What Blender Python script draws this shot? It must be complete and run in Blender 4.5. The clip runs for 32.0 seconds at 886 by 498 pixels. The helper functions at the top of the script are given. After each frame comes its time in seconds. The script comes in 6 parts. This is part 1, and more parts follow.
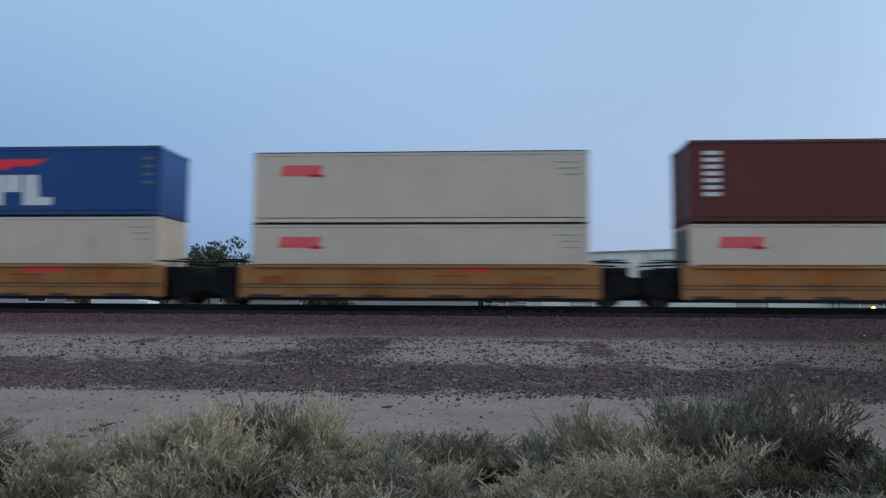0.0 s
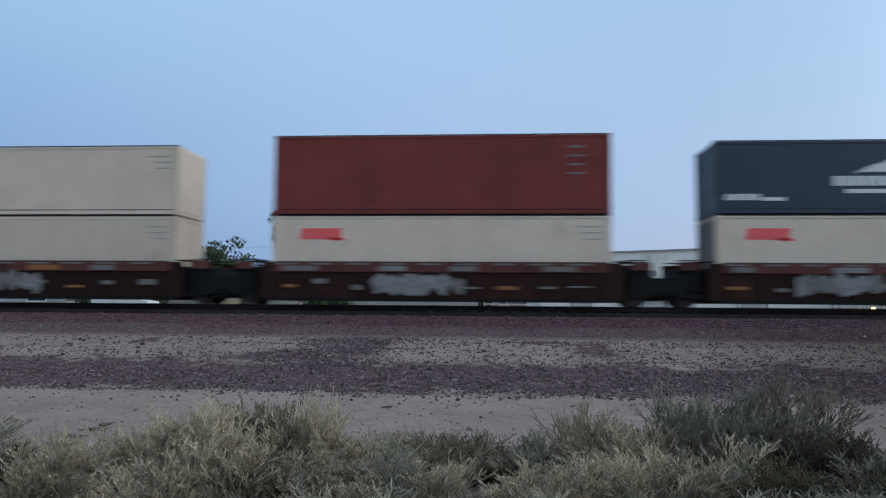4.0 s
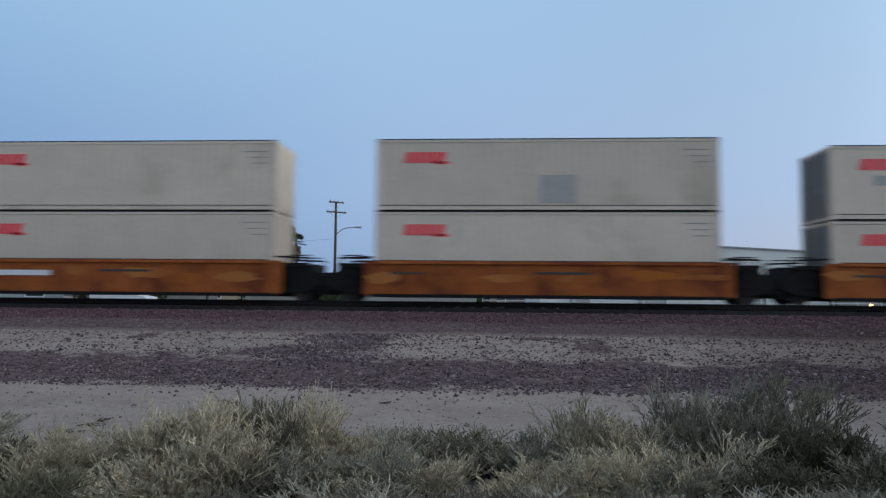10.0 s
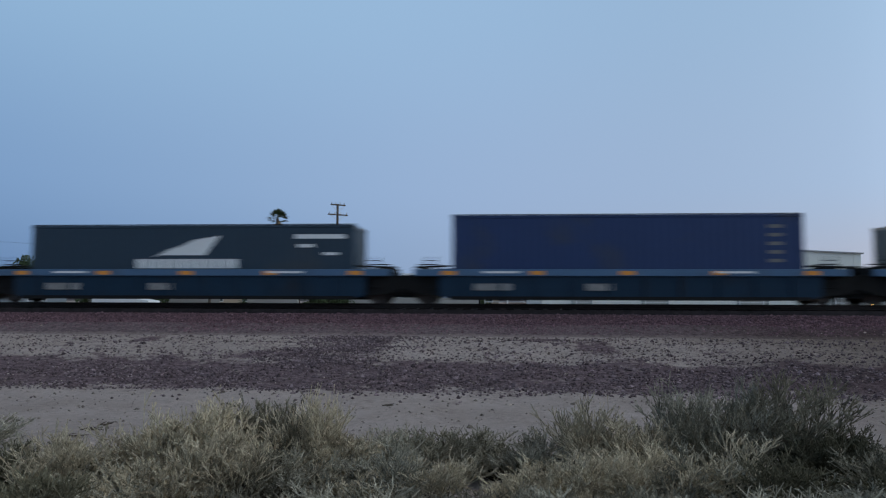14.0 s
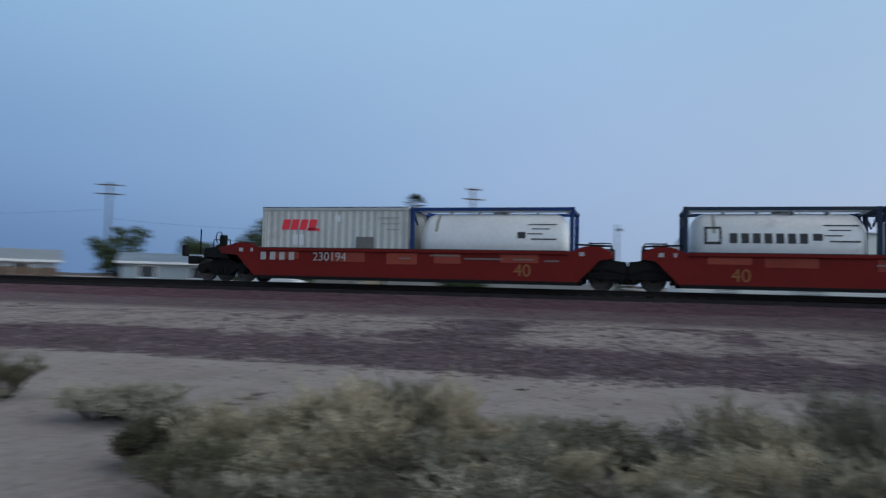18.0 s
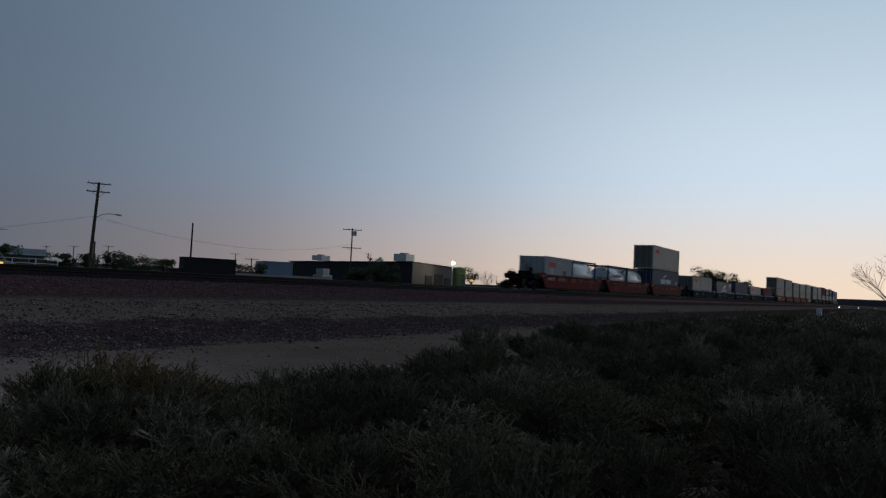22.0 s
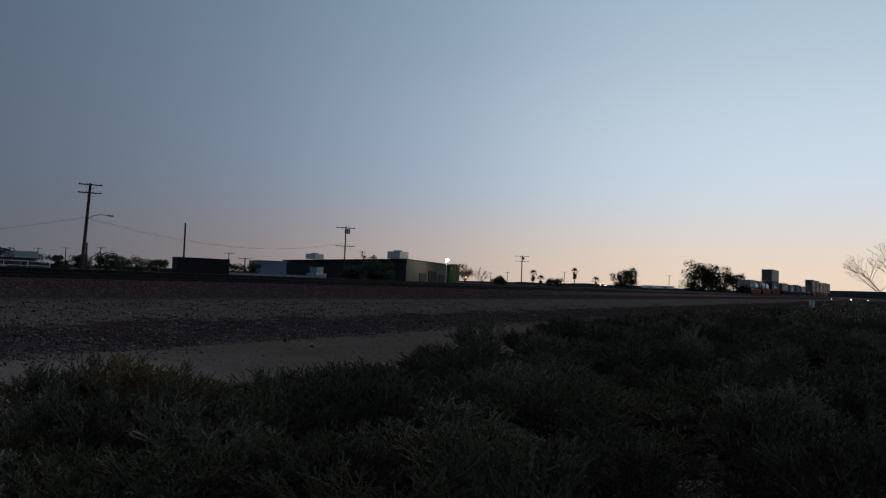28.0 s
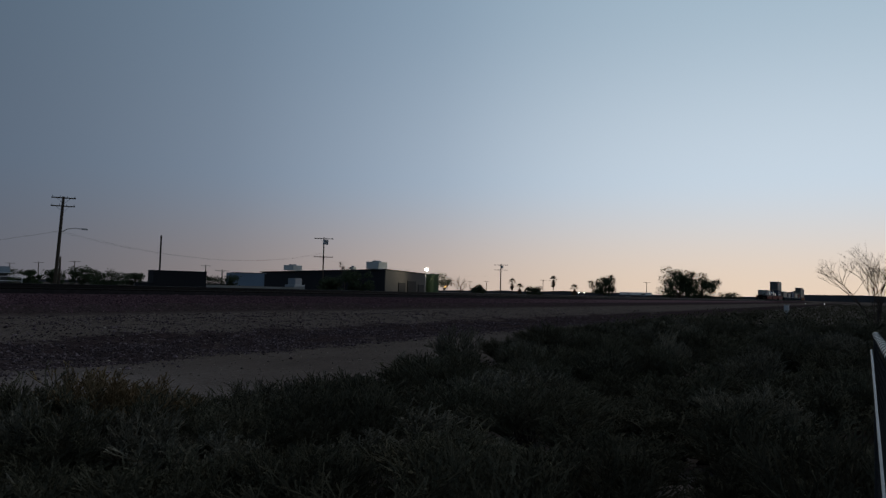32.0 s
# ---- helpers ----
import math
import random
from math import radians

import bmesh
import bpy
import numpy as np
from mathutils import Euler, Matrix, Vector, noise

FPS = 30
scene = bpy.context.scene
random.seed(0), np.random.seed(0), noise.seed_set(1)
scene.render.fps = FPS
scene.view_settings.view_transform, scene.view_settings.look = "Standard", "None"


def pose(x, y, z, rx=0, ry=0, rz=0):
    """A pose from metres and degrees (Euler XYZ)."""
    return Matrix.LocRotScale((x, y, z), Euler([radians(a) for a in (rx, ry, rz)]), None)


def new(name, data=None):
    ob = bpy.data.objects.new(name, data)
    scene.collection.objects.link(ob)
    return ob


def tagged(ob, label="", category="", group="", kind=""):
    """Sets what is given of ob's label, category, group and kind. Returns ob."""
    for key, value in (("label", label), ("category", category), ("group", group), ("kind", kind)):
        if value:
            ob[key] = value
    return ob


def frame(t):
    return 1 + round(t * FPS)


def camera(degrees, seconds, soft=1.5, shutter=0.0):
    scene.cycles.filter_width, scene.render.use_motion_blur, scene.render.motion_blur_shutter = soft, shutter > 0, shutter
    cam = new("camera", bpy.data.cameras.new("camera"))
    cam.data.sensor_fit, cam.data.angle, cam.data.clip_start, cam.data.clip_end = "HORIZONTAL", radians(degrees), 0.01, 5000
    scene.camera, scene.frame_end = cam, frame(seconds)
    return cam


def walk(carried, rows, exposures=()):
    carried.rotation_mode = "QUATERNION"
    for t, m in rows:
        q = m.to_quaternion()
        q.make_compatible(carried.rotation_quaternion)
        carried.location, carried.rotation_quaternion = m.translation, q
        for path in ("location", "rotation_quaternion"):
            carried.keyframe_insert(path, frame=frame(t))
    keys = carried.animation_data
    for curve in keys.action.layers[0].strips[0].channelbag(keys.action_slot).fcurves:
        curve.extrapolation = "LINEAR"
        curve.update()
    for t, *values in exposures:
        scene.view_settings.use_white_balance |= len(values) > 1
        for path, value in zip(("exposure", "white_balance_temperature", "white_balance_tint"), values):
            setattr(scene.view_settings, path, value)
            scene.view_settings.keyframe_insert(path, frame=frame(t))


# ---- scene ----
# ---- camera: held by hand, panned along the line ----
EYE = 1.7
cam = camera(62.65, 32.0, soft=1.25, shutter=0.65)
TURNS = [
    # seconds, yaw, pitch, roll
    (0.0, 4.10, 4.29, -0.35),
    (0.5, 3.96, 4.17, -0.44),
    (1.0, 4.24, 4.12, -0.53),
    (1.5, 4.35, 4.14, -0.41),
    (2.0, 4.29, 4.15, -0.41),
    (2.5, 4.23, 4.21, -0.42),
    (3.0, 4.10, 4.20, -0.42),
    (3.5, 4.10, 4.30, -0.43),
    (5.5, 4.08, 4.20, -0.44),
    (6.0, 3.83, 4.09, -0.47),
    (6.5, 3.68, 4.02, -0.53),
    (7.0, 3.75, 3.92, -0.55),
    (7.5, 3.77, 3.75, -0.56),
    (8.0, 3.73, 3.89, -0.49),
    (8.5, 3.86, 4.03, -0.50),
    (9.0, 3.84, 3.99, -0.55),
    (9.5, 3.77, 3.95, -0.56),
    (10.0, 3.97, 3.99, -0.54),
    (10.5, 3.92, 4.07, -0.52),
    (11.0, 4.00, 4.17, -0.43),
    (11.5, 3.95, 4.16, -0.38),
    (12.0, 3.93, 3.98, -0.33),
    (12.5, 4.15, 4.10, -0.36),
    (13.0, 4.15, 4.10, -0.38),
    (13.5, 4.20, 4.11, -0.21),
    (15.5, 3.96, 4.24, -0.29),
    (16.0, 4.55, 3.80, -0.25),
    (16.5, 12.44, 3.38, -0.61),
    (16.8, 24.41, 2.97, -1.24),
    (17.0, 30.00, 3.42, -1.05),
    (17.3, 32.00, 3.14, -0.86),
    (17.5, 29.65, 3.42, -1.36),
    (18.0, 14.65, 2.78, -1.43),
    (18.2, 9.30, 2.85, -1.20),
    (18.5, 2.00, 3.05, -0.54),
    (18.6, 0.00, 2.85, -0.95),
    (19.0, -12.55, 1.92, -3.02),
    (19.3, -20.86, 1.23, -2.60),
    (19.6, -31.21, 1.80, -2.39),
    (19.8, -37.16, 1.88, -2.13),
    (20.0, -41.43, 2.21, -2.59),
    (20.5, -49.85, 1.61, -3.53),
    (20.6, -51.45, 1.74, -3.69),
    (21.0, -54.80, 2.25, -3.60),
    (21.2, -55.56, 2.54, -3.43),
    (21.5, -56.68, 2.46, -2.99),
    (22.0, -57.71, 2.77, -2.94),
    (22.5, -57.51, 2.49, -2.84),
    (23.0, -57.18, 2.43, -2.67),
    (23.5, -57.43, 2.59, -2.74),
    (24.0, -57.53, 2.70, -2.81),
    (24.5, -57.66, 2.87, -2.75),
    (25.0, -57.43, 2.73, -2.47),
    (25.5, -57.53, 2.71, -2.39),
    (27.5, -57.97, 2.56, -2.16),
    (28.0, -58.17, 2.55, -2.21),
    (28.5, -58.33, 2.57, -2.21),
    (29.0, -58.38, 2.68, -2.04),
    (29.5, -58.45, 2.59, -1.80),
    (30.0, -58.45, 2.59, -1.80),
    (30.5, -58.65, 2.61, -1.66),
    (31.0, -59.00, 2.71, -1.54),
    (31.5, -59.19, 2.78, -1.49),
    (32.0, -59.80, 3.35, -1.42),
]
EXPOSURES = [(0, 0.0), (1.0, 0.0), (2.0, 0.05), (3.0, 0.12), (5.5, 0.04), (6.0, 0.0), (7.0, -0.1), (8.0, 0.0), (9.0, 0.05), (10.0, 0.0), (11.0, -0.06), (13.0, -0.17), (15.5, -0.2), (16.0, -0.24), (16.5, 0.0), (17.0, 0.0), (17.5, 0.0), (18.0, -0.08), (18.3, -0.05), (19.0, -0.28), (19.6, -0.62), (20.0, -1.08), (20.6, -1.45), (21.2, -1.72), (22.0, -1.9), (28.0, -1.98), (32.0, -2.06)]
walk(cam, [(t, pose(0, 0, EYE, 90 + p, r, y)) for t, y, p, r in TURNS], EXPOSURES)

# ---- sky at dusk: the sun has just gone down where the line leads, the far side lies in the earth's shadow ----
SKY_GAIN = 5.0
world = bpy.data.worlds.new("dusk_sky")
scene.world = world
world.use_nodes = True
wn, wl = world.node_tree.nodes, world.node_tree.links


def sky_math(op, a, b=0.0):
    n = wn.new("ShaderNodeMath")
    n.operation = op
    for s, v in zip(n.inputs, (a, b)):
        if isinstance(v, (int, float)):
            s.default_value = v
        else:
            wl.new(v, s)
    return n.outputs[0]


def sky_ramp(src, stops):
    n = wn.new("ShaderNodeValToRGB")
    n.color_ramp.interpolation = "B_SPLINE"
    el = n.color_ramp.elements
    while len(el) < len(stops):
        el.new(0.5)
    for e, (p, c) in zip(el, stops):
        e.position, e.color = p, (*[v / SKY_GAIN for v in c], 1)
    wl.new(src, n.inputs[0])
    return n.outputs[0]


def sky_mix(f, a, b):
    n = wn.new("ShaderNodeMix")
    n.data_type = "RGBA"
    for s, v in ((n.inputs[0], f), (n.inputs[6], a), (n.inputs[7], b)):
        wl.new(v, s)
    return n.outputs[2]


def sky_step(src, lo, hi):
    n = wn.new("ShaderNodeMapRange")
    n.interpolation_type = "SMOOTHSTEP"
    n.inputs[1].default_value, n.inputs[2].default_value = lo, hi
    wl.new(src, n.inputs[0])
    return n.outputs[0]


way = wn.new("ShaderNodeTexCoord")
axes = wn.new("ShaderNodeSeparateXYZ")
wl.new(way.outputs["Generated"], axes.inputs[0])
level = sky_math("SQRT", sky_math("ADD", sky_math("MULTIPLY", axes.outputs[0], axes.outputs[0]), sky_math("MULTIPLY", axes.outputs[1], axes.outputs[1])))
toward = sky_math("MULTIPLY_ADD", sky_math("DIVIDE", axes.outputs[0], sky_math("MAXIMUM", level, 0.001)), 0.5)
toward.node.inputs[2].default_value = 0.5
low = sky_ramp(toward, [(0.0, (0.06, 0.111, 0.236)), (0.06, (0.108, 0.186, 0.378)), (0.25, (0.152, 0.282, 0.514)), (0.5, (0.355, 0.473, 0.679)), (0.71, (0.418, 0.458, 0.575)), (0.84, (0.90, 0.80, 0.82)), (0.93, (2.03, 1.64, 1.46)), (1.0, (3.6, 2.86, 2.2))])
mid = sky_ramp(toward, [(0.0, (0.084, 0.161, 0.318)), (0.06, (0.18, 0.323, 0.59)), (0.25, (0.24, 0.4, 0.648)), (0.5, (0.385, 0.525, 0.772)), (0.71, (0.369, 0.498, 0.692)), (0.84, (0.72, 0.92, 1.22)), (0.93, (1.34, 1.68, 2.12)), (1.0, (2.62, 3.02, 3.4))])
high = sky_ramp(toward, [(0.0, (0.145, 0.26, 0.436)), (0.06, (0.301, 0.509, 0.779)), (0.25, (0.331, 0.529, 0.76)), (0.5, (0.363, 0.557, 0.813)), (0.71, (0.338, 0.498, 0.701)), (0.84, (0.61, 0.87, 1.19)), (0.93, (0.94, 1.31, 1.74)), (1.0, (1.62, 2.12, 2.54))])
top = sky_ramp(toward, [(0.0, (0.12, 0.15, 0.22)), (0.3, (0.2, 0.23, 0.30)), (0.5, (0.42, 0.44, 0.48)), (0.75, (0.70, 0.68, 0.68)), (1.0, (0.95, 0.85, 0.80))])
height = axes.outputs[2]
shade = sky_mix(sky_step(height, 0.0, 0.16), low, mid)
shade = sky_mix(sky_step(height, 0.12, 0.42), shade, high)
shade = sky_mix(sky_step(height, 0.4, 0.95), shade, top)
wl.new(shade, wn["Background"].inputs[0])
wn["Background"].inputs[1].default_value = SKY_GAIN

# ---- materials ----
def material(name, color, rough=0.8, metal=0.0, vary=0.25, scale=6.0, fine=60.0, bump=0.15, dirt=None, dirt_amount=0.0, glow=0.0, alpha=None, spread=0.0):
    m = bpy.data.materials.new(name)
    m.use_nodes = True
    n, l = m.node_tree.nodes, m.node_tree.links
    b = n["Principled BSDF"]
    b.inputs["Roughness"].default_value, b.inputs["Metallic"].default_value = rough, metal
    if rough >= 0.7:
        b.inputs["Specular IOR Level"].default_value = 0.0 if rough >= 0.9 else 0.15
    coord = n.new("ShaderNodeTexCoord")
    place = coord.outputs["Object"]
    if spread:
        who, shift, push = n.new("ShaderNodeObjectInfo"), n.new("ShaderNodeVectorMath"), n.new("ShaderNodeVectorMath")
        shift.operation, push.operation = "SCALE", "ADD"
        shift.inputs[0].default_value = (37.0, 19.0, 23.0)
        l.new(who.outputs["Random"], shift.inputs["Scale"])
        l.new(place, push.inputs[0])
        l.new(shift.outputs[0], push.inputs[1])
        place = push.outputs[0]

    def grain(s, detail=4.0):
        t = n.new("ShaderNodeTexNoise")
        t.inputs["Scale"].default_value, t.inputs["Detail"].default_value = s, detail
        l.new(place, t.inputs["Vector"])
        return t

    coarse, small = grain(scale), grain(fine)
    dark = tuple(c * (1 - vary) for c in color)
    lite = tuple(min(1.0, c * (1 + vary)) for c in color)
    ramp = n.new("ShaderNodeValToRGB")
    ramp.color_ramp.elements[0].position, ramp.color_ramp.elements[1].position = 0.3, 0.7
    ramp.color_ramp.elements[0].color, ramp.color_ramp.elements[1].color = (*dark, 1), (*lite, 1)
    blend = n.new("ShaderNodeMix")
    blend.inputs[0].default_value = 0.45
    l.new(coarse.outputs[0], blend.inputs[2])
    l.new(small.outputs[0], blend.inputs[3])
    l.new(blend.outputs[0], ramp.inputs[0])
    out = ramp.outputs[0]
    if dirt:
        mask = n.new("ShaderNodeValToRGB")
        mask.color_ramp.elements[0].position, mask.color_ramp.elements[1].position = 0.62 - 0.25 * dirt_amount, 0.78 - 0.2 * dirt_amount
        l.new(grain(scale * 0.6, 8.0).outputs[0], mask.inputs[0])
        mix = n.new("ShaderNodeMix")
        mix.data_type = "RGBA"
        l.new(mask.outputs[0], mix.inputs[0])
        l.new(out, mix.inputs[6])
        mix.inputs[7].default_value = (*dirt, 1)
        out = mix.outputs[2]
    if spread:
        info, hsv, mul = n.new("ShaderNodeObjectInfo"), n.new("ShaderNodeHueSaturation"), n.new("ShaderNodeMapRange")
        mul.inputs[3].default_value, mul.inputs[4].default_value = 1 - spread, 1 + spread
        l.new(info.outputs["Random"], mul.inputs[0])
        l.new(mul.outputs[0], hsv.inputs["Value"])
        l.new(out, hsv.inputs["Color"])
        out = hsv.outputs[0]
    l.new(out, b.inputs["Base Color"])
    if bump:
        bp = n.new("ShaderNodeBump")
        bp.inputs["Strength"].default_value, bp.inputs["Distance"].default_value = bump, 0.02
        l.new(small.outputs[0], bp.inputs["Height"])
        l.new(bp.outputs[0], b.inputs["Normal"])
    if glow:
        b.inputs["Emission Color"].default_value, b.inputs["Emission Strength"].default_value = (*color, 1), glow
    return m


# ---- mesh helpers ----
def part(name, bm, mat, parent=None, label="", smooth=False):
    me = bpy.data.meshes.new(name)
    bm.to_mesh(me)
    bm.free()
    me.materials.append(mat)
    if smooth:
        me.polygons.foreach_set("use_smooth", [True] * len(me.polygons))
    ob = new(name, me)
    ob.parent = parent
    if label:
        ob["label"] = label
    return ob


def again(ob, parent=None, m=None):
    """Another object on the same mesh."""
    o = new(ob.name.split(".")[0], ob.data)
    o.parent = parent if parent else ob.parent
    if m is not None:
        o.matrix_basis = m
    return o


def box(bm, x0, x1, y0, y1, z0, z1, bevel=0.0):
    vs = [bm.verts.new((x, y, z)) for x in (x0, x1) for y in (y0, y1) for z in (z0, z1)]
    faces = [bm.faces.new([vs[i] for i in q]) for q in ((0, 1, 3, 2), (4, 6, 7, 5), (0, 4, 5, 1), (2, 3, 7, 6), (0, 2, 6, 4), (1, 5, 7, 3))]
    if bevel:
        edges = {e for f in faces for e in f.edges}
        bmesh.ops.bevel(bm, geom=list(edges), offset=bevel, segments=1, affect="EDGES")
    return bm


def boxes(*args, bevel=0.0):
    bm = bmesh.new()
    for a in args:
        box(bm, *a, bevel=bevel)
    return bm


def tube(bm, a, b, r0, r1=None, n=8):
    """A tapered rod from a to b."""
    r1 = r0 if r1 is None else r1
    a, b = Vector(a), Vector(b)
    d = (b - a).normalized()
    u = d.orthogonal().normalized()
    w = d.cross(u)
    rings = []
    for p, r in ((a, r0), (b, r1)):
        rings.append([bm.verts.new(p + r * (math.cos(2 * math.pi * i / n) * u + math.sin(2 * math.pi * i / n) * w)) for i in range(n)])
    for i in range(n):
        j = (i + 1) % n
        bm.faces.new((rings[0][i], rings[0][j], rings[1][j], rings[1][i]))
    bm.faces.new(rings[0][::-1])
    bm.faces.new(rings[1])
    return bm


def prism(bm, profile, y0, y1):
    """A profile of (x, z) points drawn out along y."""
    a = [bm.verts.new((x, y0, z)) for x, z in profile]
    b = [bm.verts.new((x, y1, z)) for x, z in profile]
    n = len(profile)
    for i in range(n):
        j = (i + 1) % n
        bm.faces.new((a[i], a[j], b[j], b[i]))
    bm.faces.new(a[::-1])
    bm.faces.new(b)
    return bm


def mesh_of(name, verts, faces, mat):
    me = bpy.data.meshes.new(name)
    me.from_pydata(verts, [], faces)
    me.materials.append(mat)
    return me


M_BALLAST = material("ballast_stone", (0.19, 0.118, 0.13), 0.95, vary=0.4, scale=3, fine=18, bump=0.6)
M_OILY = material("oil_blackened_ballast", (0.030, 0.024, 0.024), 0.85, vary=0.5, scale=3, fine=18, bump=0.6)
M_STEEL_DARK = material("oily_dark_steel", (0.009, 0.0085, 0.008), 0.75, 0.0, scale=3, fine=30)
M_STEEL_DARK.node_tree.nodes["Principled BSDF"].inputs["Specular IOR Level"].default_value = 0.2
M_RAIL = material("rusty_rail_steel", (0.022, 0.016, 0.014), 0.6, 0.6, scale=2, fine=40)
M_TIE = material("creosoted_tie", (0.022, 0.018, 0.016), 0.9, scale=5, fine=50, spread=0.3)
M_WHITE_WALL = material("white_metal_siding", (0.82, 0.81, 0.73), 0.6, scale=0.4, fine=6, vary=0.05, bump=0.05, dirt=(0.55, 0.54, 0.48), dirt_amount=0.2)
M_WOOD = material("weathered_pole_wood", (0.11, 0.085, 0.065), 0.9, scale=3, fine=40, bump=0.4)
M_GALV = material("galvanised_steel", (0.4, 0.41, 0.42), 0.45, 0.8, vary=0.1, scale=5, fine=60)
# ---- ground: one sheet, with the railway bank ----
TRACK_Y, RAIL_Z = 27.15, 1.63


def bend(x):
    """How far the line swings away from straight."""
    return max(0.0, x - 340.0) ** 2 / 2600.0


def bank(y):
    """Height of the ground against the distance from the eye across the line."""
    knots = ((-4000, 0.1), (2, 0.05), (9, 0.02), (14.3, 0.0), (15.2, 0.04), (16.5, 0.16), (18.5, 0.33), (20.5, 0.50), (22.2, 0.57), (23.2, 0.60), (24.4, 0.95), (30, 1.05), (40, 0.9), (200, 0.9), (6000, 0.9))
    for (a, za), (b, zb) in zip(knots, knots[1:]):
        if y <= b:
            return za + (zb - za) * (y - a) / (b - a)
    return 0.9


def ground_z(x, y):
    z = bank(y - bend(x))
    if y < 60:
        k = min(1.0, max(0.25, (22.8 - (y - bend(x))) / 2.0))
        z += k * 0.06 * noise.noise((x * 0.35, y * 0.35, 0.3)) + k * 0.05 * noise.noise((x * 1.1, y * 1.1, 4.0))
        if 14 < y - bend(x) < 24:
            z += 0.10 * min(1.0, (y - bend(x) - 14) / 2.5, max(0.0, (22.4 - (y - bend(x))) / 2.0)) * noise.noise((x * 0.5, y * 0.8, 9.0))
    return z


def spaced(lo, hi, near, step, grow):
    out, p, s = [near], near, step
    while p < hi:
        p += s
        s *= grow
        out.append(p)
    p, s = near, step
    while p > lo:
        p -= s
        s *= grow
        out.insert(0, p)
    return out


def build_ground():
    xs = spaced(-4500, 4500, 0.0, 0.3, 1.018)
    ys = [-4500, -1500, -500, -150, -50, -20, -10, -5] + [i * 0.3 - 2 for i in range(110)] + [32, 36, 45, 60, 90, 150, 300, 800, 2000, 4500]
    verts = [(x, y, ground_z(x, y)) for y in ys for x in xs]
    w = len(xs)
    faces = [(j * w + i, j * w + i + 1, (j + 1) * w + i + 1, (j + 1) * w + i) for j in range(len(ys) - 1) for i in range(w - 1)]
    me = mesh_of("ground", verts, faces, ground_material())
    me.polygons.foreach_set("use_smooth", [True] * len(me.polygons))
    return tagged(new("ground", me), "bare tan desert dirt with gravelly purple-grey bank", "ground", kind="structure")


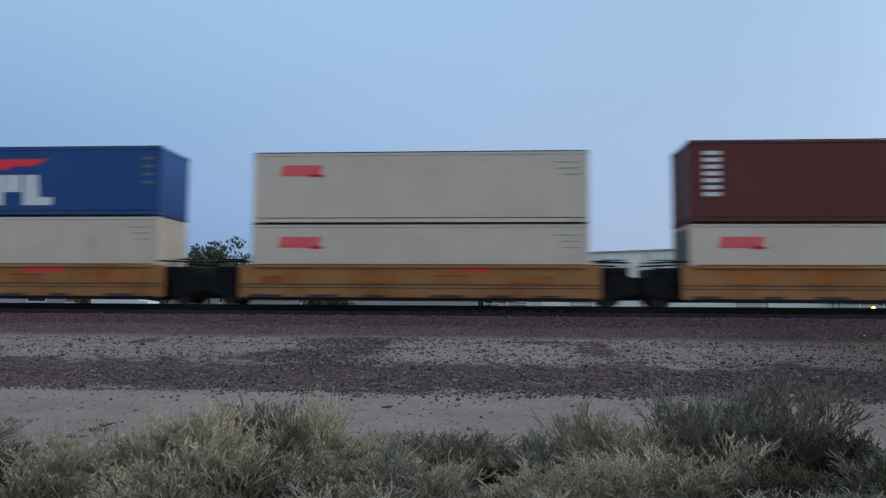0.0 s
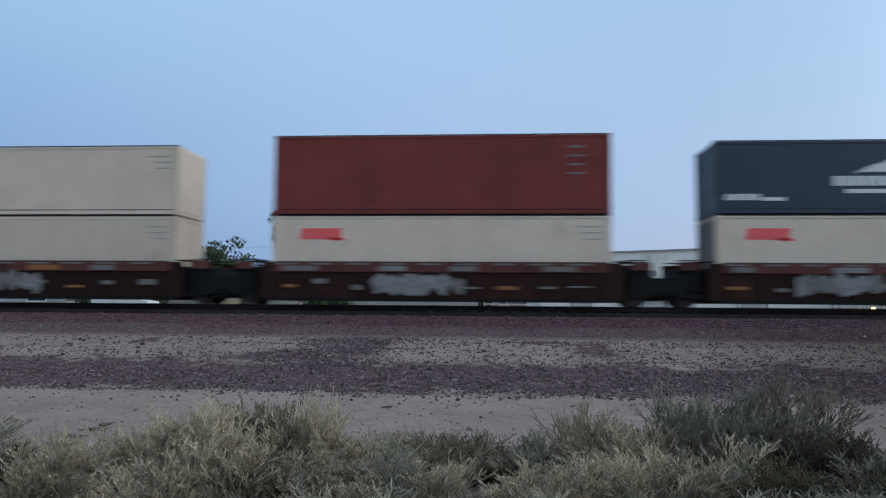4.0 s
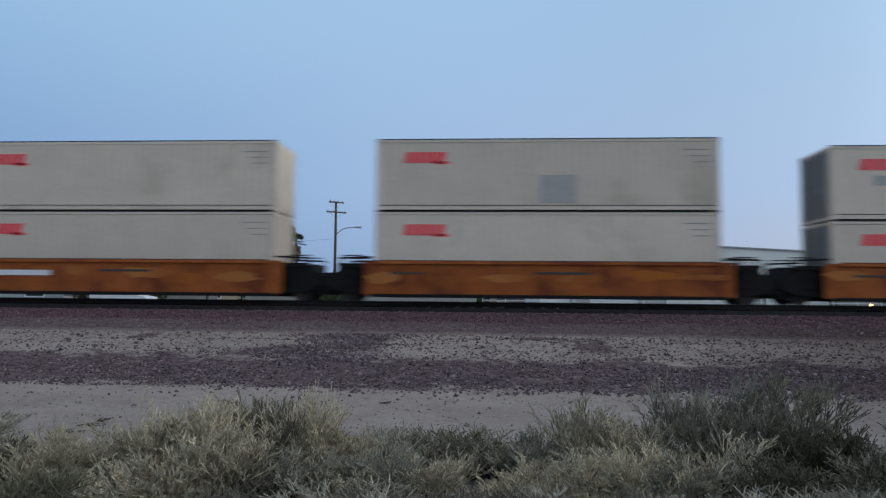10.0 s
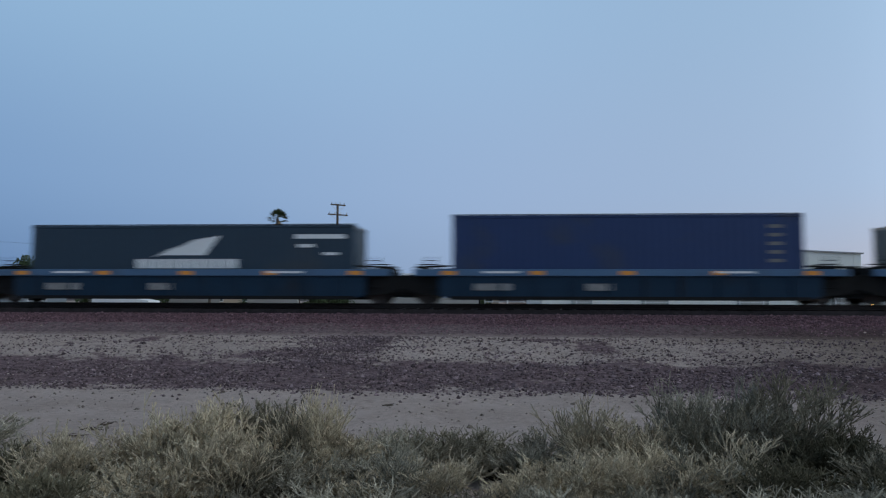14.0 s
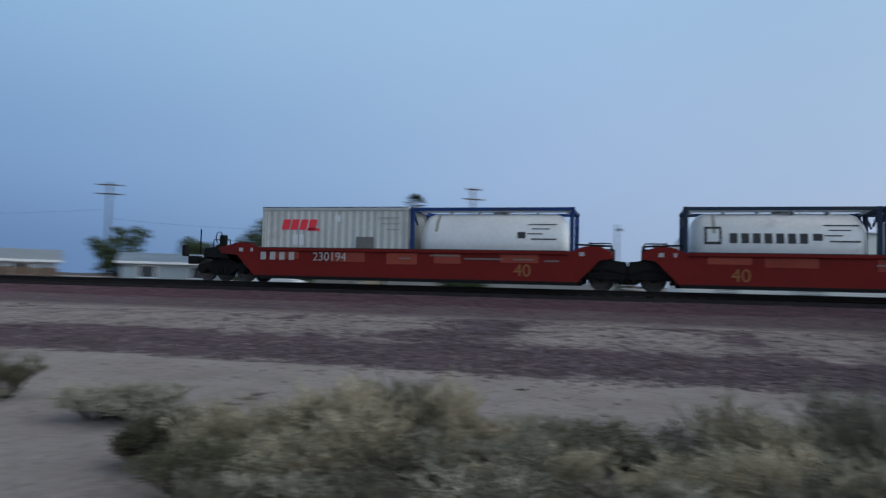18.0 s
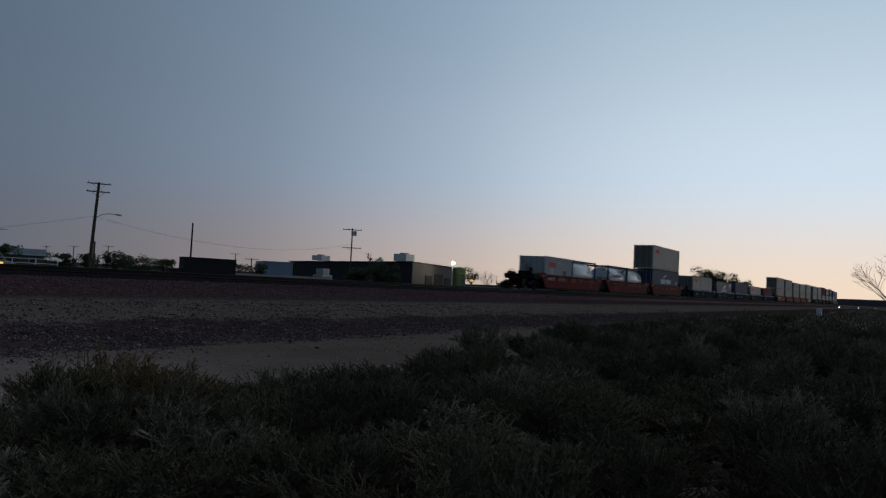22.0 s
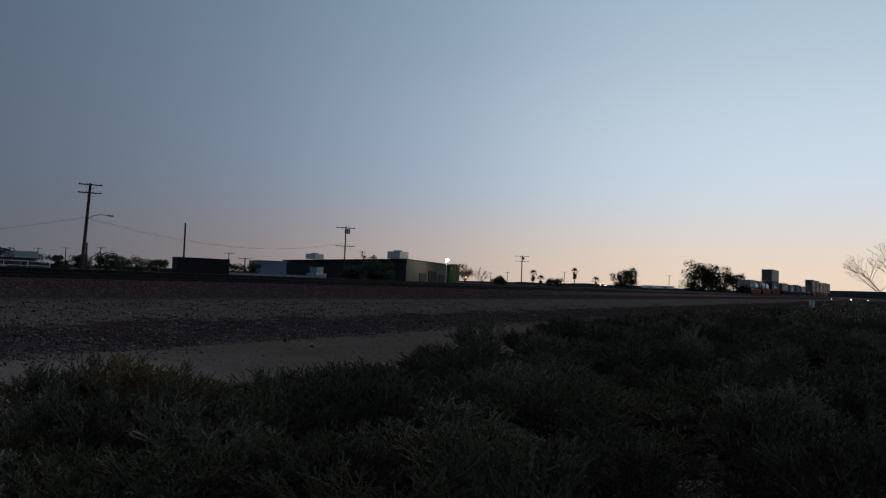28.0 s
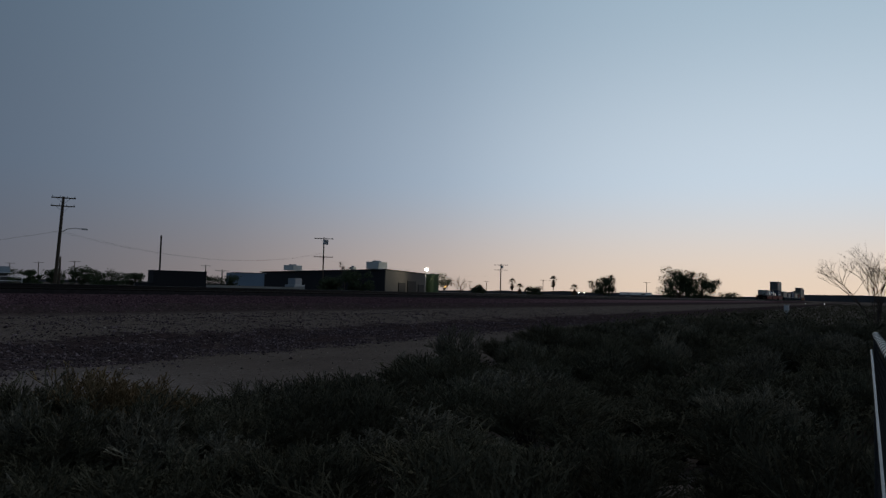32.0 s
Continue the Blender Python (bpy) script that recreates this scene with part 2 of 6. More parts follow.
def ground_material():
    m = bpy.data.materials.new("desert_dirt")
    m.use_nodes = True
    n, l = m.node_tree.nodes, m.node_tree.links
    b = n["Principled BSDF"]
    b.inputs["Roughness"].default_value = 0.95
    b.inputs["Specular IOR Level"].default_value = 0.0
    co = n.new("ShaderNodeTexCoord")

    def tex(s, d=6.0, rough=0.6):
        t = n.new("ShaderNodeTexNoise")
        t.inputs["Scale"].default_value, t.inputs["Detail"].default_value, t.inputs["Roughness"].default_value = s, d, rough
        l.new(co.outputs["Object"], t.inputs["Vector"])
        return t.outputs[0]

    def ramp(src, p0, c0, p1, c1):
        r = n.new("ShaderNodeValToRGB")
        e = r.color_ramp.elements
        e[0].position, e[1].position, e[0].color, e[1].color = p0, p1, (*c0, 1), (*c1, 1)
        l.new(src, r.inputs[0])
        return r.outputs[0]

    def mix(f, a, c):
        x = n.new("ShaderNodeMix")
        x.data_type = "RGBA"
        for s, v in ((x.inputs[0], f), (x.inputs[6], a), (x.inputs[7], c)):
            l.new(v, s)
        return x.outputs[2]

    def maths(op, a, c):
        x = n.new("ShaderNodeMath")
        x.operation = op
        for s, v in zip(x.inputs, (a, c)):
            if isinstance(v, (int, float)):
                s.default_value = v
            else:
                l.new(v, s)
        return x.outputs[0]

    sep = n.new("ShaderNodeSeparateXYZ")
    l.new(co.outputs["Object"], sep.inputs[0])
    tan = ramp(tex(0.5), 0.3, (0.29, 0.243, 0.218), 0.7, (0.40, 0.34, 0.308))
    speck = ramp(tex(8, 8, 0.85), 0.43, (0.07, 0.05, 0.05), 0.54, (0.43, 0.365, 0.325))
    rough_part = n.new("ShaderNodeMapRange")
    for i, v in enumerate((12.5, 17.0, 0.3, 0.68)):
        rough_part.inputs[1 + i].default_value = v
    l.new(sep.outputs[1], rough_part.inputs[0])
    tan = mix(maths("MULTIPLY", ramp(tex(1.6, 8, 0.7), 0.36, (0, 0, 0), 0.62, (1, 1, 1)), rough_part.outputs[0]), tan, speck)
    gravel = ramp(tex(7, 8, 0.8), 0.38, (0.05, 0.036, 0.039), 0.62, (0.215, 0.16, 0.168))
    # spilled ballast lies in an uneven belt low on the bank
    belt = n.new("ShaderNodeMapRange")
    belt.interpolation_type = "SMOOTHSTEP"
    for i, v in enumerate((12.4, 15.4, 0.0, 1.0)):
        belt.inputs[1 + i].default_value = v
    l.new(sep.outputs[1], belt.inputs[0])
    fall = n.new("ShaderNodeMapRange")
    fall.interpolation_type = "SMOOTHSTEP"
    for i, v in enumerate((16.4, 18.8, 1.0, 0.2)):
        fall.inputs[1 + i].default_value = v
    l.new(sep.outputs[1], fall.inputs[0])
    lump = maths("ADD", maths("MULTIPLY", tex(0.8, 8, 0.8), 1.15), maths("MULTIPLY", tex(3.0, 8, 0.85), 0.8))
    cover = maths("MULTIPLY", maths("MULTIPLY", belt.outputs[0], fall.outputs[0]), 1.02)
    # two fans of stone that slid down from the bed
    for px, py, rx, ry in ((-3.7, 20.0, 1.1, 3.2), (-5.6, 18.4, 2.2, 1.2), (2.6, 20.4, 1.3, 2.0), (1.4, 22.0, 1.2, 0.8), (12.5, 17.6, 3.6, 1.2), (-10.6, 21.6, 0.5, 1.6), (-14.0, 17.5, 3.0, 1.2)):
        dx = maths("DIVIDE", maths("SUBTRACT", sep.outputs[0], px), rx)
        dy = maths("DIVIDE", maths("SUBTRACT", sep.outputs[1], py), ry)
        r2 = maths("ADD", maths("MULTIPLY", dx, dx), maths("MULTIPLY", dy, dy))
        cover = maths("MAXIMUM", cover, maths("MULTIPLY", maths("SUBTRACT", 1.0, r2), 0.95))
    mask = ramp(maths("MULTIPLY", maths("ADD", lump, maths("MULTIPLY", cover, 0.42)), 0.5), 0.575, (0, 0, 0), 0.64, (1, 1, 1))
    far_side = n.new("ShaderNodeMapRange")
    for i, v in enumerate((22.9, 23.5, 0.0, 1.0)):
        far_side.inputs[1 + i].default_value = v
    l.new(sep.outputs[1], far_side.inputs[0])
    beyond = n.new("ShaderNodeMapRange")
    for i, v in enumerate((33.0, 36.0, 1.0, 0.0)):
        beyond.inputs[1 + i].default_value = v
    l.new(sep.outputs[1], beyond.inputs[0])
    mask = mix(maths("MULTIPLY", far_side.outputs[0], beyond.outputs[0]), maths("MULTIPLY", mask, ramp(belt.outputs[0], 0.0, (0, 0, 0), 0.12, (1, 1, 1))), ramp(tex(1.0), 0.0, (0.8, 0.8, 0.8), 1.0, (1, 1, 1)))
    # ground colour dimmed, slightly browned down the line, for the dim look towards sunset
    dimming = n.new("ShaderNodeMapRange")
    dimming.interpolation_type = "SMOOTHSTEP"
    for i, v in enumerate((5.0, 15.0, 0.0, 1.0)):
        dimming.inputs[1 + i].default_value = v
    l.new(maths("ADD", sep.outputs[0], maths("MULTIPLY", tex(0.3), 6.0)), dimming.inputs[0])
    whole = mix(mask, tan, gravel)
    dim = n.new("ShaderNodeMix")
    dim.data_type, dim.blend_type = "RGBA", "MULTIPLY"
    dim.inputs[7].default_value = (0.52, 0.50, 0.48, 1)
    l.new(dimming.outputs[0], dim.inputs[0])
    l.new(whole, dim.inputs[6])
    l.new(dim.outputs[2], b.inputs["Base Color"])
    bp = n.new("ShaderNodeBump")
    bp.inputs["Strength"].default_value, bp.inputs["Distance"].default_value = 0.7, 0.05
    l.new(maths("ADD", tex(9, 8, 0.75), maths("MULTIPLY", tex(1.5), 2.0)), bp.inputs["Height"])
    l.new(bp.outputs[0], b.inputs["Normal"])
    return m


build_ground()


def track_point(s, off=0.0, z=0.0):
    slope = 2 * max(0.0, s - 340.0) / 2600.0
    n = Vector((-slope, 1, 0)).normalized()
    return Vector((s, TRACK_Y + bend(s), z)) + n * off


def swept(name, profile, s0, s1, mat, steps):
    """A profile of (across, height) points drawn along the line."""
    verts, faces, k = [], [], len(profile)
    for i in range(steps + 1):
        s = s0 + (s1 - s0) * i / steps
        verts += [tuple(track_point(s, o, z)) for o, z in profile]
    for i in range(steps):
        for j in range(k):
            a, b2 = i * k + j, i * k + (j + 1) % k
            faces.append((a, b2, b2 + k, a + k))
    return mesh_of(name, verts, faces, mat)


ballast = tagged(new("ballast_bed", swept("ballast_bed", [(-3.95, 0.52), (-3.55, 0.68), (-1.85, 1.17), (-1.5, 1.24), (1.5, 1.24), (3.3, 0.6), (3.3, 0.4), (-3.95, 0.4)], -700, 1100, M_BALLAST, 900)),
                 "sloped bed of purple-grey crushed stone ballast", "ballast", kind="structure")
tagged(new("track_bed", swept("track_bed", [(-1.46, 1.15), (-1.4, 1.42), (1.4, 1.42), (1.46, 1.15)], -700, 1100, M_OILY, 300)),
       "dark greasy stone packed between the ties", "track bed", kind="structure")
for side in (-0.755, 0.755):
    rail = tagged(new("rail", swept("rail", [(side + a, RAIL_Z - 0.185 + h) for a, h in ((-0.07, 0), (-0.07, 0.02), (-0.01, 0.035), (-0.01, 0.135), (-0.037, 0.15), (-0.037, 0.182), (-0.025, 0.185), (0.025, 0.185), (0.037, 0.182), (0.037, 0.15), (0.01, 0.135), (0.01, 0.035), (0.07, 0.02), (0.07, 0))], -700, 1100, M_RAIL, 300)),
                  "rust-brown steel rail spiked to the ties", "rail", group="rails of the track", kind="structure")
# ---- the train ----
FLOOR_Z = 1.96


def travelled(t):
    """How far the train has gone: it gathers a little speed until it is well past."""
    return 16.93 * t + 0.024 * t * t if t < 20 else 348.2 + 17.85 * (t - 20)


def along(x0, t):
    """Pose of a thing whose middle stands x0 along the line at the start."""
    s = x0 + travelled(t)
    slope = 2 * max(0.0, s - 340.0) / 2600.0
    p = track_point(s)
    return pose(p.x, p.y, 0, 0, 0, math.degrees(math.atan(slope)))


MOVING = []


def paint(name, c, dirt, amount=0.2, rough=0.72):
    return material(name, c, rough, vary=0.1, scale=0.7, fine=7, bump=0.05, dirt=dirt, dirt_amount=amount, spread=0.08)


P_CREAM = paint("cream_container_paint", (0.70, 0.58, 0.455), (0.50, 0.42, 0.31), 0.05)
P_BROWN = paint("maroon_container_paint", (0.15, 0.045, 0.038), (0.10, 0.04, 0.035))
P_BLUE = paint("bright_blue_container_paint", (0.010, 0.072, 0.235), (0.03, 0.05, 0.12), rough=0.62)
P_NAVY = paint("navy_container_paint", (0.006, 0.027, 0.100), (0.03, 0.035, 0.05), rough=0.62)
P_SLATE = paint("slate_container_paint", (0.014, 0.034, 0.056), (0.04, 0.045, 0.05), rough=0.5)
P_DEEPBLUE = paint("deep_blue_container_paint", (0.007, 0.030, 0.076), (0.03, 0.04, 0.05), rough=0.6)
P_RUST = paint("rust_red_container_paint", (0.205, 0.047, 0.037), (0.12, 0.04, 0.03))
P_GREY20 = paint("grey_white_container_paint", (0.52, 0.52, 0.48), (0.30, 0.22, 0.16), 0.2)
P_TANK = paint("white_tank_paint", (0.78, 0.77, 0.74), (0.35, 0.33, 0.30), 0.12, 0.22)
P_FRAME_BLUE = paint("blue_frame_paint", (0.02, 0.05, 0.16), (0.05, 0.05, 0.06))
P_FRAME_DARK = paint("dark_frame_paint", (0.03, 0.045, 0.075), (0.05, 0.05, 0.05))
P_RED_FADED = paint("faded_red_car_paint", (0.30, 0.062, 0.04), (0.2, 0.03, 0.02), 0.3)
P_YELLOW = paint("faded_yellow_car_paint", (0.40, 0.182, 0.068), (0.30, 0.11, 0.03), 0.45)
P_ORANGE = material("rusty_orange_car_paint", (0.36, 0.098, 0.024), 0.72, vary=0.3, scale=1.4, fine=6, bump=0.05, dirt=(0.19, 0.046, 0.016), dirt_amount=0.55, spread=0.12)
P_WORN = paint("sun_faded_orange", (0.42, 0.15, 0.04), (0.30, 0.08, 0.02), 0.6)
P_RUSTY = paint("rust_stained_orange", (0.40, 0.115, 0.02), (0.22, 0.06, 0.02), 0.5)
P_DARKBROWN = paint("dark_brown_car_paint", (0.028, 0.0115, 0.009), (0.055, 0.02, 0.013), 0.35)
P_CHORDBROWN = paint("red_brown_chord_paint", (0.125, 0.046, 0.038), (0.05, 0.02, 0.018), 0.5)
P_CARBLUE = paint("dark_blue_car_paint", (0.013, 0.032, 0.056), (0.02, 0.026, 0.034), 0.4)
P_CARBLUE_LITE = paint("light_blue_car_paint", (0.08, 0.145, 0.235), (0.08, 0.11, 0.15), 0.3)
P_RED = paint("red_car_paint", (0.175, 0.015, 0.012), (0.085, 0.016, 0.014), 0.4)
P_DOOR_SHADE = paint("road_grimed_door_paint", (0.21, 0.195, 0.17), (0.2, 0.17, 0.14), 0.4)
# for the thin dark lines along roof edges, bottom rails and sill tops
P_EDGE_DARK = material("sooty_edge_paint", (0.045, 0.042, 0.04), 0.85, vary=0.3, scale=1.5, fine=12)
P_STENCIL = material("faded_grey_stencil", (0.36, 0.34, 0.29), 0.7, vary=0.1, bump=0)
P_LOGO_RED = material("red_lettering_paint", (0.95, 0.04, 0.06), 0.6, vary=0.05, bump=0)
P_LOGO_WHITE = material("white_lettering_paint", (0.74, 0.74, 0.72), 0.6, vary=0.08, bump=0)
P_PATCH = material("grey_overpaint", (0.43, 0.405, 0.36), 0.7, vary=0.15, bump=0)
P_LOGO_GREY = material("grey_lettering_paint", (0.19, 0.18, 0.165), 0.7, vary=0.15, bump=0)
P_LOGO_DARK = material("dark_stencil_paint", (0.06, 0.06, 0.06), 0.7, vary=0.1, bump=0)
P_LOGO_ORANGE = material("orange_reflector_tape", (0.75, 0.28, 0.03), 0.4, vary=0.1, bump=0)
P_DULL_ORANGE = material("dull_orange_panel", (0.30, 0.13, 0.05), 0.7, vary=0.2, bump=0)
P_GRAFFITI = material("pale_spray_paint", (0.24, 0.235, 0.225), 0.7, vary=0.5, scale=2.5, fine=9, bump=0)
P_SPRAY = material("white_pink_spray_paint", (0.55, 0.47, 0.44), 0.7, vary=0.3, scale=2.5, fine=9, bump=0)
P_FADED_WHITE = material("worn_white_lettering", (0.46, 0.43, 0.41), 0.7, vary=0.2, bump=0)
P_SEAL = material("black_gasket_rubber", (0.012, 0.012, 0.012), 0.8, vary=0.2)
M_WHEEL = material("worn_wheel_steel", (0.09, 0.075, 0.065), 0.55, 0.5, scale=3, fine=30)
M_TAIL_LIGHT = material("red_marker_light", (0.5, 0.03, 0.02), 0.3, vary=0, bump=0, glow=0.3)
M_SIGNAL_RED = material("lit_red_signal", (1.0, 0.06, 0.03), 0.3, vary=0, bump=0, glow=9.0)


def thing(name, label, category, group=""):
    return tagged(new(name), label, category, group)


def plate(bm, pts, y, thick=0.006):
    """A flat shape of (x, z) points, a hair proud of the plane y, towards -y."""
    return prism(bm, pts, y - thick, y)


def rect(bm, x0, x1, z0, z1, y, lean=0.0):
    return plate(bm, [(x0, z0), (x1, z0), (x1 + lean, z1), (x0 + lean, z1)], y)


def corrugated(length, height, z, inward=0.036, pitch=0.28):
    """A wavy steel side, facing -y at y = 0, with a little thickness."""
    xs, n = [], max(4, int(round(length / pitch)))
    p = length / n
    for i in range(n):
        a = -length / 2 + i * p
        xs += [(a, 0.0), (a + 0.26 * p, 0.0), (a + 0.5 * p, inward), (a + 0.76 * p, inward)]
    xs.append((length / 2, 0.0))
    verts, faces = [], []
    for x, d in xs:
        verts += [(x, d, z), (x, d, z + height), (x, d + 0.02, z), (x, d + 0.02, z + height)]
    for i in range(len(xs) - 1):
        a, b = 4 * i, 4 * i + 4
        faces += [(a, b, b + 1, a + 1), (a + 2, a + 3, b + 3, b + 2), (a, a + 2, b + 2, b), (a + 1, b + 1, b + 3, a + 3)]
    return verts, faces


MESHES = {}


def shared(key, make, mat):
    """One mesh for each shape and paint."""
    k = (key, mat.name)
    if k not in MESHES:
        got = make()
        if isinstance(got, bmesh.types.BMesh):
            me = bpy.data.meshes.new(key)
            got.to_mesh(me)
            got.free()
        else:
            me = bpy.data.meshes.new(key)
            me.from_pydata(got[0], [], got[1])
        me.materials.append(mat)
        MESHES[k] = me
    return MESHES[k]


def piece(name, key, make, mat, parent, m=None, label=""):
    ob = new(name, shared(key, make, mat))
    ob.parent = parent
    if m is not None:
        ob.matrix_basis = m
    if label:
        ob["label"] = label
    return ob


def container(length, height, x0, z, mat, label, marks=None, flip=False):
    """A steel box: corrugated sides, doors at one end, posts, rails and castings. z is where its feet stand."""
    c = thing("shipping_container", label, "shipping container", "containers on the train")
    L, Hh, Wd = length, height, 1.22
    k = f"{L:.1f}_{Hh:.1f}"
    up = pose(0, 0, z)
    side = lambda: corrugated(L - 0.32, Hh - 0.28, 0.16, 0.006 if L > 10 else 0.034)
    piece("side_panel", "side" + k, side, mat, c, pose(0, -Wd + 0.025, z))
    piece("side_panel", "side" + k, side, mat, c, pose(0, Wd - 0.025, z, 0, 0, 180))
    endw = lambda: corrugated(2 * Wd - 0.30, Hh - 0.28, 0.16, pitch=0.25)
    piece("front_wall", "end" + k, endw, mat, c, pose(L / 2 - 0.03, 0, z, 0, 0, 90))
    leaf = lambda: boxes((-L / 2 + 0.04, -L / 2 + 0.09, -Wd + 0.15, -0.01, 0.16, Hh - 0.12), (-L / 2 + 0.032, -L / 2 + 0.04, -Wd + 0.25, -0.1, 0.3, Hh * 0.33), (-L / 2 + 0.032, -L / 2 + 0.04, -Wd + 0.25, -0.1, Hh * 0.37, Hh * 0.63), (-L / 2 + 0.032, -L / 2 + 0.04, -Wd + 0.25, -0.1, Hh * 0.67, Hh - 0.25))
    for s in (0, 1):
        # doors of cream boxes are coloured darker to stand in for rear-end shade
        door = piece("door", "leaf" + k, leaf, P_DOOR_SHADE if mat is P_CREAM else mat, c, up @ Matrix.Diagonal((1, -1 if s else 1, 1, 1)))
        for y in (-0.95, -0.42):
            piece("lock_rod", "rod" + k, lambda: tube(tube(bmesh.new(), (0, 0, 0.18), (0, 0, Hh - 0.14), 0.02, n=6), (-0.02, 0, 1.1), (-0.02, 0.3, 1.1), 0.013, n=5), M_GALV, door, pose(-L / 2 + 0.012, y, 0))
    piece("roof", "roof" + k, lambda: boxes(*[(-L / 2 + 0.1 + i * (L - 0.2) / 20, -L / 2 + 0.1 + (i + 0.62) * (L - 0.2) / 20, -Wd + 0.06, Wd - 0.06, Hh - 0.05, Hh - 0.012) for i in range(20)], (-L / 2 + 0.1, L / 2 - 0.1, -Wd + 0.05, Wd - 0.05, Hh - 0.075, Hh - 0.048)), mat, c, up)
    piece("floor", "floor" + k, lambda: boxes((-L / 2 + 0.1, L / 2 - 0.1, -Wd + 0.08, Wd - 0.08, 0.1, 0.16)), P_SEAL, c, up)
    post = lambda: boxes((-0.08, 0.08, -0.065, 0.065, 0.12, Hh - 0.12), bevel=0.012)
    cast = lambda: boxes((-0.09, 0.09, -0.081, 0.081, -0.059, 0.059), bevel=0.012)
    for x in (-L / 2 + 0.085, L / 2 - 0.085):
        for y in (-Wd + 0.072, Wd - 0.072):
            piece("corner_post", "post" + k, post, mat, c, pose(x, y, z))
            for h in (0.06, Hh - 0.06):
                piece("corner_casting", "cast", cast, mat, c, pose(x, y, z + h))
        piece("end_rail", "endrail", lambda: boxes((-0.06, 0.06, -Wd + 0.16, Wd - 0.16, -0.06, 0.055), bevel=0.01), mat, c, pose(x, 0, z + Hh - 0.06))
        piece("end_rail", "endrail", lambda: boxes((-0.06, 0.06, -Wd + 0.16, Wd - 0.16, -0.06, 0.055), bevel=0.01), mat, c, pose(x, 0, z + 0.08))
    for y in (-Wd + 0.045, Wd - 0.045):
        piece("top_rail", "toprail" + k, lambda: boxes((-L / 2 + 0.17, L / 2 - 0.17, -0.035, 0.035, -0.05, 0.05), bevel=0.008), mat, c, pose(0, y, z + Hh - 0.065))
        piece("bottom_rail", "botrail" + k, lambda: boxes((-L / 2 + 0.17, L / 2 - 0.17, -0.03, 0.03, -0.075, 0.075), bevel=0.008), mat, c, pose(0, y, z + 0.105))
        out = -0.052 if y < 0 else 0.052
        piece("roof_lip", "lip" + k, lambda: boxes((-L / 2 + 0.02, L / 2 - 0.02, -0.02, 0.02, 0.0, 0.03)), P_EDGE_DARK, c, pose(0, y + out * 0.55, z + Hh - 0.008))
        piece("seam", "seam" + k, lambda: boxes((-L / 2 + 0.18, L / 2 - 0.18, -0.012, 0.012, 0.0, 0.022)), P_EDGE_DARK, c, pose(0, y + out * 0.55, z + 0.181))
    if marks:
        marks(c, L, Hh, z)
    MOVING.append((c, x0))
    return c


FACE = -1.2  # just proud of a container's corrugated side


def mark(c, name, mat, draw, label=""):
    """Paint on a container's side: every separate stroke or block is a part of its own."""
    bm = bmesh.new()
    draw(bm)
    left = set(bm.verts)
    bm.verts.index_update()
    for first in bm.verts:
        if first not in left:
            continue
        left.discard(first)
        stack, found = [first], []
        while stack:
            v = stack.pop()
            found.append(v)
            for e in v.link_edges:
                w = e.other_vert(v)
                if w in left:
                    left.discard(w)
                    stack.append(w)
        found.sort(key=lambda v: v.index)
        piece_bm, new_of = bmesh.new(), {}
        for v in found:
            new_of[v] = piece_bm.verts.new(v.co)
        for f in bm.faces:
            if f.verts[0] in new_of:
                piece_bm.faces.new([new_of[v] for v in f.verts])
        part(name, piece_bm, mat, c, label)
    bm.free()


def blocks(bm, x, z, w, h, n, gap=0.12, lean=0.06):
    """A row of n plain blocks, standing in for a line of big characters."""
    step = w / n
    for i in range(n):
        rect(bm, x + i * step, x + i * step + step * (1 - gap), z, z + h, FACE, lean)


def red_mark(c, L, H, z, at=1.02):
    a, top = -L / 2 + at, z + H
    mark(c, "logo", P_LOGO_RED, lambda bm: (blocks(bm, a, top - 0.86, 1.5, 0.40, 4, 0.2, 0.09), rect(bm, a + 1.1, a + 1.62, top - 0.90, top - 0.80, FACE)), "red company mark")
    for j in range(3):
        mark(c, "stencil", P_STENCIL, lambda bm: rect(bm, L / 2 - 1.25 + 0.18 * j, L / 2 - 0.35, top - 0.42 - 0.22 * j, top - 0.385 - 0.22 * j, FACE), "thin grey stencilled line")


def patched(*rects):
    def draw(c, L, H, z):
        red_mark(c, L, H, z)
        for x0, x1, d0, d1 in rects:
            mark(c, "patch", P_PATCH, lambda bm: rect(bm, -L / 2 + x0, -L / 2 + x1, z + H - d1, z + H - d0, FACE - 0.002), "square of grey overpaint")
    return draw


def swoosh(bm, x, z, w, h, flip=1):
    pts = [(x + w * i / 8, z + flip * h * math.sin(math.pi * 0.5 * i / 8)) for i in range(9)]
    back = [(x + w * i / 8 + 0.05, z + flip * (h * math.sin(math.pi * 0.5 * i / 8) - 0.17 * math.sin(math.pi * (i + 0.6) / 9.4))) for i in range(8, -1, -1)]
    loop = pts + back
    plate(bm, loop if flip > 0 else loop[::-1], FACE)


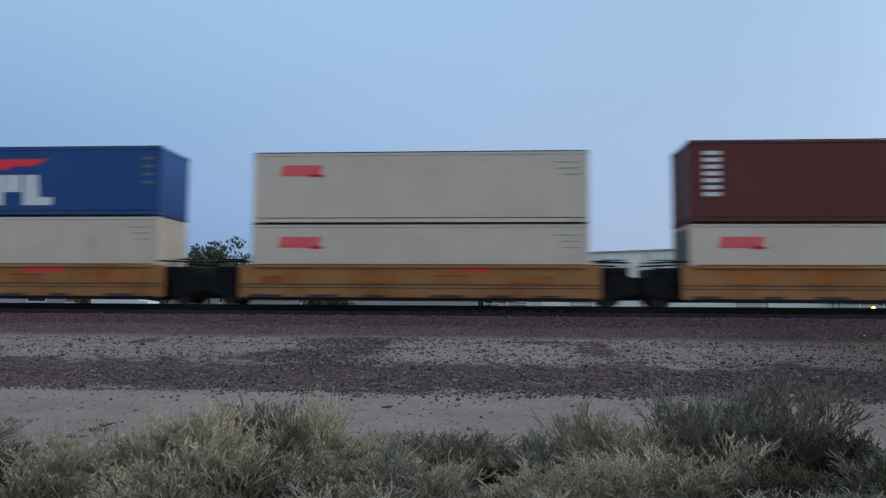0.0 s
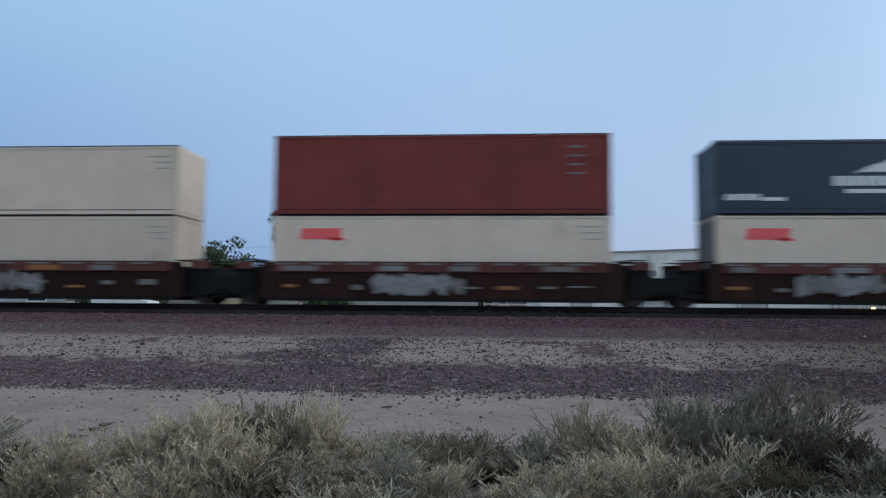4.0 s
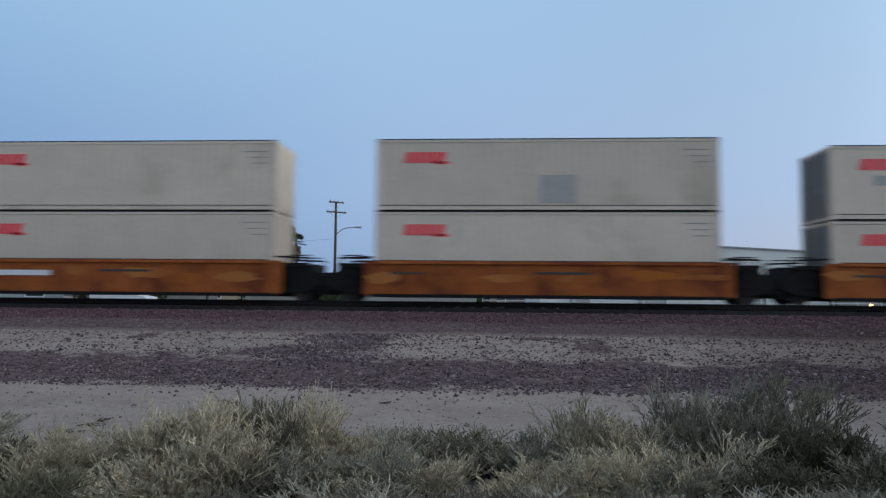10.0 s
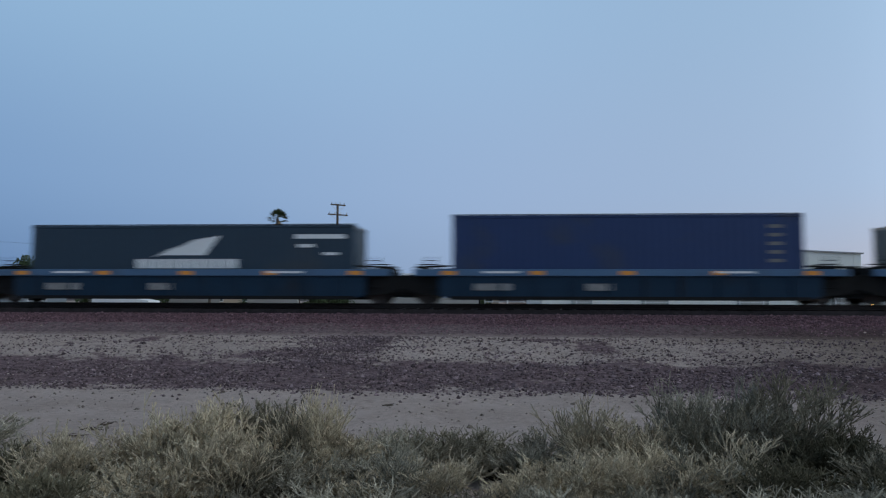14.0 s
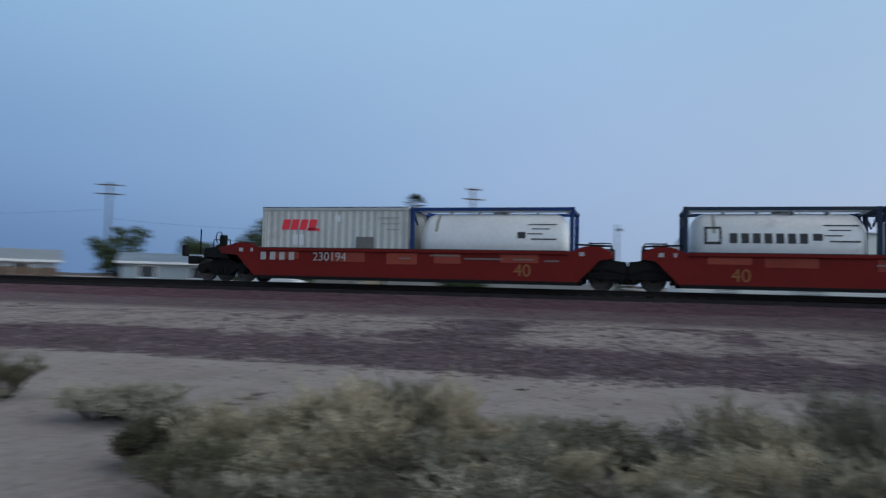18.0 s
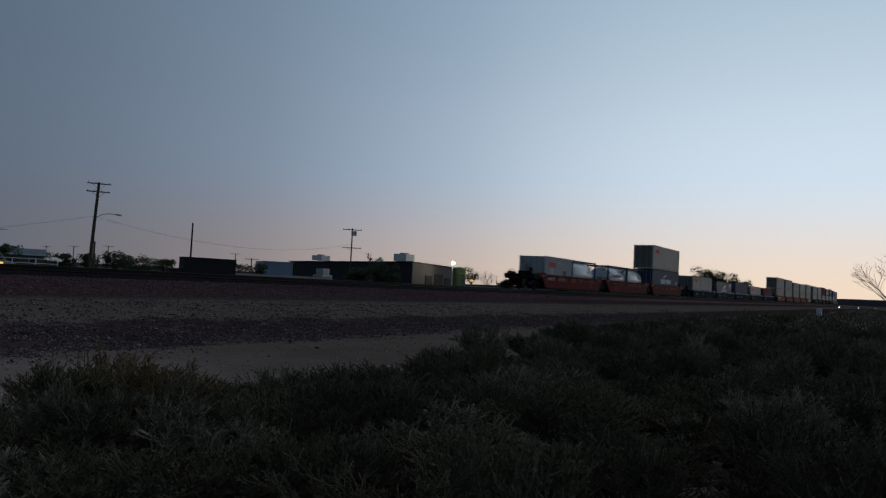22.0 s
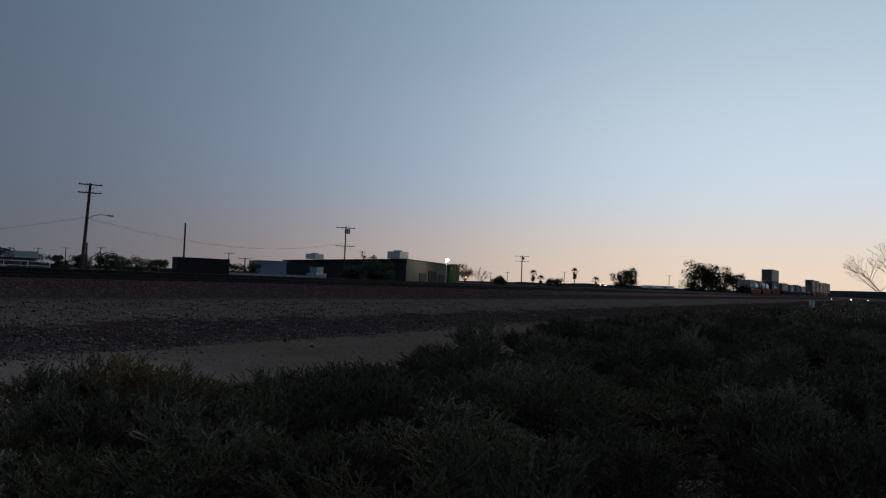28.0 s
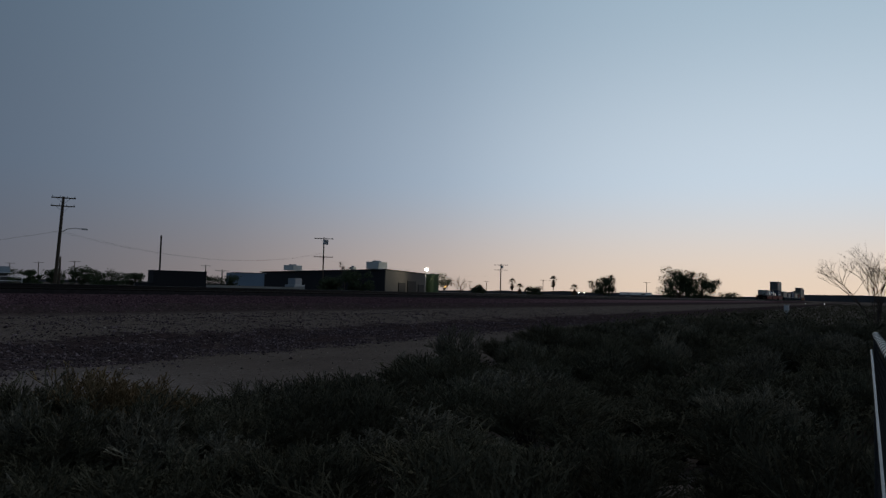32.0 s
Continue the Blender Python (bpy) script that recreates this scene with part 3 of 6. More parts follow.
def arc_mark(c, L, H, z):
    top = z + H
    mark(c, "logo", P_LOGO_WHITE, lambda bm: (blocks(bm, -2.4, top - 1.66, 2.2, 0.56, 3, 0.16, 0.0), blocks(bm, 0.05, top - 1.66, 2.3, 0.56, 3, 0.16, 0.0), swoosh(bm, -1.45, top - 0.93, 1.6, 0.42), swoosh(bm, -0.3, top - 2.25, 1.5, 0.4)), "white company mark with two arcs")
    mark(c, "label", P_LOGO_ORANGE, lambda bm: rect(bm, 4.6, 5.15, top - 1.56, top - 1.3, FACE), "small orange panel")
    mark(c, "stencil", P_LOGO_GREY, lambda bm: [rect(bm, 5.0, 5.75, top - 0.42 - 0.2 * j, top - 0.36 - 0.2 * j, FACE) for j in range(3)])


def block_mark(c, L, H, z):
    top = z + H
    a = -1.45
    mark(c, "logo", P_LOGO_WHITE, lambda bm: (plate(bm, [(a, top - 2.2), (a + 0.45, top - 2.2), (a + 0.75, top - 1.75), (a + 1.0, top - 1.75), (a + 1.0, top - 1.05), (a + 0.25, top - 1.05)], FACE), rect(bm, a + 1.08, a + 1.42, top - 2.2, top - 1.05, FACE), rect(bm, a + 1.46, a + 2.1, top - 1.7, top - 1.05, FACE), plate(bm, [(a + 2.2, top - 2.2), (a + 3.35, top - 2.2), (a + 3.35, top - 1.9), (a + 2.85, top - 1.9), (a + 2.75, top - 1.05), (a + 2.2, top - 1.05)], FACE)), "large white block mark")
    mark(c, "emblem", P_LOGO_RED, lambda bm: plate(bm, [(a, top - 0.45), (a + 0.5, top - 0.72), (a + 1.1, top - 0.72), (a + 1.4, top - 0.9), (a + 1.8, top - 0.72), (a + 2.6, top - 0.72), (a + 3.1, top - 0.45)], FACE), "red winged emblem")
    mark(c, "stencil", P_LOGO_GREY, lambda bm: [rect(bm, 5.35, 5.8, top - 0.5 - 0.3 * j, top - 0.4 - 0.3 * j, FACE) for j in range(4)])


def winged(c, L, H, z):
    top = z + H
    a = -2.05
    mark(c, "emblem", P_LOGO_WHITE, lambda bm: (plate(bm, [(a + 0.9, top - 1.12), (a + 2.6, top - 1.12), (a + 3.15, top - 0.4), (a + 2.2, top - 0.55)], FACE), plate(bm, [(a + 0.6, top - 1.2), (a + 1.3, top - 0.88), (a + 1.9, top - 0.72), (a + 0.8, top - 1.14)], FACE)), "white wing emblem")
    mark(c, "logo", P_LOGO_WHITE, lambda bm: (blocks(bm, a, top - 1.6, 3.9, 0.34, 12, 0.18, 0.0), rect(bm, a + 0.4, a + 3.5, top - 1.86, top - 1.72, FACE)), "white company mark")
    mark(c, "stencil", P_LOGO_WHITE, lambda bm: (blocks(bm, -5.75, top - 2.1, 1.2, 0.22, 6, 0.2, 0.05), rect(bm, -4.5, -3.7, top - 2.12, top - 2.0, FACE), rect(bm, 3.9, 5.75, top - 0.52, top - 0.36, FACE), rect(bm, 4.0, 4.6, top - 0.84, top - 0.72, FACE), rect(bm, 4.95, 5.5, top - 1.12, top - 1.02, FACE)))


def upright(c, L, H, z):
    top = z + H
    mark(c, "logo", P_LOGO_WHITE, lambda bm: [rect(bm, -L / 2 + 0.52, -L / 2 + 1.12, top - 0.5 - 0.245 * j, top - 0.36 - 0.245 * j, FACE) for j in range(7)], "column of white characters")


def faint(c, L, H, z):
    top = z + H
    mark(c, "stencil", P_LOGO_GREY, lambda bm: [rect(bm, L / 2 - 1.5, L / 2 - 0.95, top - 0.5 - 0.32 * j, top - 0.42 - 0.32 * j, FACE) for j in range(4)])


def rear_stencil(c, L, H, z):
    top = z + H
    mark(c, "stencil", P_LOGO_GREY, lambda bm: [rect(bm, L / 2 - 1.2, L / 2 - 0.7, top - 0.5 - 0.3 * j, top - 0.38 - 0.3 * j, FACE) for j in range(5)])


def small_box(c, L, H, z):
    red_mark(c, L, H, z, 0.85)
    top = z + H
    mark(c, "patch", P_LOGO_GREY, lambda bm: rect(bm, 0.95, 1.65, top - 1.75, top - 1.12, FACE), "square of grey overpaint")
    for x0_, x1_, d0, d1 in ((0.05, 0.28, 0.3, 0.55), (-1.68, -1.48, 1.05, 1.45), (-1.42, -1.22, 1.05, 1.45)):
        mark(c, "sticker", P_LOGO_WHITE, lambda bm: rect(bm, x0_, x1_, top - d1, top - d0, FACE))


def tank_container(x0, z, frame_mat, label, brand):
    """A white tank lying in an open steel frame."""
    c = thing("tank_container", label, "tank container", "containers on the train")
    L, Hh, Wd = 6.06, 2.59, 1.22
    bm = bmesh.new()
    n, prof = 28, [(-2.82, 0.0), (-2.80, 0.45), (-2.70, 0.8), (-2.52, 1.02), (-2.3, 1.1), (2.3, 1.1), (2.52, 1.02), (2.70, 0.8), (2.80, 0.45), (2.82, 0.0)]
    rings = [[bm.verts.new((x, 1.05 * r * math.cos(2 * math.pi * i / n), 1.29 + 1.05 * r * math.sin(2 * math.pi * i / n))) for i in range(n)] for x, r in prof[1:-1]]
    for a, b in zip(rings, rings[1:]):
        for i in range(n):
            bm.faces.new((a[i], a[(i + 1) % n], b[(i + 1) % n], b[i]))
    bm.faces.new(rings[0])
    bm.faces.new(rings[-1][::-1])
    bmesh.ops.recalc_face_normals(bm, faces=bm.faces)
    tank = part("tank", bm, P_TANK, c, "white insulated tank shell with dark drip stains", smooth=True)
    tank.matrix_basis = pose(0, 0, z)
    piece("manhole", "manhole", lambda: tube(tube(bmesh.new(), (0.2, 0, 2.38), (0.2, 0, 2.52), 0.28, n=16), (0.9, 0.2, 2.38), (0.9, 0.2, 2.5), 0.07), M_GALV, tank)
    for x in (-L / 2 + 0.08, L / 2 - 0.08):
        for y in (-Wd + 0.07, Wd - 0.07):
            piece("corner_post", "tpost", lambda: boxes((-0.075, 0.075, -0.07, 0.07, 0.12, Hh - 0.12), bevel=0.012), frame_mat, c, pose(x, y, z))
            for h in (0.06, Hh - 0.06):
                piece("corner_casting", "cast", lambda: boxes((-0.09, 0.09, -0.081, 0.081, -0.059, 0.059), bevel=0.012), frame_mat, c, pose(x, y, z + h))
        for h in (0.08, Hh - 0.07):
            piece("end_rail", "endrail", lambda: boxes((-0.06, 0.06, -Wd + 0.16, Wd - 0.16, -0.06, 0.055), bevel=0.01), frame_mat, c, pose(x, 0, z + h))
        for side in (0, 180):
            piece("end_brace", "brace", lambda: tube(bmesh.new(), (0, -1.1, 0.2), (0, -0.35, 0.75), 0.045, n=6), frame_mat, c, pose(x, 0, z, rz=side))
            piece("end_brace", "brace_top", lambda: tube(bmesh.new(), (0, -1.1, 2.45), (0, -0.5, 2.0), 0.04, n=6), frame_mat, c, pose(x, 0, z, rz=side))
    for y in (-Wd + 0.05, Wd - 0.05):
        piece("top_rail", "ttop", lambda: boxes((-L / 2 + 0.16, L / 2 - 0.16, -0.045, 0.045, -0.06, 0.06), bevel=0.01), frame_mat, c, pose(0, y, z + Hh - 0.07))
        piece("bottom_rail", "tbot", lambda: boxes((-L / 2 + 0.16, L / 2 - 0.16, -0.045, 0.045, -0.07, 0.07), bevel=0.01), frame_mat, c, pose(0, y, z + 0.1))
    piece("walkway", "twalk", lambda: boxes(*[(-2.9, 2.9, -0.5 + 0.12 * i, -0.42 + 0.12 * i, 2.5, 2.53) for i in range(4)], *[(-2.8 + 1.1 * i, -2.74 + 1.1 * i, -0.52, 0.05, 2.42, 2.5) for i in range(6)]), M_GALV, c, pose(0, 0, z))
    # markings curve round the shell
    def curved(name, mat, x0_, x1_, a0, a1, r=1.163):
        bm2 = bmesh.new()
        m = 6
        rows = [[bm2.verts.new((x, -r * math.cos(a0 + (a1 - a0) * i / m), 1.29 + r * math.sin(a0 + (a1 - a0) * i / m))) for x in (x0_, x1_)] for i in range(m + 1)]
        for p, q in zip(rows, rows[1:]):
            bm2.faces.new((p[0], p[1], q[1], q[0]))
        return part(name, bm2, mat, tank)
    if brand == "wide":
        for i in range(4):
            side = ((-2.35, -1.8, 0.02, 0.1), (-2.35, -1.8, 0.5, 0.58), (-2.35, -2.27, 0.1, 0.5), (-1.88, -1.8, 0.1, 0.5))[i]
            curved("emblem", P_LOGO_DARK, *side)
        for i in range(7):
            curved("logo", P_LOGO_DARK, -1.55 + 0.36 * i, -1.55 + 0.36 * i + 0.25, 0.06, 0.36)
    for i in range(4):
        curved("stencil", P_LOGO_DARK, 1.35 + 0.15 * (i % 2), 2.4 - 0.25 * (i % 3), 0.62 - 0.17 * i, 0.66 - 0.17 * i)
    curved("placard", P_LOGO_DARK, 1.0, 1.3, 0.15, 0.36)
    curved("stain", P_STENCIL, -2.1, -1.98, 0.35, 1.2)
    MOVING.append((c, x0))
    return c


def ring_band(r, w, n):
    bm = bmesh.new()
    rows = [[bm.verts.new((x, rr * math.cos(2 * math.pi * i / n), rr * math.sin(2 * math.pi * i / n))) for i in range(n)] for x, rr in ((-w, r), (w, r), (w, r + 0.012), (-w, r + 0.012))]
    for a, b in ((0, 3), (3, 2), (2, 1)):
        for i in range(n):
            bm.faces.new((rows[a][i], rows[a][(i + 1) % n], rows[b][(i + 1) % n], rows[b][i]))
    return bm


def wheel_mesh():
    bm = bmesh.new()
    n = 24
    prof = [(0.0, 0.10), (0.05, 0.15), (0.05, 0.33), (0.02, 0.36), (0.0, 0.42), (0.10, 0.425), (0.105, 0.455), (0.135, 0.45), (0.135, 0.36), (0.10, 0.33), (0.10, 0.1)]
    rings = [[bm.verts.new((r * math.cos(2 * math.pi * i / n), y, r * math.sin(2 * math.pi * i / n))) for i in range(n)] for y, r in prof]
    for a, b in zip(rings, rings[1:]):
        for i in range(n):
            bm.faces.new((a[i], b[i], b[(i + 1) % n], a[(i + 1) % n]))
    bm.faces.new(rings[0])
    bm.faces.new(rings[-1][::-1])
    return bm


def frame_mesh():
    """A cast truck side frame with its spring nest and axle boxes."""
    bm = bmesh.new()
    prism(bm, [(-1.12, 0.36), (-1.12, 0.62), (-0.62, 0.72), (-0.3, 0.86), (0.3, 0.86), (0.62, 0.72), (1.12, 0.62), (1.12, 0.36), (0.72, 0.36), (0.72, 0.5), (0.32, 0.22), (-0.32, 0.22), (-0.72, 0.5), (-0.72, 0.36)], -0.09, 0.09)
    for x in (-0.18, 0.0, 0.18):
        tube(bm, (x, -0.12, 0.30), (x, -0.12, 0.58), 0.075, n=8)
    for x in (-0.9, 0.9):
        tube(bm, (x, -0.14, 0.42), (x, 0.1, 0.42), 0.13, n=10)
    return bm


def truck(car, x):
    t = new("truck")
    t.parent = car
    t.matrix_basis = pose(x, 0, RAIL_Z)
    t["label"] = "dark oily cast-steel truck with four wheels"
    for y in (-1.0, 1.0):
        piece("side_frame", "side_frame", frame_mesh, M_STEEL_DARK, t, pose(0, y, 0) if y < 0 else pose(0, y, 0, 0, 0, 180))
    for wx in (-0.89, 0.89):
        for y in (-1, 1):
            piece("wheel", "wheel", wheel_mesh, M_WHEEL, t, pose(wx, y * 0.79, 0.42) if y < 0 else pose(wx, y * 0.79, 0.42, 0, 0, 180))
        piece("axle", "axle", lambda: tube(bmesh.new(), (0, -0.8, 0.42), (0, 0.8, 0.42), 0.08), M_STEEL_DARK, t, pose(wx, 0, 0))
    piece("bolster", "bolster", lambda: boxes((-0.22, 0.22, -1.0, 1.0, 0.5, 0.85), bevel=0.03), M_STEEL_DARK, t)
    return t


STYLE = {
    "yellow": (P_YELLOW, 3.05, 1.86, P_YELLOW), "orange": (P_ORANGE, 3.05, 1.84, P_ORANGE), "red": (P_RED, 2.94, 1.84, P_RED),
    "brown": (P_DARKBROWN, 3.14, 1.84, P_CHORDBROWN), "blue": (P_CARBLUE, 2.84, 1.84, P_CARBLUE_LITE)}
CAR_LABEL = {
    "yellow": "faded yellow well car with black trucks", "orange": "rust-streaked orange well car with faded markings", "red": "red well car with white lettering",
    "brown": "dark brown well car with pale graffiti and stencils", "blue": "slate-blue well car with orange reflectors"}


def well_car(x0, style, front_end, rear_end, extras=None):
    """One unit: two deep side sills round the well, platforms over the trucks. Ends are joints or couplers."""
    mat, top, bot, chord = STYLE[style]
    car = thing("well_car", CAR_LABEL[style], "rail car", "well cars of the train")
    fe, re = (8.5 if front_end else 7.45), (8.5 if rear_end else 7.45)
    ramp = 0.0 if style in ("blue", "brown") else 0.2
    key = f"{style}{fe}{re}"
    if style == "blue":
        low = top - 0.24
        prof = [(-6.4, bot), (6.4, bot), (6.55, bot + 0.12), (6.55, low), (-6.55, low), (-6.55, bot + 0.12)]
    else:
        low = top
        square = style in ("yellow", "orange", "brown")
        head = [(6.2, bot), (7.0, 2.66), (fe - (0.8 if front_end else 0.0), 2.72), (fe - (0.65 if front_end else 0.0), top + ramp - 0.2), (7.0, top + ramp), (6.45, top + ramp), (6.0, top)] if front_end or not square else [(6.35, bot), (6.45, bot + 0.1), (6.45, top)]
        tail = [(6.2, bot), (7.0, 2.66), (re - (0.8 if rear_end else 0.0), 2.72), (re - (0.65 if rear_end else 0.0), top + ramp - 0.2), (7.0, top + ramp), (6.45, top + ramp), (6.0, top)] if rear_end or not square else [(6.35, bot), (6.45, bot + 0.1), (6.45, top)]
        prof = head + [(-a, b) for a, b in reversed(tail)]
    for s in (-1, 1):
        y = -1.47 if s < 0 else 1.39
        sill = piece("side_sill", "sill" + key, lambda: prism(bmesh.new(), prof, 0, 0.08), mat, car, pose(0, y, 0))
        yo = y if s < 0 else y + 0.08
        if style == "blue":
            piece("top_chord", "chord" + key, lambda: boxes((-re, fe, -0.07, 0.07, top - 0.24, top), bevel=0.015), chord, car, pose(0, yo + s * 0.02, 0))
            for i in range(10):
                piece("stiffener", "stiff" + style, lambda: boxes((-0.06, 0.06, -0.035, 0.035, bot + 0.06, top - 0.25)), mat, car, pose(-5.6 + i * 1.244, yo + s * 0.036, 0))
        else:
            piece("top_chord", "chord" + key, lambda: boxes((-5.95, 5.95, -0.05, 0.05, top - (0.34 if style == "brown" else 0.10), top + 0.015), bevel=0.012), chord, car, pose(0, yo + s * 0.03, 0))
        if style == "brown":
            for i in range(12):
                piece("stiffener", "stiff" + style, lambda: boxes((-0.05, 0.05, -0.03, 0.03, bot + 0.1, top - 0.36)), mat, car, pose(-5.75 + i * 1.045, yo + s * 0.031, 0))
        if style != "blue":
            piece("top_edge", "edge" + style, lambda: boxes((-5.95, 5.95, -0.045, 0.045, top + 0.016, top + 0.04)), P_EDGE_DARK, car, pose(0, yo + s * 0.03, 0))
        piece("bottom_flange", "flange" + style, lambda: boxes((-6.2, 6.2, -0.09, 0.09, bot - 0.07, bot + 0.05)), M_STEEL_DARK, car, pose(0, yo, 0))
    piece("well_floor", "wfloor", lambda: boxes(*[(-6.1 + 2.4 * i, -5.7 + 2.4 * i, -1.38, 1.38, FLOOR_Z - 0.14, FLOOR_Z) for i in range(6)], (-6.1, 6.3, -0.5, 0.5, FLOOR_Z - 0.16, FLOOR_Z - 0.08)), M_STEEL_DARK, car)
    for s, e, ended in ((1, fe, front_end), (-1, re, rear_end)):
        m = Matrix.Diagonal((s, 1, 1, 1))
        lift = 2.62 if style == "blue" else 2.86
        deck = piece("end_platform", f"deck{style}{e}", lambda: boxes((6.3, e - 0.05, -1.36, 1.36, lift, lift + 0.08), (6.25, 6.4, -1.36, 1.36, FLOOR_Z - 0.1, lift), (e - 0.12, e, -1.2, 1.2, lift - 0.32, lift + 0.02), (6.6, e + (0.0 if ended else 0.44), -0.35, 0.35, 2.46, lift - 0.24)), M_STEEL_DARK, car, m)
        for y in (-0.9, 0.9):
            piece("grab_iron", f"grab{style}{e}", lambda: tube(tube(tube(bmesh.new(), (e - 0.1, 0, lift), (e - 0.1, 0, lift + 0.42), 0.022, n=6), (e - 0.85, 0, lift), (e - 0.85, 0, lift + 0.42), 0.022, n=6), (e - 0.85, 0, lift + 0.42), (e - 0.1, 0, lift + 0.42), 0.022, n=6), M_STEEL_DARK, deck, pose(0, y, 0))
        if not ended:
            low_z = 1.9 if style != "red" else 2.3
            crown = lift + (0.12 if style == "blue" else 0.02)
            for y0 in (-1.3, 1.2):
                piece("end_gusset", f"gusset{style}", lambda: prism(bmesh.new(), [(6.46, low_z), (7.3, low_z + 0.06), (7.88, 2.2), (7.9, 2.62), (7.5, 2.66), (7.35, crown - 0.06), (6.9, crown), (6.46, crown)], 0, 0.1), M_STEEL_DARK, car, m @ pose(0, y0, 0))
                rail_z = lift + 0.3
                piece("handrail", f"handrail{style}", lambda: tube(tube(tube(tube(bmesh.new(), (6.15, 0, rail_z + 0.05), (7.42, 0, rail_z), 0.035, n=6), (6.3, 0, rail_z - 0.2), (7.42, 0, rail_z - 0.2), 0.025, n=6), (7.42, 0, lift), (7.42, 0, rail_z), 0.03, n=6), (6.7, 0, lift), (6.7, 0, rail_z + 0.03), 0.03, n=6), M_STEEL_DARK, car, m @ pose(0, y0 - 0.02, 0))
                if style == "brown":
                    piece("end_box", "endbox", lambda: boxes((6.75, 7.4, 0.0, 0.09, 2.9, 3.17), bevel=0.02), P_CHORDBROWN, car, m @ pose(0, y0 - 0.12 if y0 < 0 else y0 + 0.13, 0), "rust-brown box on the end platform")
            piece("brake_cylinder", "brakecyl", lambda: tube(tube(tube(bmesh.new(), (6.9, -1.02, 2.2), (7.55, -1.02, 2.2), 0.17, n=12), (7.55, -1.02, 2.2), (7.85, -1.02, 2.2), 0.04, n=6), (6.6, -1.2, 2.08), (7.85, -1.2, 2.12), 0.03, n=6), M_STEEL_DARK, car, m)
            piece("cross_bearer", "bearer", lambda: boxes((6.5, 6.62, -1.3, 1.3, 2.0, 2.8), (6.7, 7.88, -1.22, -1.16, 2.02, 2.52), (6.62, 7.88, -1.15, 1.15, 2.34, 2.5), (7.0, 7.2, -1.25, 1.25, 2.5, 2.95)), M_STEEL_DARK, car, m)
            step = piece("end_ladder", "eladder", lambda: tube(tube(bmesh.new(), (6.66, -1.36, 2.1), (6.66, -1.36, 3.3), 0.02, n=5), (7.06, -1.36, 2.1), (7.06, -1.36, 3.3), 0.02, n=5), M_STEEL_DARK, car, m)
            for q in range(4):
                piece("rung", "rung", lambda: tube(bmesh.new(), (6.66, -1.36, 2.2), (7.06, -1.36, 2.2), 0.016, n=5), M_STEEL_DARK, step, pose(0, 0, 0.32 * q))
        if ended:
            piece("coupler", "coupler", lambda: boxes((8.4, 9.7, -0.12, 0.12, 2.36, 2.58), (9.6, 10.04, -0.2, 0.2, 2.3, 2.64), (8.4, 8.6, -1.3, 1.3, 2.5, 2.7), bevel=0.02), M_STEEL_DARK, car, m)
            piece("brake_hose", "hose", lambda: tube(tube(bmesh.new(), (9.0, 0.3, 2.35), (9.5, 0.3, 1.98), 0.035, n=6), (9.5, 0.3, 1.98), (9.95, 0.3, 2.05), 0.03, n=6), P_SEAL, car, m)
            for y0 in (-1.4, 1.3):
                piece("end_plate", f"eplate{style}", lambda: prism(bmesh.new(), [(7.4, 2.5), (8.3, 2.56), (8.5, 2.72), (8.5, lift + 0.06), (8.05, lift + 0.1), (7.9, lift + 0.2), (7.6, lift + 0.2)], 0, 0.09), M_STEEL_DARK, car, m @ pose(0, y0, 0))
            stand = piece("brake_stand", f"stand{style}", lambda: boxes((7.9, 8.12, -0.95, -0.68, lift, lift + 0.62), (7.55, 7.75, -0.5, 0.5, lift, lift + 0.34), bevel=0.02), M_STEEL_DARK, car, m)
            piece("brake_wheel", f"bwheel{style}", lambda: ring_band(0.24, 0.02, 16), M_STEEL_DARK, stand, pose(8.2, -0.82, lift + 0.5))
        else:
            piece("joint", "joint", lambda: tube(boxes((7.4, 7.9, -0.3, 0.3, 2.3, 2.62), (7.2, 7.9, -1.15, 1.15, 2.44, 2.6), (7.1, 7.4, 0.2, 0.8, 2.6, 3.0), bevel=0.04), (7.6, 0, 2.2), (7.6, 0, 2.64), 0.3, n=12), M_STEEL_DARK, car, m)
    if rear_end:
        truck(car, -7.85)
    else:
        truck(car, -7.93)
    if front_end:
        truck(car, 7.85)
    stencils(car, style, top, extras)
    MOVING.append((car, x0))
    return car


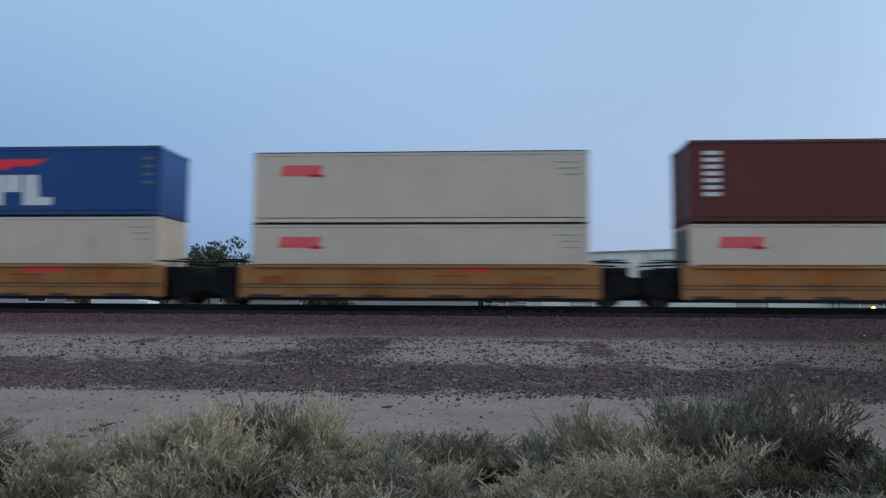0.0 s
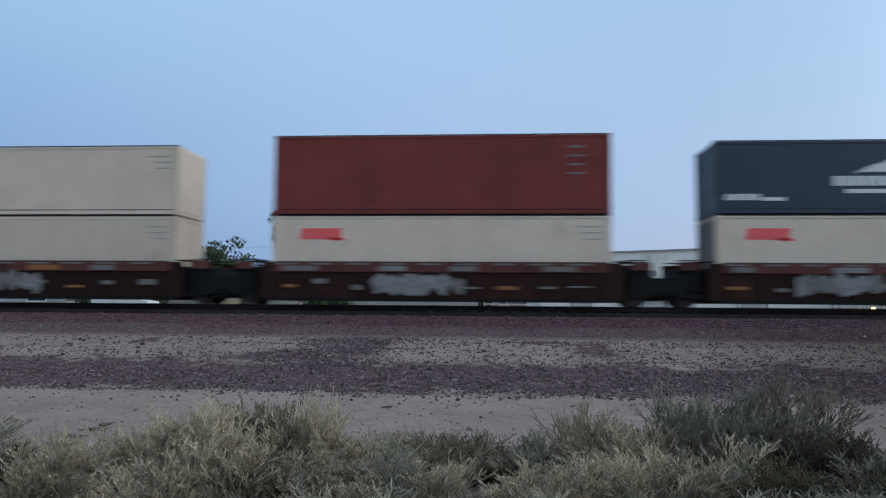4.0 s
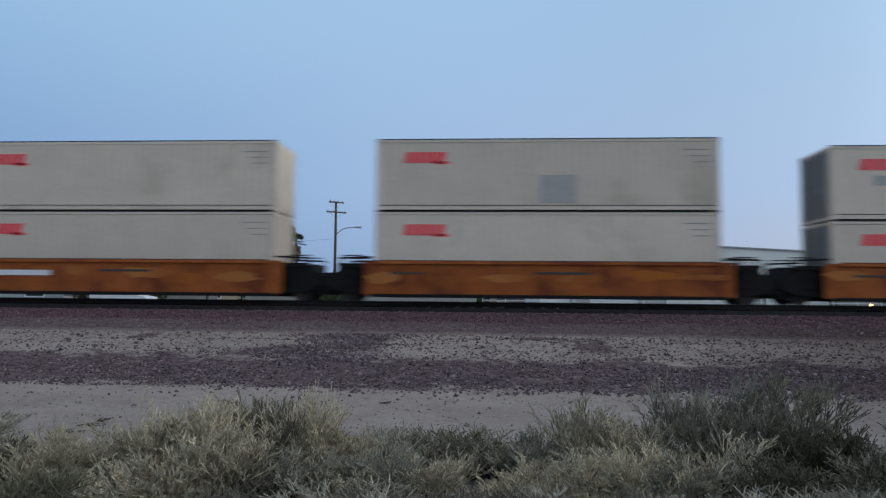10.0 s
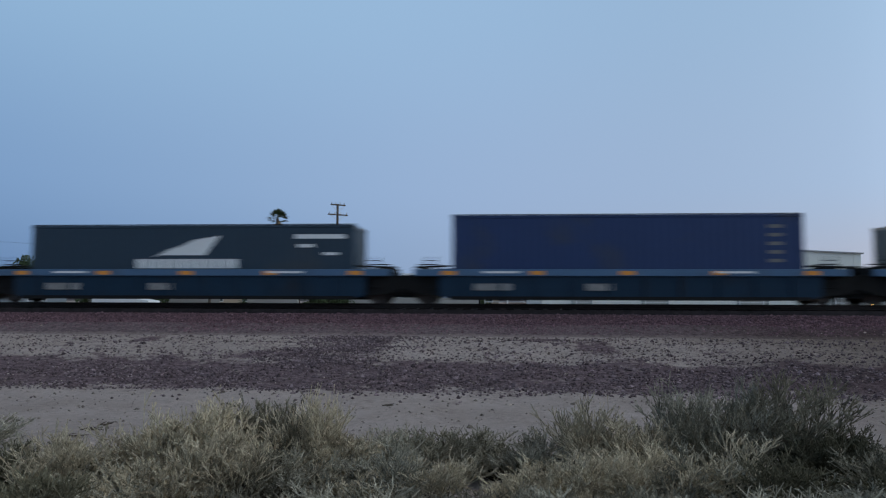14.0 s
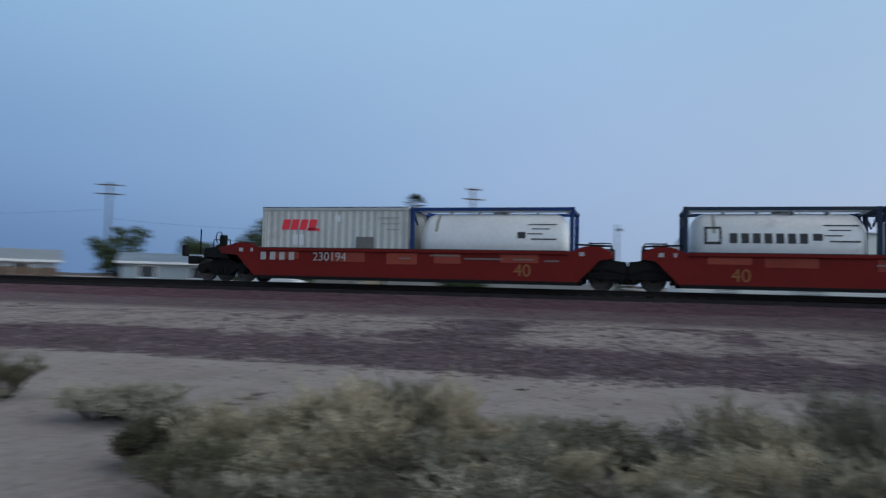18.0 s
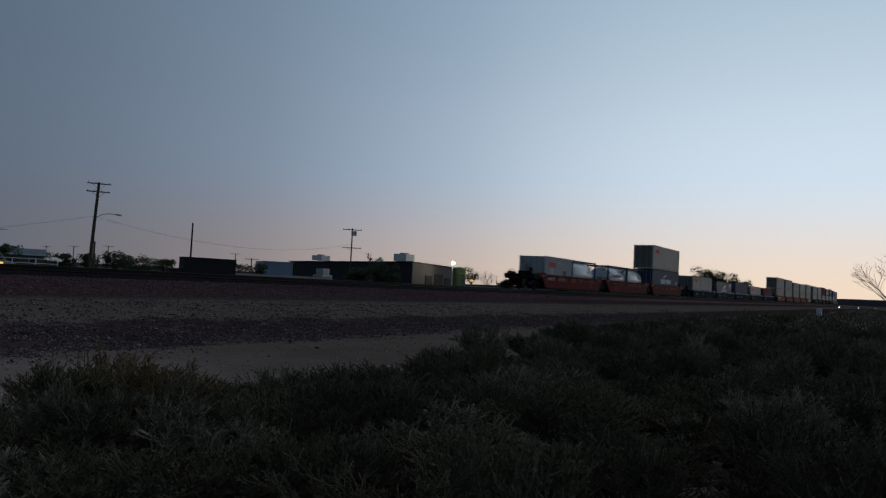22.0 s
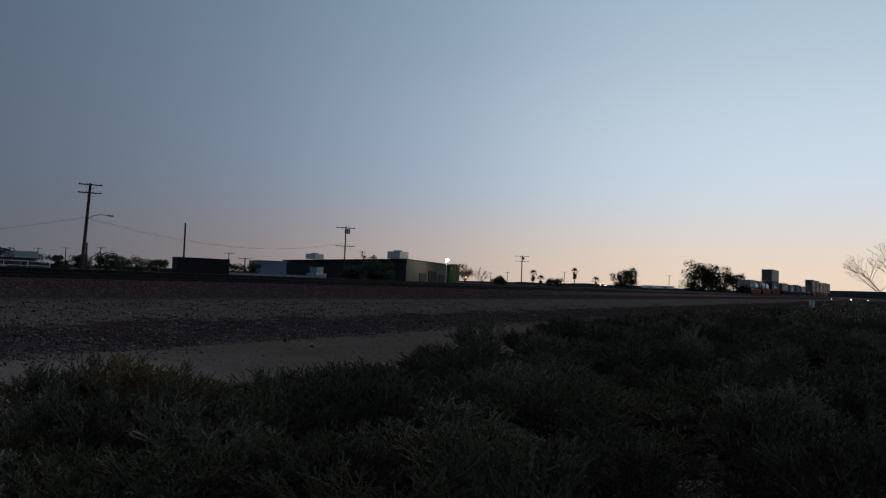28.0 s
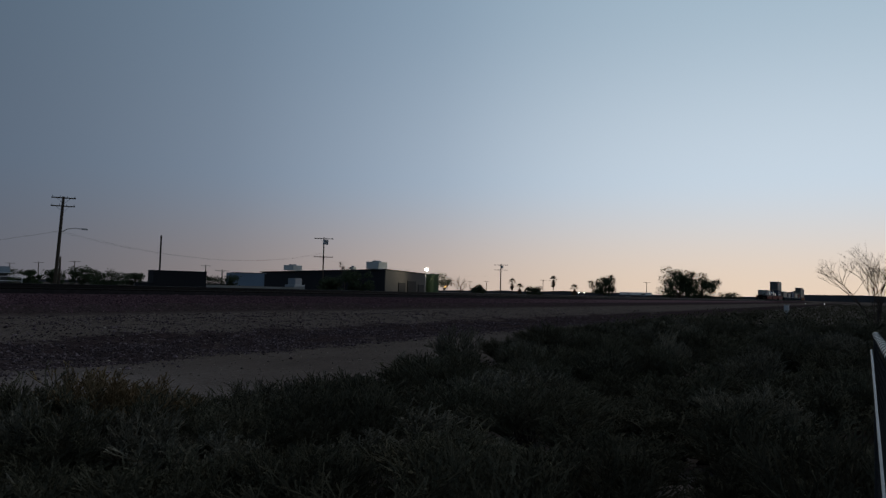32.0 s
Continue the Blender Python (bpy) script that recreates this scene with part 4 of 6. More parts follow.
def stencils(car, style, top, extras):
    """Small painted data panels and reflectors on the near sill."""
    y = -1.545 if style == "blue" else -1.478
    rnd = random.Random(int(top * 100) + len(MOVING))
    coats = [0]

    def bar(mat, x0, x1, z0, z1, name="stencil", label="", yy=y):
        coats[0] += 1
        bm = bmesh.new()
        prism(bm, [(x0, z0), (x1, z0), (x1, z1), (x0, z1)], yy - 0.003 - 0.0012 * coats[0], yy)
        part(name, bm, mat, car, label)

    def tag(x, z, w, h, coats_of=(P_GRAFFITI, P_GRAFFITI, P_LOGO_GREY)):
        """Loose sprayed strokes, no two alike."""
        for i in range(rnd.randint(4, 6)):
            coats[0] += 1
            cx, cz = x + w * (i + 0.5) / 5 + rnd.uniform(-0.1, 0.1), z + h * rnd.uniform(0.4, 0.6)
            rx, rz = w * rnd.uniform(0.09, 0.14), h * rnd.uniform(0.32, 0.5)
            pts = [(cx + rx * rnd.uniform(0.6, 1.2) * math.cos(2 * math.pi * k / 9), min(z + h, max(z, cz + rz * rnd.uniform(0.7, 1.2) * math.sin(2 * math.pi * k / 9)))) for k in range(9)]
            yy = -1.545 if style == "brown" else y
            part("graffiti", prism(bmesh.new(), pts, yy - 0.004 - 0.0012 * coats[0], yy), rnd.choice(coats_of), car, "pale spray-painted graffiti")
    if style == "blue":
        for i in range(5):
            bar(P_LOGO_ORANGE, -6.45 + 3.1 * i, -5.95 + 3.1 * i, top - 0.2, top - 0.06, "reflector", "orange reflective tape", -1.563)
        for x in (-5.0, 3.0):
            bar(P_LOGO_WHITE, x, x + 1.3, top - 0.14, top - 0.07, "reflector", "white reflective tape", -1.563)
        for x, w in ((-5.3, 1.3), (-1.4, 0.9)):
            bar(P_GRAFFITI, x, x + w, 2.1, 2.34, yy=-1.512)
    elif style == "brown":
        for i in range(9):
            x = -5.7 + 1.3 * i + rnd.uniform(-0.2, 0.2)
            z0 = 2.15 + rnd.uniform(0, 0.3)
            bar(P_LOGO_GREY if i % 3 else P_DULL_ORANGE, x, x + rnd.uniform(0.3, 0.8), z0, z0 + rnd.uniform(0.06, 0.2), yy=-1.542)
            x = -5.9 + 1.3 * i
            bar(P_LOGO_GREY, x, x + 0.8, top - 0.08, top - 0.02, yy=-1.552)
        for i in range(4):
            x = -5.6 + 3.0 * i + rnd.uniform(-0.5, 0.5)
            bar((P_GRAFFITI, P_LOGO_GREY, P_DULL_ORANGE)[rnd.randrange(3)], x, x + rnd.uniform(0.6, 1.5), top - 0.3, top - 0.12, "paint_patch", yy=-1.552)
        for _ in range(2):
            x = rnd.uniform(-4.5, 3.5)
            tag(x, 1.96, rnd.uniform(1.8, 3.0), 0.9)
    elif style == "yellow":
        bar(P_LOGO_RED, 1.0, 2.6, top - 0.24, top - 0.12)
        bar(P_LOGO_DARK, -6.4, 6.4, 2.345, 2.38, "groove")
        bar(P_LOGO_DARK, -6.4, 6.4, 2.235, 2.26, "groove")
        for i in range(6):
            x = -5.9 + 2.05 * i + rnd.uniform(-0.3, 0.3)
            bar(P_LOGO_DARK, x, x + rnd.uniform(0.5, 1.3), 1.92, 2.0, "stain")
        for i in range(4):
            x = -5.2 + 2.9 * i + rnd.uniform(-0.5, 0.5)
            bar(P_WORN, x, x + rnd.uniform(0.7, 1.8), 2.42, rnd.uniform(2.6, 2.9), "rust_patch")
        bar(P_LOGO_DARK, 0.6, 1.9, 2.66, 2.69)
    elif style == "orange":
        for i in range(6):
            # worn places with ragged outlines
            coats[0] += 1
            cx, cz = -5.4 + 2.15 * i + rnd.uniform(-0.5, 0.5), rnd.uniform(2.35, 2.7)
            rx, rz = rnd.uniform(0.35, 1.0), rnd.uniform(0.12, 0.26)
            pts = [(cx + rx * rnd.uniform(0.6, 1.2) * math.cos(2 * math.pi * k / 11), cz + rz * rnd.uniform(0.6, 1.2) * math.sin(2 * math.pi * k / 11)) for k in range(11)]
            part("paint_patch", prism(bmesh.new(), pts, y - 0.003 - 0.0012 * coats[0], y), (P_WORN, P_RUSTY, P_WORN)[i % 3], car)
        bar(P_LOGO_DARK, -0.4, 1.6, 2.62, 2.7)
        bar(P_LOGO_DARK, -5.5, -4.3, 2.6, 2.66)
    elif style == "red":
        for i in range(5):
            x = -5.4 + 2.3 * i + rnd.uniform(-0.6, 0.6)
            bar(P_RED_FADED, x, x + rnd.uniform(0.7, 1.8), 2.4 + rnd.uniform(0, 0.2), top - 0.12, "faded_patch")
        for x, w, z in ((-0.3, 0.45, 2.6), (0.9, 1.1, 2.72), (2.2, 1.4, 2.62), (4.0, 0.7, 2.62), (5.1, 0.5, 2.58), (-6.9, 0.28, 2.8), (6.3, 0.28, 2.8), (-6.4, 0.16, 2.8)):
            bar(P_LOGO_GREY if w > 0.3 else P_FADED_WHITE, x, x + w * (1 if w > 0.3 else 0.6), z, z + (0.05 if w > 0.3 else 0.14))
    if extras:
        extras(car, bar, tag)


def lettering(car, text, x, z, size, mat, y=-1.482):
    cu = bpy.data.curves.new("lettering", "FONT")
    cu.body, cu.size, cu.extrude = text, size, 0.002
    cu.materials.append(mat)
    ob = new("lettering", cu)
    ob.parent = car
    ob.matrix_basis = pose(x, y, z, 90, 0, 0)
    return ob


def tail_marks(car, bar, tag):
    for i in range(4):
        bar(P_FADED_WHITE, -5.95 + 0.4 * i, -5.95 + 0.4 * i + 0.22, 2.5, 2.8, "reporting_mark")
    lettering(car, "230194", -3.75, 2.49, 0.46, P_FADED_WHITE, -1.5)
    lettering(car, "40", 4.0, 2.05, 0.62, P_DULL_ORANGE)
    lamp = new("tail_marker")
    lamp.parent = car
    lamp["label"] = "end-of-train marker box with a red lamp"
    part("housing", boxes((-10.35, -10.2, -0.2, 0.12, 2.62, 3.1), bevel=0.02), M_STEEL_DARK, lamp)
    part("lens", tube(bmesh.new(), (-10.36, -0.04, 2.98), (-10.40, -0.04, 2.98), 0.07, n=12), M_TAIL_LIGHT, lamp)
    part("mast", tube(bmesh.new(), (-9.0, -0.9, 2.7), (-9.0, -0.9, 3.7), 0.03, n=6), M_STEEL_DARK, lamp)


def forty(car, bar, tag):
    lettering(car, "40", -4.6, 2.02, 0.62, P_DULL_ORANGE)


def tagger(car, bar, tag):
    tag(-2.2, 1.95, 3.2, 1.1, (P_SPRAY, P_LOGO_WHITE, P_SPRAY))
    tag(-2.0, 2.0, 3.2, 1.05, (P_SPRAY, P_GRAFFITI, P_LOGO_WHITE))
    bar(P_LOGO_WHITE, 2.0, 4.3, 2.42, 2.62, "panel")


def number_panel(car, bar, tag):
    bar(P_LOGO_WHITE, -4.4, -2.2, 2.46, 2.66, "panel")


HI, LO = 2.9, 2.59
CREAM_TXT = "cream-white corrugated steel container with a red mark"
BOX = {
    "cream": (P_CREAM, CREAM_TXT, red_mark), "plain": (P_CREAM, CREAM_TXT, red_mark), "patch1": (P_CREAM, "cream container with a grey overpainted square", patched((0.15, 1.95, 0.95, 1.6))),
    "patch2": (P_CREAM, "cream container with several faded grey patches", patched((1.5, 2.2, 1.05, 1.4), (4.6, 5.6, 0.85, 1.25), (7.3, 8.2, 0.85, 1.25), (3.5, 4.1, 2.1, 2.4))),
    "patch3": (P_CREAM, "cream container with one faded grey square", patched((5.9, 7.2, 1.3, 2.3))),
    "maroon": (P_BROWN, "maroon container with a column of white characters", upright), "block_mark": (P_BLUE, "bright blue container with a large white mark", block_mark),
    "arc_mark": (P_DEEPBLUE, "navy blue container with white mark and arcs", arc_mark), "wing": (P_SLATE, "dark slate container with a white wing emblem", winged),
    "rust": (P_RUST, "rust-red corrugated steel container, lightly stencilled", faint), "navy": (P_NAVY, "plain navy blue corrugated steel container", rear_stencil)}
TRAIN = [
    # rear corner, car style, coupled in front, coupled behind, lower box, upper box, extras
    (6.78, "yellow", 0, 0, ("cream", LO), ("maroon", HI), None), (-8.87, "yellow", 0, 0, ("cream", LO), ("cream", LO), None), (-24.57, "yellow", 0, 1, ("cream", HI), ("block_mark", LO), number_panel),
    (-44.62, "brown", 1, 0, ("cream", HI), ("arc_mark", HI), None), (-60.43, "brown", 0, 0, ("cream", HI), ("wing", LO), None), (-76.2, "brown", 0, 0, ("cream", HI), ("rust", HI), None),
    (-91.98, "brown", 0, 0, ("cream", HI), ("cream", LO), None), (-107.9, "brown", 0, 1, ("cream", HI), ("cream", LO), None),
    (-128.45, "orange", 1, 0, ("cream", HI), ("patch1", LO), tagger), (-144.32, "orange", 0, 0, ("cream", LO), ("cream", LO), None), (-160.08, "orange", 0, 0, ("cream", LO), ("patch2", LO), None),
    (-175.97, "orange", 0, 0, ("cream", HI), ("patch3", LO), None), (-191.84, "orange", 0, 1, ("cream", HI), ("cream", LO), number_panel),
    (-211.75, "blue", 1, 0, ("rust", LO), None, None), (-227.59, "blue", 0, 0, ("cream", LO), None, None), (-243.27, "blue", 0, 0, ("navy", HI), None, None),
    (-259.0, "blue", 0, 0, ("wing", LO), None, None), (-274.75, "blue", 0, 1, ("cream", HI), None, None),
    (-295.17, "red", 1, 0, ("arc_mark", HI), ("cream", HI), None), (-310.9, "red", 0, 0, "tanks", None, forty), (-326.75, "red", 0, 1, "mixed", None, tail_marks)]


def build_train():
    for corner, style, f, r, low, high, extras in TRAIN:
        x0, z = corner + 6.095, FLOOR_Z - (0.06 if style == "blue" else 0.0)
        well_car(x0, style, f, r, extras)
        if low == "tanks":
            tank_container(x0 - 3.06, z, P_FRAME_DARK, "white tank in a dark frame with block lettering", "wide")
            tank_container(x0 + 3.06, z, P_FRAME_DARK, "white tank in a dark open steel frame", "")
        elif low == "mixed":
            container(6.06, LO, x0 - 3.06, z, P_GREY20, "short grey-white container with a red mark", small_box)
            tank_container(x0 + 3.06, z, P_FRAME_BLUE, "white tank in a blue open steel frame", "")
        else:
            for b in (low, high):
                if b:
                    mat, text, marks = BOX[b[0]]
                    container(12.19, b[1], x0, z, mat, text, marks)
                    z += b[1] + 0.04


build_train()
# ---- beyond the line ----
M_ROOF = material("grey_metal_roofing", (0.30, 0.31, 0.31), 0.5, 0.3, scale=0.5, fine=5, vary=0.1)
M_DOOR = material("beige_steel_door", (0.42, 0.41, 0.37), 0.55, scale=1, fine=10, vary=0.08)
M_DARK_WALL = material("dark_painted_siding", (0.032, 0.03, 0.032), 0.7, scale=0.3, fine=4, vary=0.15)
M_GREY_WALL = material("weathered_grey_siding", (0.12, 0.108, 0.10), 0.7, scale=0.3, fine=4, vary=0.12)
M_BLUE_WALL = material("pale_blue_siding", (0.30, 0.38, 0.46), 0.6, scale=0.4, fine=5, vary=0.08)
M_STUCCO = material("tan_stucco", (0.46, 0.36, 0.26), 0.9, scale=0.7, fine=12, vary=0.1)
M_STUCCO_PALE = material("cream_stucco", (0.44, 0.40, 0.34), 0.9, scale=0.7, fine=12, vary=0.1)
M_PALE_BLUE = material("pale_blue_grey_siding", (0.34, 0.38, 0.40), 0.8, scale=0.7, fine=12, vary=0.1)
M_SHINGLE = material("blue_grey_shingles", (0.22, 0.27, 0.31), 0.85, scale=1, fine=9, vary=0.2)
M_TRIM = material("white_trim_paint", (0.76, 0.76, 0.74), 0.6, scale=1, fine=20, vary=0.05)
M_PLANK = material("weathered_brown_boards", (0.13, 0.085, 0.06), 0.9, scale=1.5, fine=20, vary=0.3, spread=0.25)
M_BLOCK = material("pale_concrete_block", (0.36, 0.345, 0.315), 0.9, scale=0.6, fine=10, vary=0.12)
M_GLASS = material("dark_window_glass", (0.03, 0.04, 0.05), 0.1, vary=0.05, bump=0)
M_BARK = material("grey_brown_bark", (0.12, 0.095, 0.075), 0.95, scale=4, fine=30, vary=0.3, bump=0.5)
M_LEAF = material("dusty_green_leaves", (0.055, 0.075, 0.035), 0.8, scale=0.8, fine=6, vary=0.4, bump=0)
M_CYPRESS = material("dark_cypress_foliage", (0.02, 0.032, 0.018), 0.85, scale=1.0, fine=8, vary=0.4, bump=0)
M_FROND = material("palm_frond_green", (0.05, 0.065, 0.03), 0.7, scale=1, fine=8, vary=0.35, bump=0)
M_FROND_DEAD = material("dry_palm_skirt", (0.20, 0.14, 0.085), 0.9, scale=1, fine=8, vary=0.3, bump=0)
M_WIRE = material("black_cable_sheath", (0.02, 0.02, 0.02), 0.6, vary=0.1, bump=0)
M_LAMP_WHITE = material("lit_white_lamp", (1.0, 0.93, 0.75), 0.3, vary=0, bump=0, glow=60.0)
M_LAMP_WARM = material("lit_warm_lamp", (1.0, 0.48, 0.12), 0.3, vary=0, bump=0, glow=7.0)
M_TUBE = material("lit_wall_tube", (1.0, 0.95, 0.85), 0.3, vary=0, bump=0, glow=5.0)
M_GREEN = material("green_tank_paint", (0.05, 0.095, 0.042), 0.5, scale=1, fine=8, vary=0.1)


def polar(az, d):
    """Plan place at an angle (degrees, to the left) from straight across the line."""
    return -math.sin(radians(az)) * d, math.cos(radians(az)) * d


def polygon_prism(bm, pts, z0, z1):
    a = [bm.verts.new((x, y, z0)) for x, y in pts]
    b = [bm.verts.new((x, y, z1)) for x, y in pts]
    n = len(pts)
    for i in range(n):
        j = (i + 1) % n
        bm.faces.new((a[i], a[j], b[j], b[i]))
    bm.faces.new(a[::-1])
    bm.faces.new(b)
    bmesh.ops.recalc_face_normals(bm, faces=bm.faces)
    return bm


def warehouse():
    w = thing("warehouse", "long white metal-sided warehouse with low gable roof", "warehouse")
    prof = [(4.7, 0.85), (36.2, 0.85), (36.2, 6.6), (20.8, 7.36), (4.7, 6.76)]
    part("wall", prism(bmesh.new(), prof, 75, 112), M_WHITE_WALL, w)
    rib = boxes((-0.03, 0.03, -0.035, 0.0, 0.9, 6.4))
    first = part("siding_rib", rib, M_WHITE_WALL, w)
    first.matrix_basis = pose(5.4, 75, 0)
    for i in range(1, 44):
        again(first, w, pose(5.4 + 0.7 * i, 75, 0))
    for i in range(24):
        again(first, w, pose(4.7, 76 + 1.5 * i, 0, 0, 0, -90))
    bm = bmesh.new()
    prism(bm, [(4.5, 6.7), (20.8, 7.32), (36.4, 6.55), (36.4, 6.68), (20.8, 7.48), (4.5, 6.86)], 74.8, 112.2)
    part("roof", bm, M_ROOF, w)
    for x0, x1 in ((14.8, 17.2), (24.2, 27.0), (7.8, 9.6)):
        d = part("roller_door", boxes((x0, x1, 74.94, 74.99, 0.9, 3.2)), M_DOOR, w)
        for i in range(8):
            part("slat", boxes((x0 + 0.02, x1 - 0.02, 74.9, 74.935, 0.92 + 0.285 * i, 1.17 + 0.285 * i)), M_DOOR, d)
        part("door_frame", boxes((x0 - 0.12, x1 + 0.12, 74.7, 74.97, 3.22, 3.42), (x0 - 0.12, x0, 74.8, 74.97, 0.9, 3.22), (x1, x1 + 0.12, 74.8, 74.97, 0.9, 3.22), (x0 - 0.3, x1 + 0.3, 74.2, 74.97, 3.42, 3.5)), M_ROOF, d)
    for x, z in ((15.8, 4.9), (34.9, 3.95)):
        part("wall_vent", boxes(*[(x - 0.4, x + 0.4, 74.86, 74.95, z - 0.22 + 0.12 * i, z - 0.14 + 0.12 * i) for i in range(4)], (x - 0.46, x + 0.46, 74.95, 74.99, z - 0.3, z + 0.3)), M_ROOF, w)
    lit = part("wall_lamp", boxes((25.2, 26.1, 74.75, 74.98, 4.74, 4.98), bevel=0.03), M_GALV, w)
    part("tube", boxes((25.25, 26.05, 74.70, 74.76, 4.77, 4.95)), M_TUBE, lit)
    lit = part("wall_lamp", boxes((4.45, 4.69, 79.6, 81.0, 4.3, 4.6), bevel=0.03), M_GALV, w)
    part("tube", boxes((4.40, 4.46, 79.7, 80.9, 4.34, 4.56)), M_TUBE, lit)


def railing():
    f = thing("railing", "white pipe railing along the warehouse yard", "fence")
    for i in range(20):
        x = -1.0 + 2.1 * i
        part("post", tube(bmesh.new(), (x, 68, 0.85), (x, 68, 2.15), 0.04, n=6), M_TRIM, f)
    for z in (1.3, 1.7, 2.1):
        part("rail", tube(bmesh.new(), (-1.0, 68, z), (38.9, 68, z), 0.03, n=6), M_TRIM, f)


def utility_pole(az, d, top, arms=((0.3, 2.4), (1.2, 2.4)), turn=0.0, lamp=None, cans=0, thick=0.15, lean=0.0, droop=0.0, label="weathered wooden utility pole with crossarms"):
    x, y = polar(az, d)
    p = thing("utility_pole", label, "utility pole", "utility poles")
    p.matrix_basis = pose(x, y, 0, 0, 0, az) @ pose(0, 0, 0, 0, lean, 0) @ pose(0, 0, 0, 0, 0, -az)
    part("pole", tube(bmesh.new(), (0, 0, 0.7), (0, 0, top), thick, thick * 0.7, n=10), M_WOOD, p)
    for drop, w in arms:
        arm = part("crossarm", boxes((-w / 2, w / 2, -0.16, -0.05, top - drop - 0.06, top - drop + 0.06)), M_WOOD, p)
        arm.matrix_basis = pose(0, 0, top - drop, 0, 0, turn) @ pose(0, 0, 0, 0, droop, 0) @ pose(0, 0, drop - top)
        for i in range(4):
            xx = -w / 2 + 0.12 + (w - 0.24) * i / 3
            part("insulator", tube(bmesh.new(), (xx, -0.1, top - drop + 0.06), (xx, -0.1, top - drop + 0.24), 0.045, 0.03, n=6), M_GALV, arm)
        part("brace", tube(tube(bmesh.new(), (-0.7, -0.1, top - drop - 0.05), (0, -0.1, top - drop - 0.65), 0.02, n=4), (0.7, -0.1, top - drop - 0.05), (0, -0.1, top - drop - 0.65), 0.02, n=4), M_GALV, arm)
    for i in range(cans):
        part("transformer", tube(bmesh.new(), (-0.45 + 0.45 * i, -0.42, top - 1.35), (-0.45 + 0.45 * i, -0.42, top - 0.5), 0.2, n=10), M_GALV, p)
    if lamp:
        reach, z = lamp
        bm = bmesh.new()
        pts = [(0, 0, z - 0.75), (reach * 0.3, 0, z - 0.2), (reach * 0.65, 0, z), (reach, 0, z)]
        for a, b in zip(pts, pts[1:]):
            tube(bm, a, b, 0.045, n=6)
        a = part("lamp_arm", bm, M_GALV, p)
        part("lamp_head", boxes((reach - 0.1, reach + 0.55, -0.13, 0.13, z - 0.08, z + 0.09), bevel=0.04), M_GALV, a)
    return Vector((x, y, top))


def power_line(a, b, sag, spread=(0,)):
    for off in spread:
        cu = bpy.data.curves.new("power_line", "CURVE")
        cu.dimensions, cu.bevel_depth, cu.bevel_resolution = "3D", 0.007, 0
        sp = cu.splines.new("POLY")
        n = 14
        sp.points.add(n)
        for i in range(n + 1):
            sp.points[i].co = (*(a.lerp(b, i / n) + Vector((0, off, -sag * (1 - (2 * i / n - 1) ** 2)))), 1)
        cu.materials.append(M_WIRE)
        tagged(new("power_line", cu), "thin black overhead power line between poles", "cable", "overhead power lines")


def leaf_cloud(rnd, centres, count, size):
    """Small tilted leaves, scattered through several clumps."""
    verts, faces = [], []
    for _ in range(count):
        c, r = rnd.choice(centres)
        while True:
            v = Vector((rnd.uniform(-1, 1), rnd.uniform(-1, 1), rnd.uniform(-1, 1)))
            if 0.2 < v.length < 1:
                break
        p = Vector(c) + Vector((v.x * r[0], v.y * r[1], v.z * r[2]))
        u = Vector((rnd.gauss(0, 1), rnd.gauss(0, 1), rnd.gauss(0, 1))).normalized()
        w = u.orthogonal().normalized()
        s = size * rnd.uniform(0.6, 1.4)
        k = len(verts)
        verts += [tuple(p - u * s), tuple(p + w * s * 0.45), tuple(p + u * s), tuple(p - w * s * 0.45)]
        faces.append((k, k + 1, k + 2, k + 3))
    return verts, faces


def leafy_tree(az, d, top, width, seed, leaves=1500, label="dusty green tree with an uneven crown", size=0.16, base=0.7, low=0.42, limbs=11):
    rnd = random.Random(seed)
    x, y = polar(az, d)
    t = thing("tree", label, "tree", "trees beyond the line")
    t.matrix_basis = pose(x, y, base)
    h = top - base
    bm = bmesh.new()
    fork = h * rnd.uniform(0.5, 0.7) * low
    tube(bm, (0, 0, 0), (rnd.uniform(-0.1, 0.1), 0, fork), 0.05 * h * 0.45, 0.03 * h * 0.5, n=8)
    centres = []
    for i in range(limbs):
        a = 2 * math.pi * i / limbs + rnd.uniform(-0.3, 0.3)
        r = width * 0.5 * rnd.uniform(0.15, 0.72)
        tip = Vector((math.cos(a) * r, math.sin(a) * r, h * rnd.uniform(low, 0.86)))
        tube(bm, (0, 0, fork * 0.95), tip, 0.014 * h, 0.004 * h, n=5)
        for _ in range(3):
            q = tip + Vector((rnd.uniform(-1, 1) * width * 0.16, rnd.uniform(-1, 1) * width * 0.16, rnd.uniform(-0.1, 0.14) * h))
            tube(bm, tip * 0.8, q, 0.005 * h, 0.002 * h, n=4)
            s = width * rnd.uniform(0.10, 0.17)
            centres.append((tuple(q), (s, s, s * 0.75)))
    part("trunk", bm, M_BARK, t)
    ob = new("crown", mesh_of("crown", *leaf_cloud(rnd, centres, leaves, size), M_LEAF))
    ob.parent = t
    return t


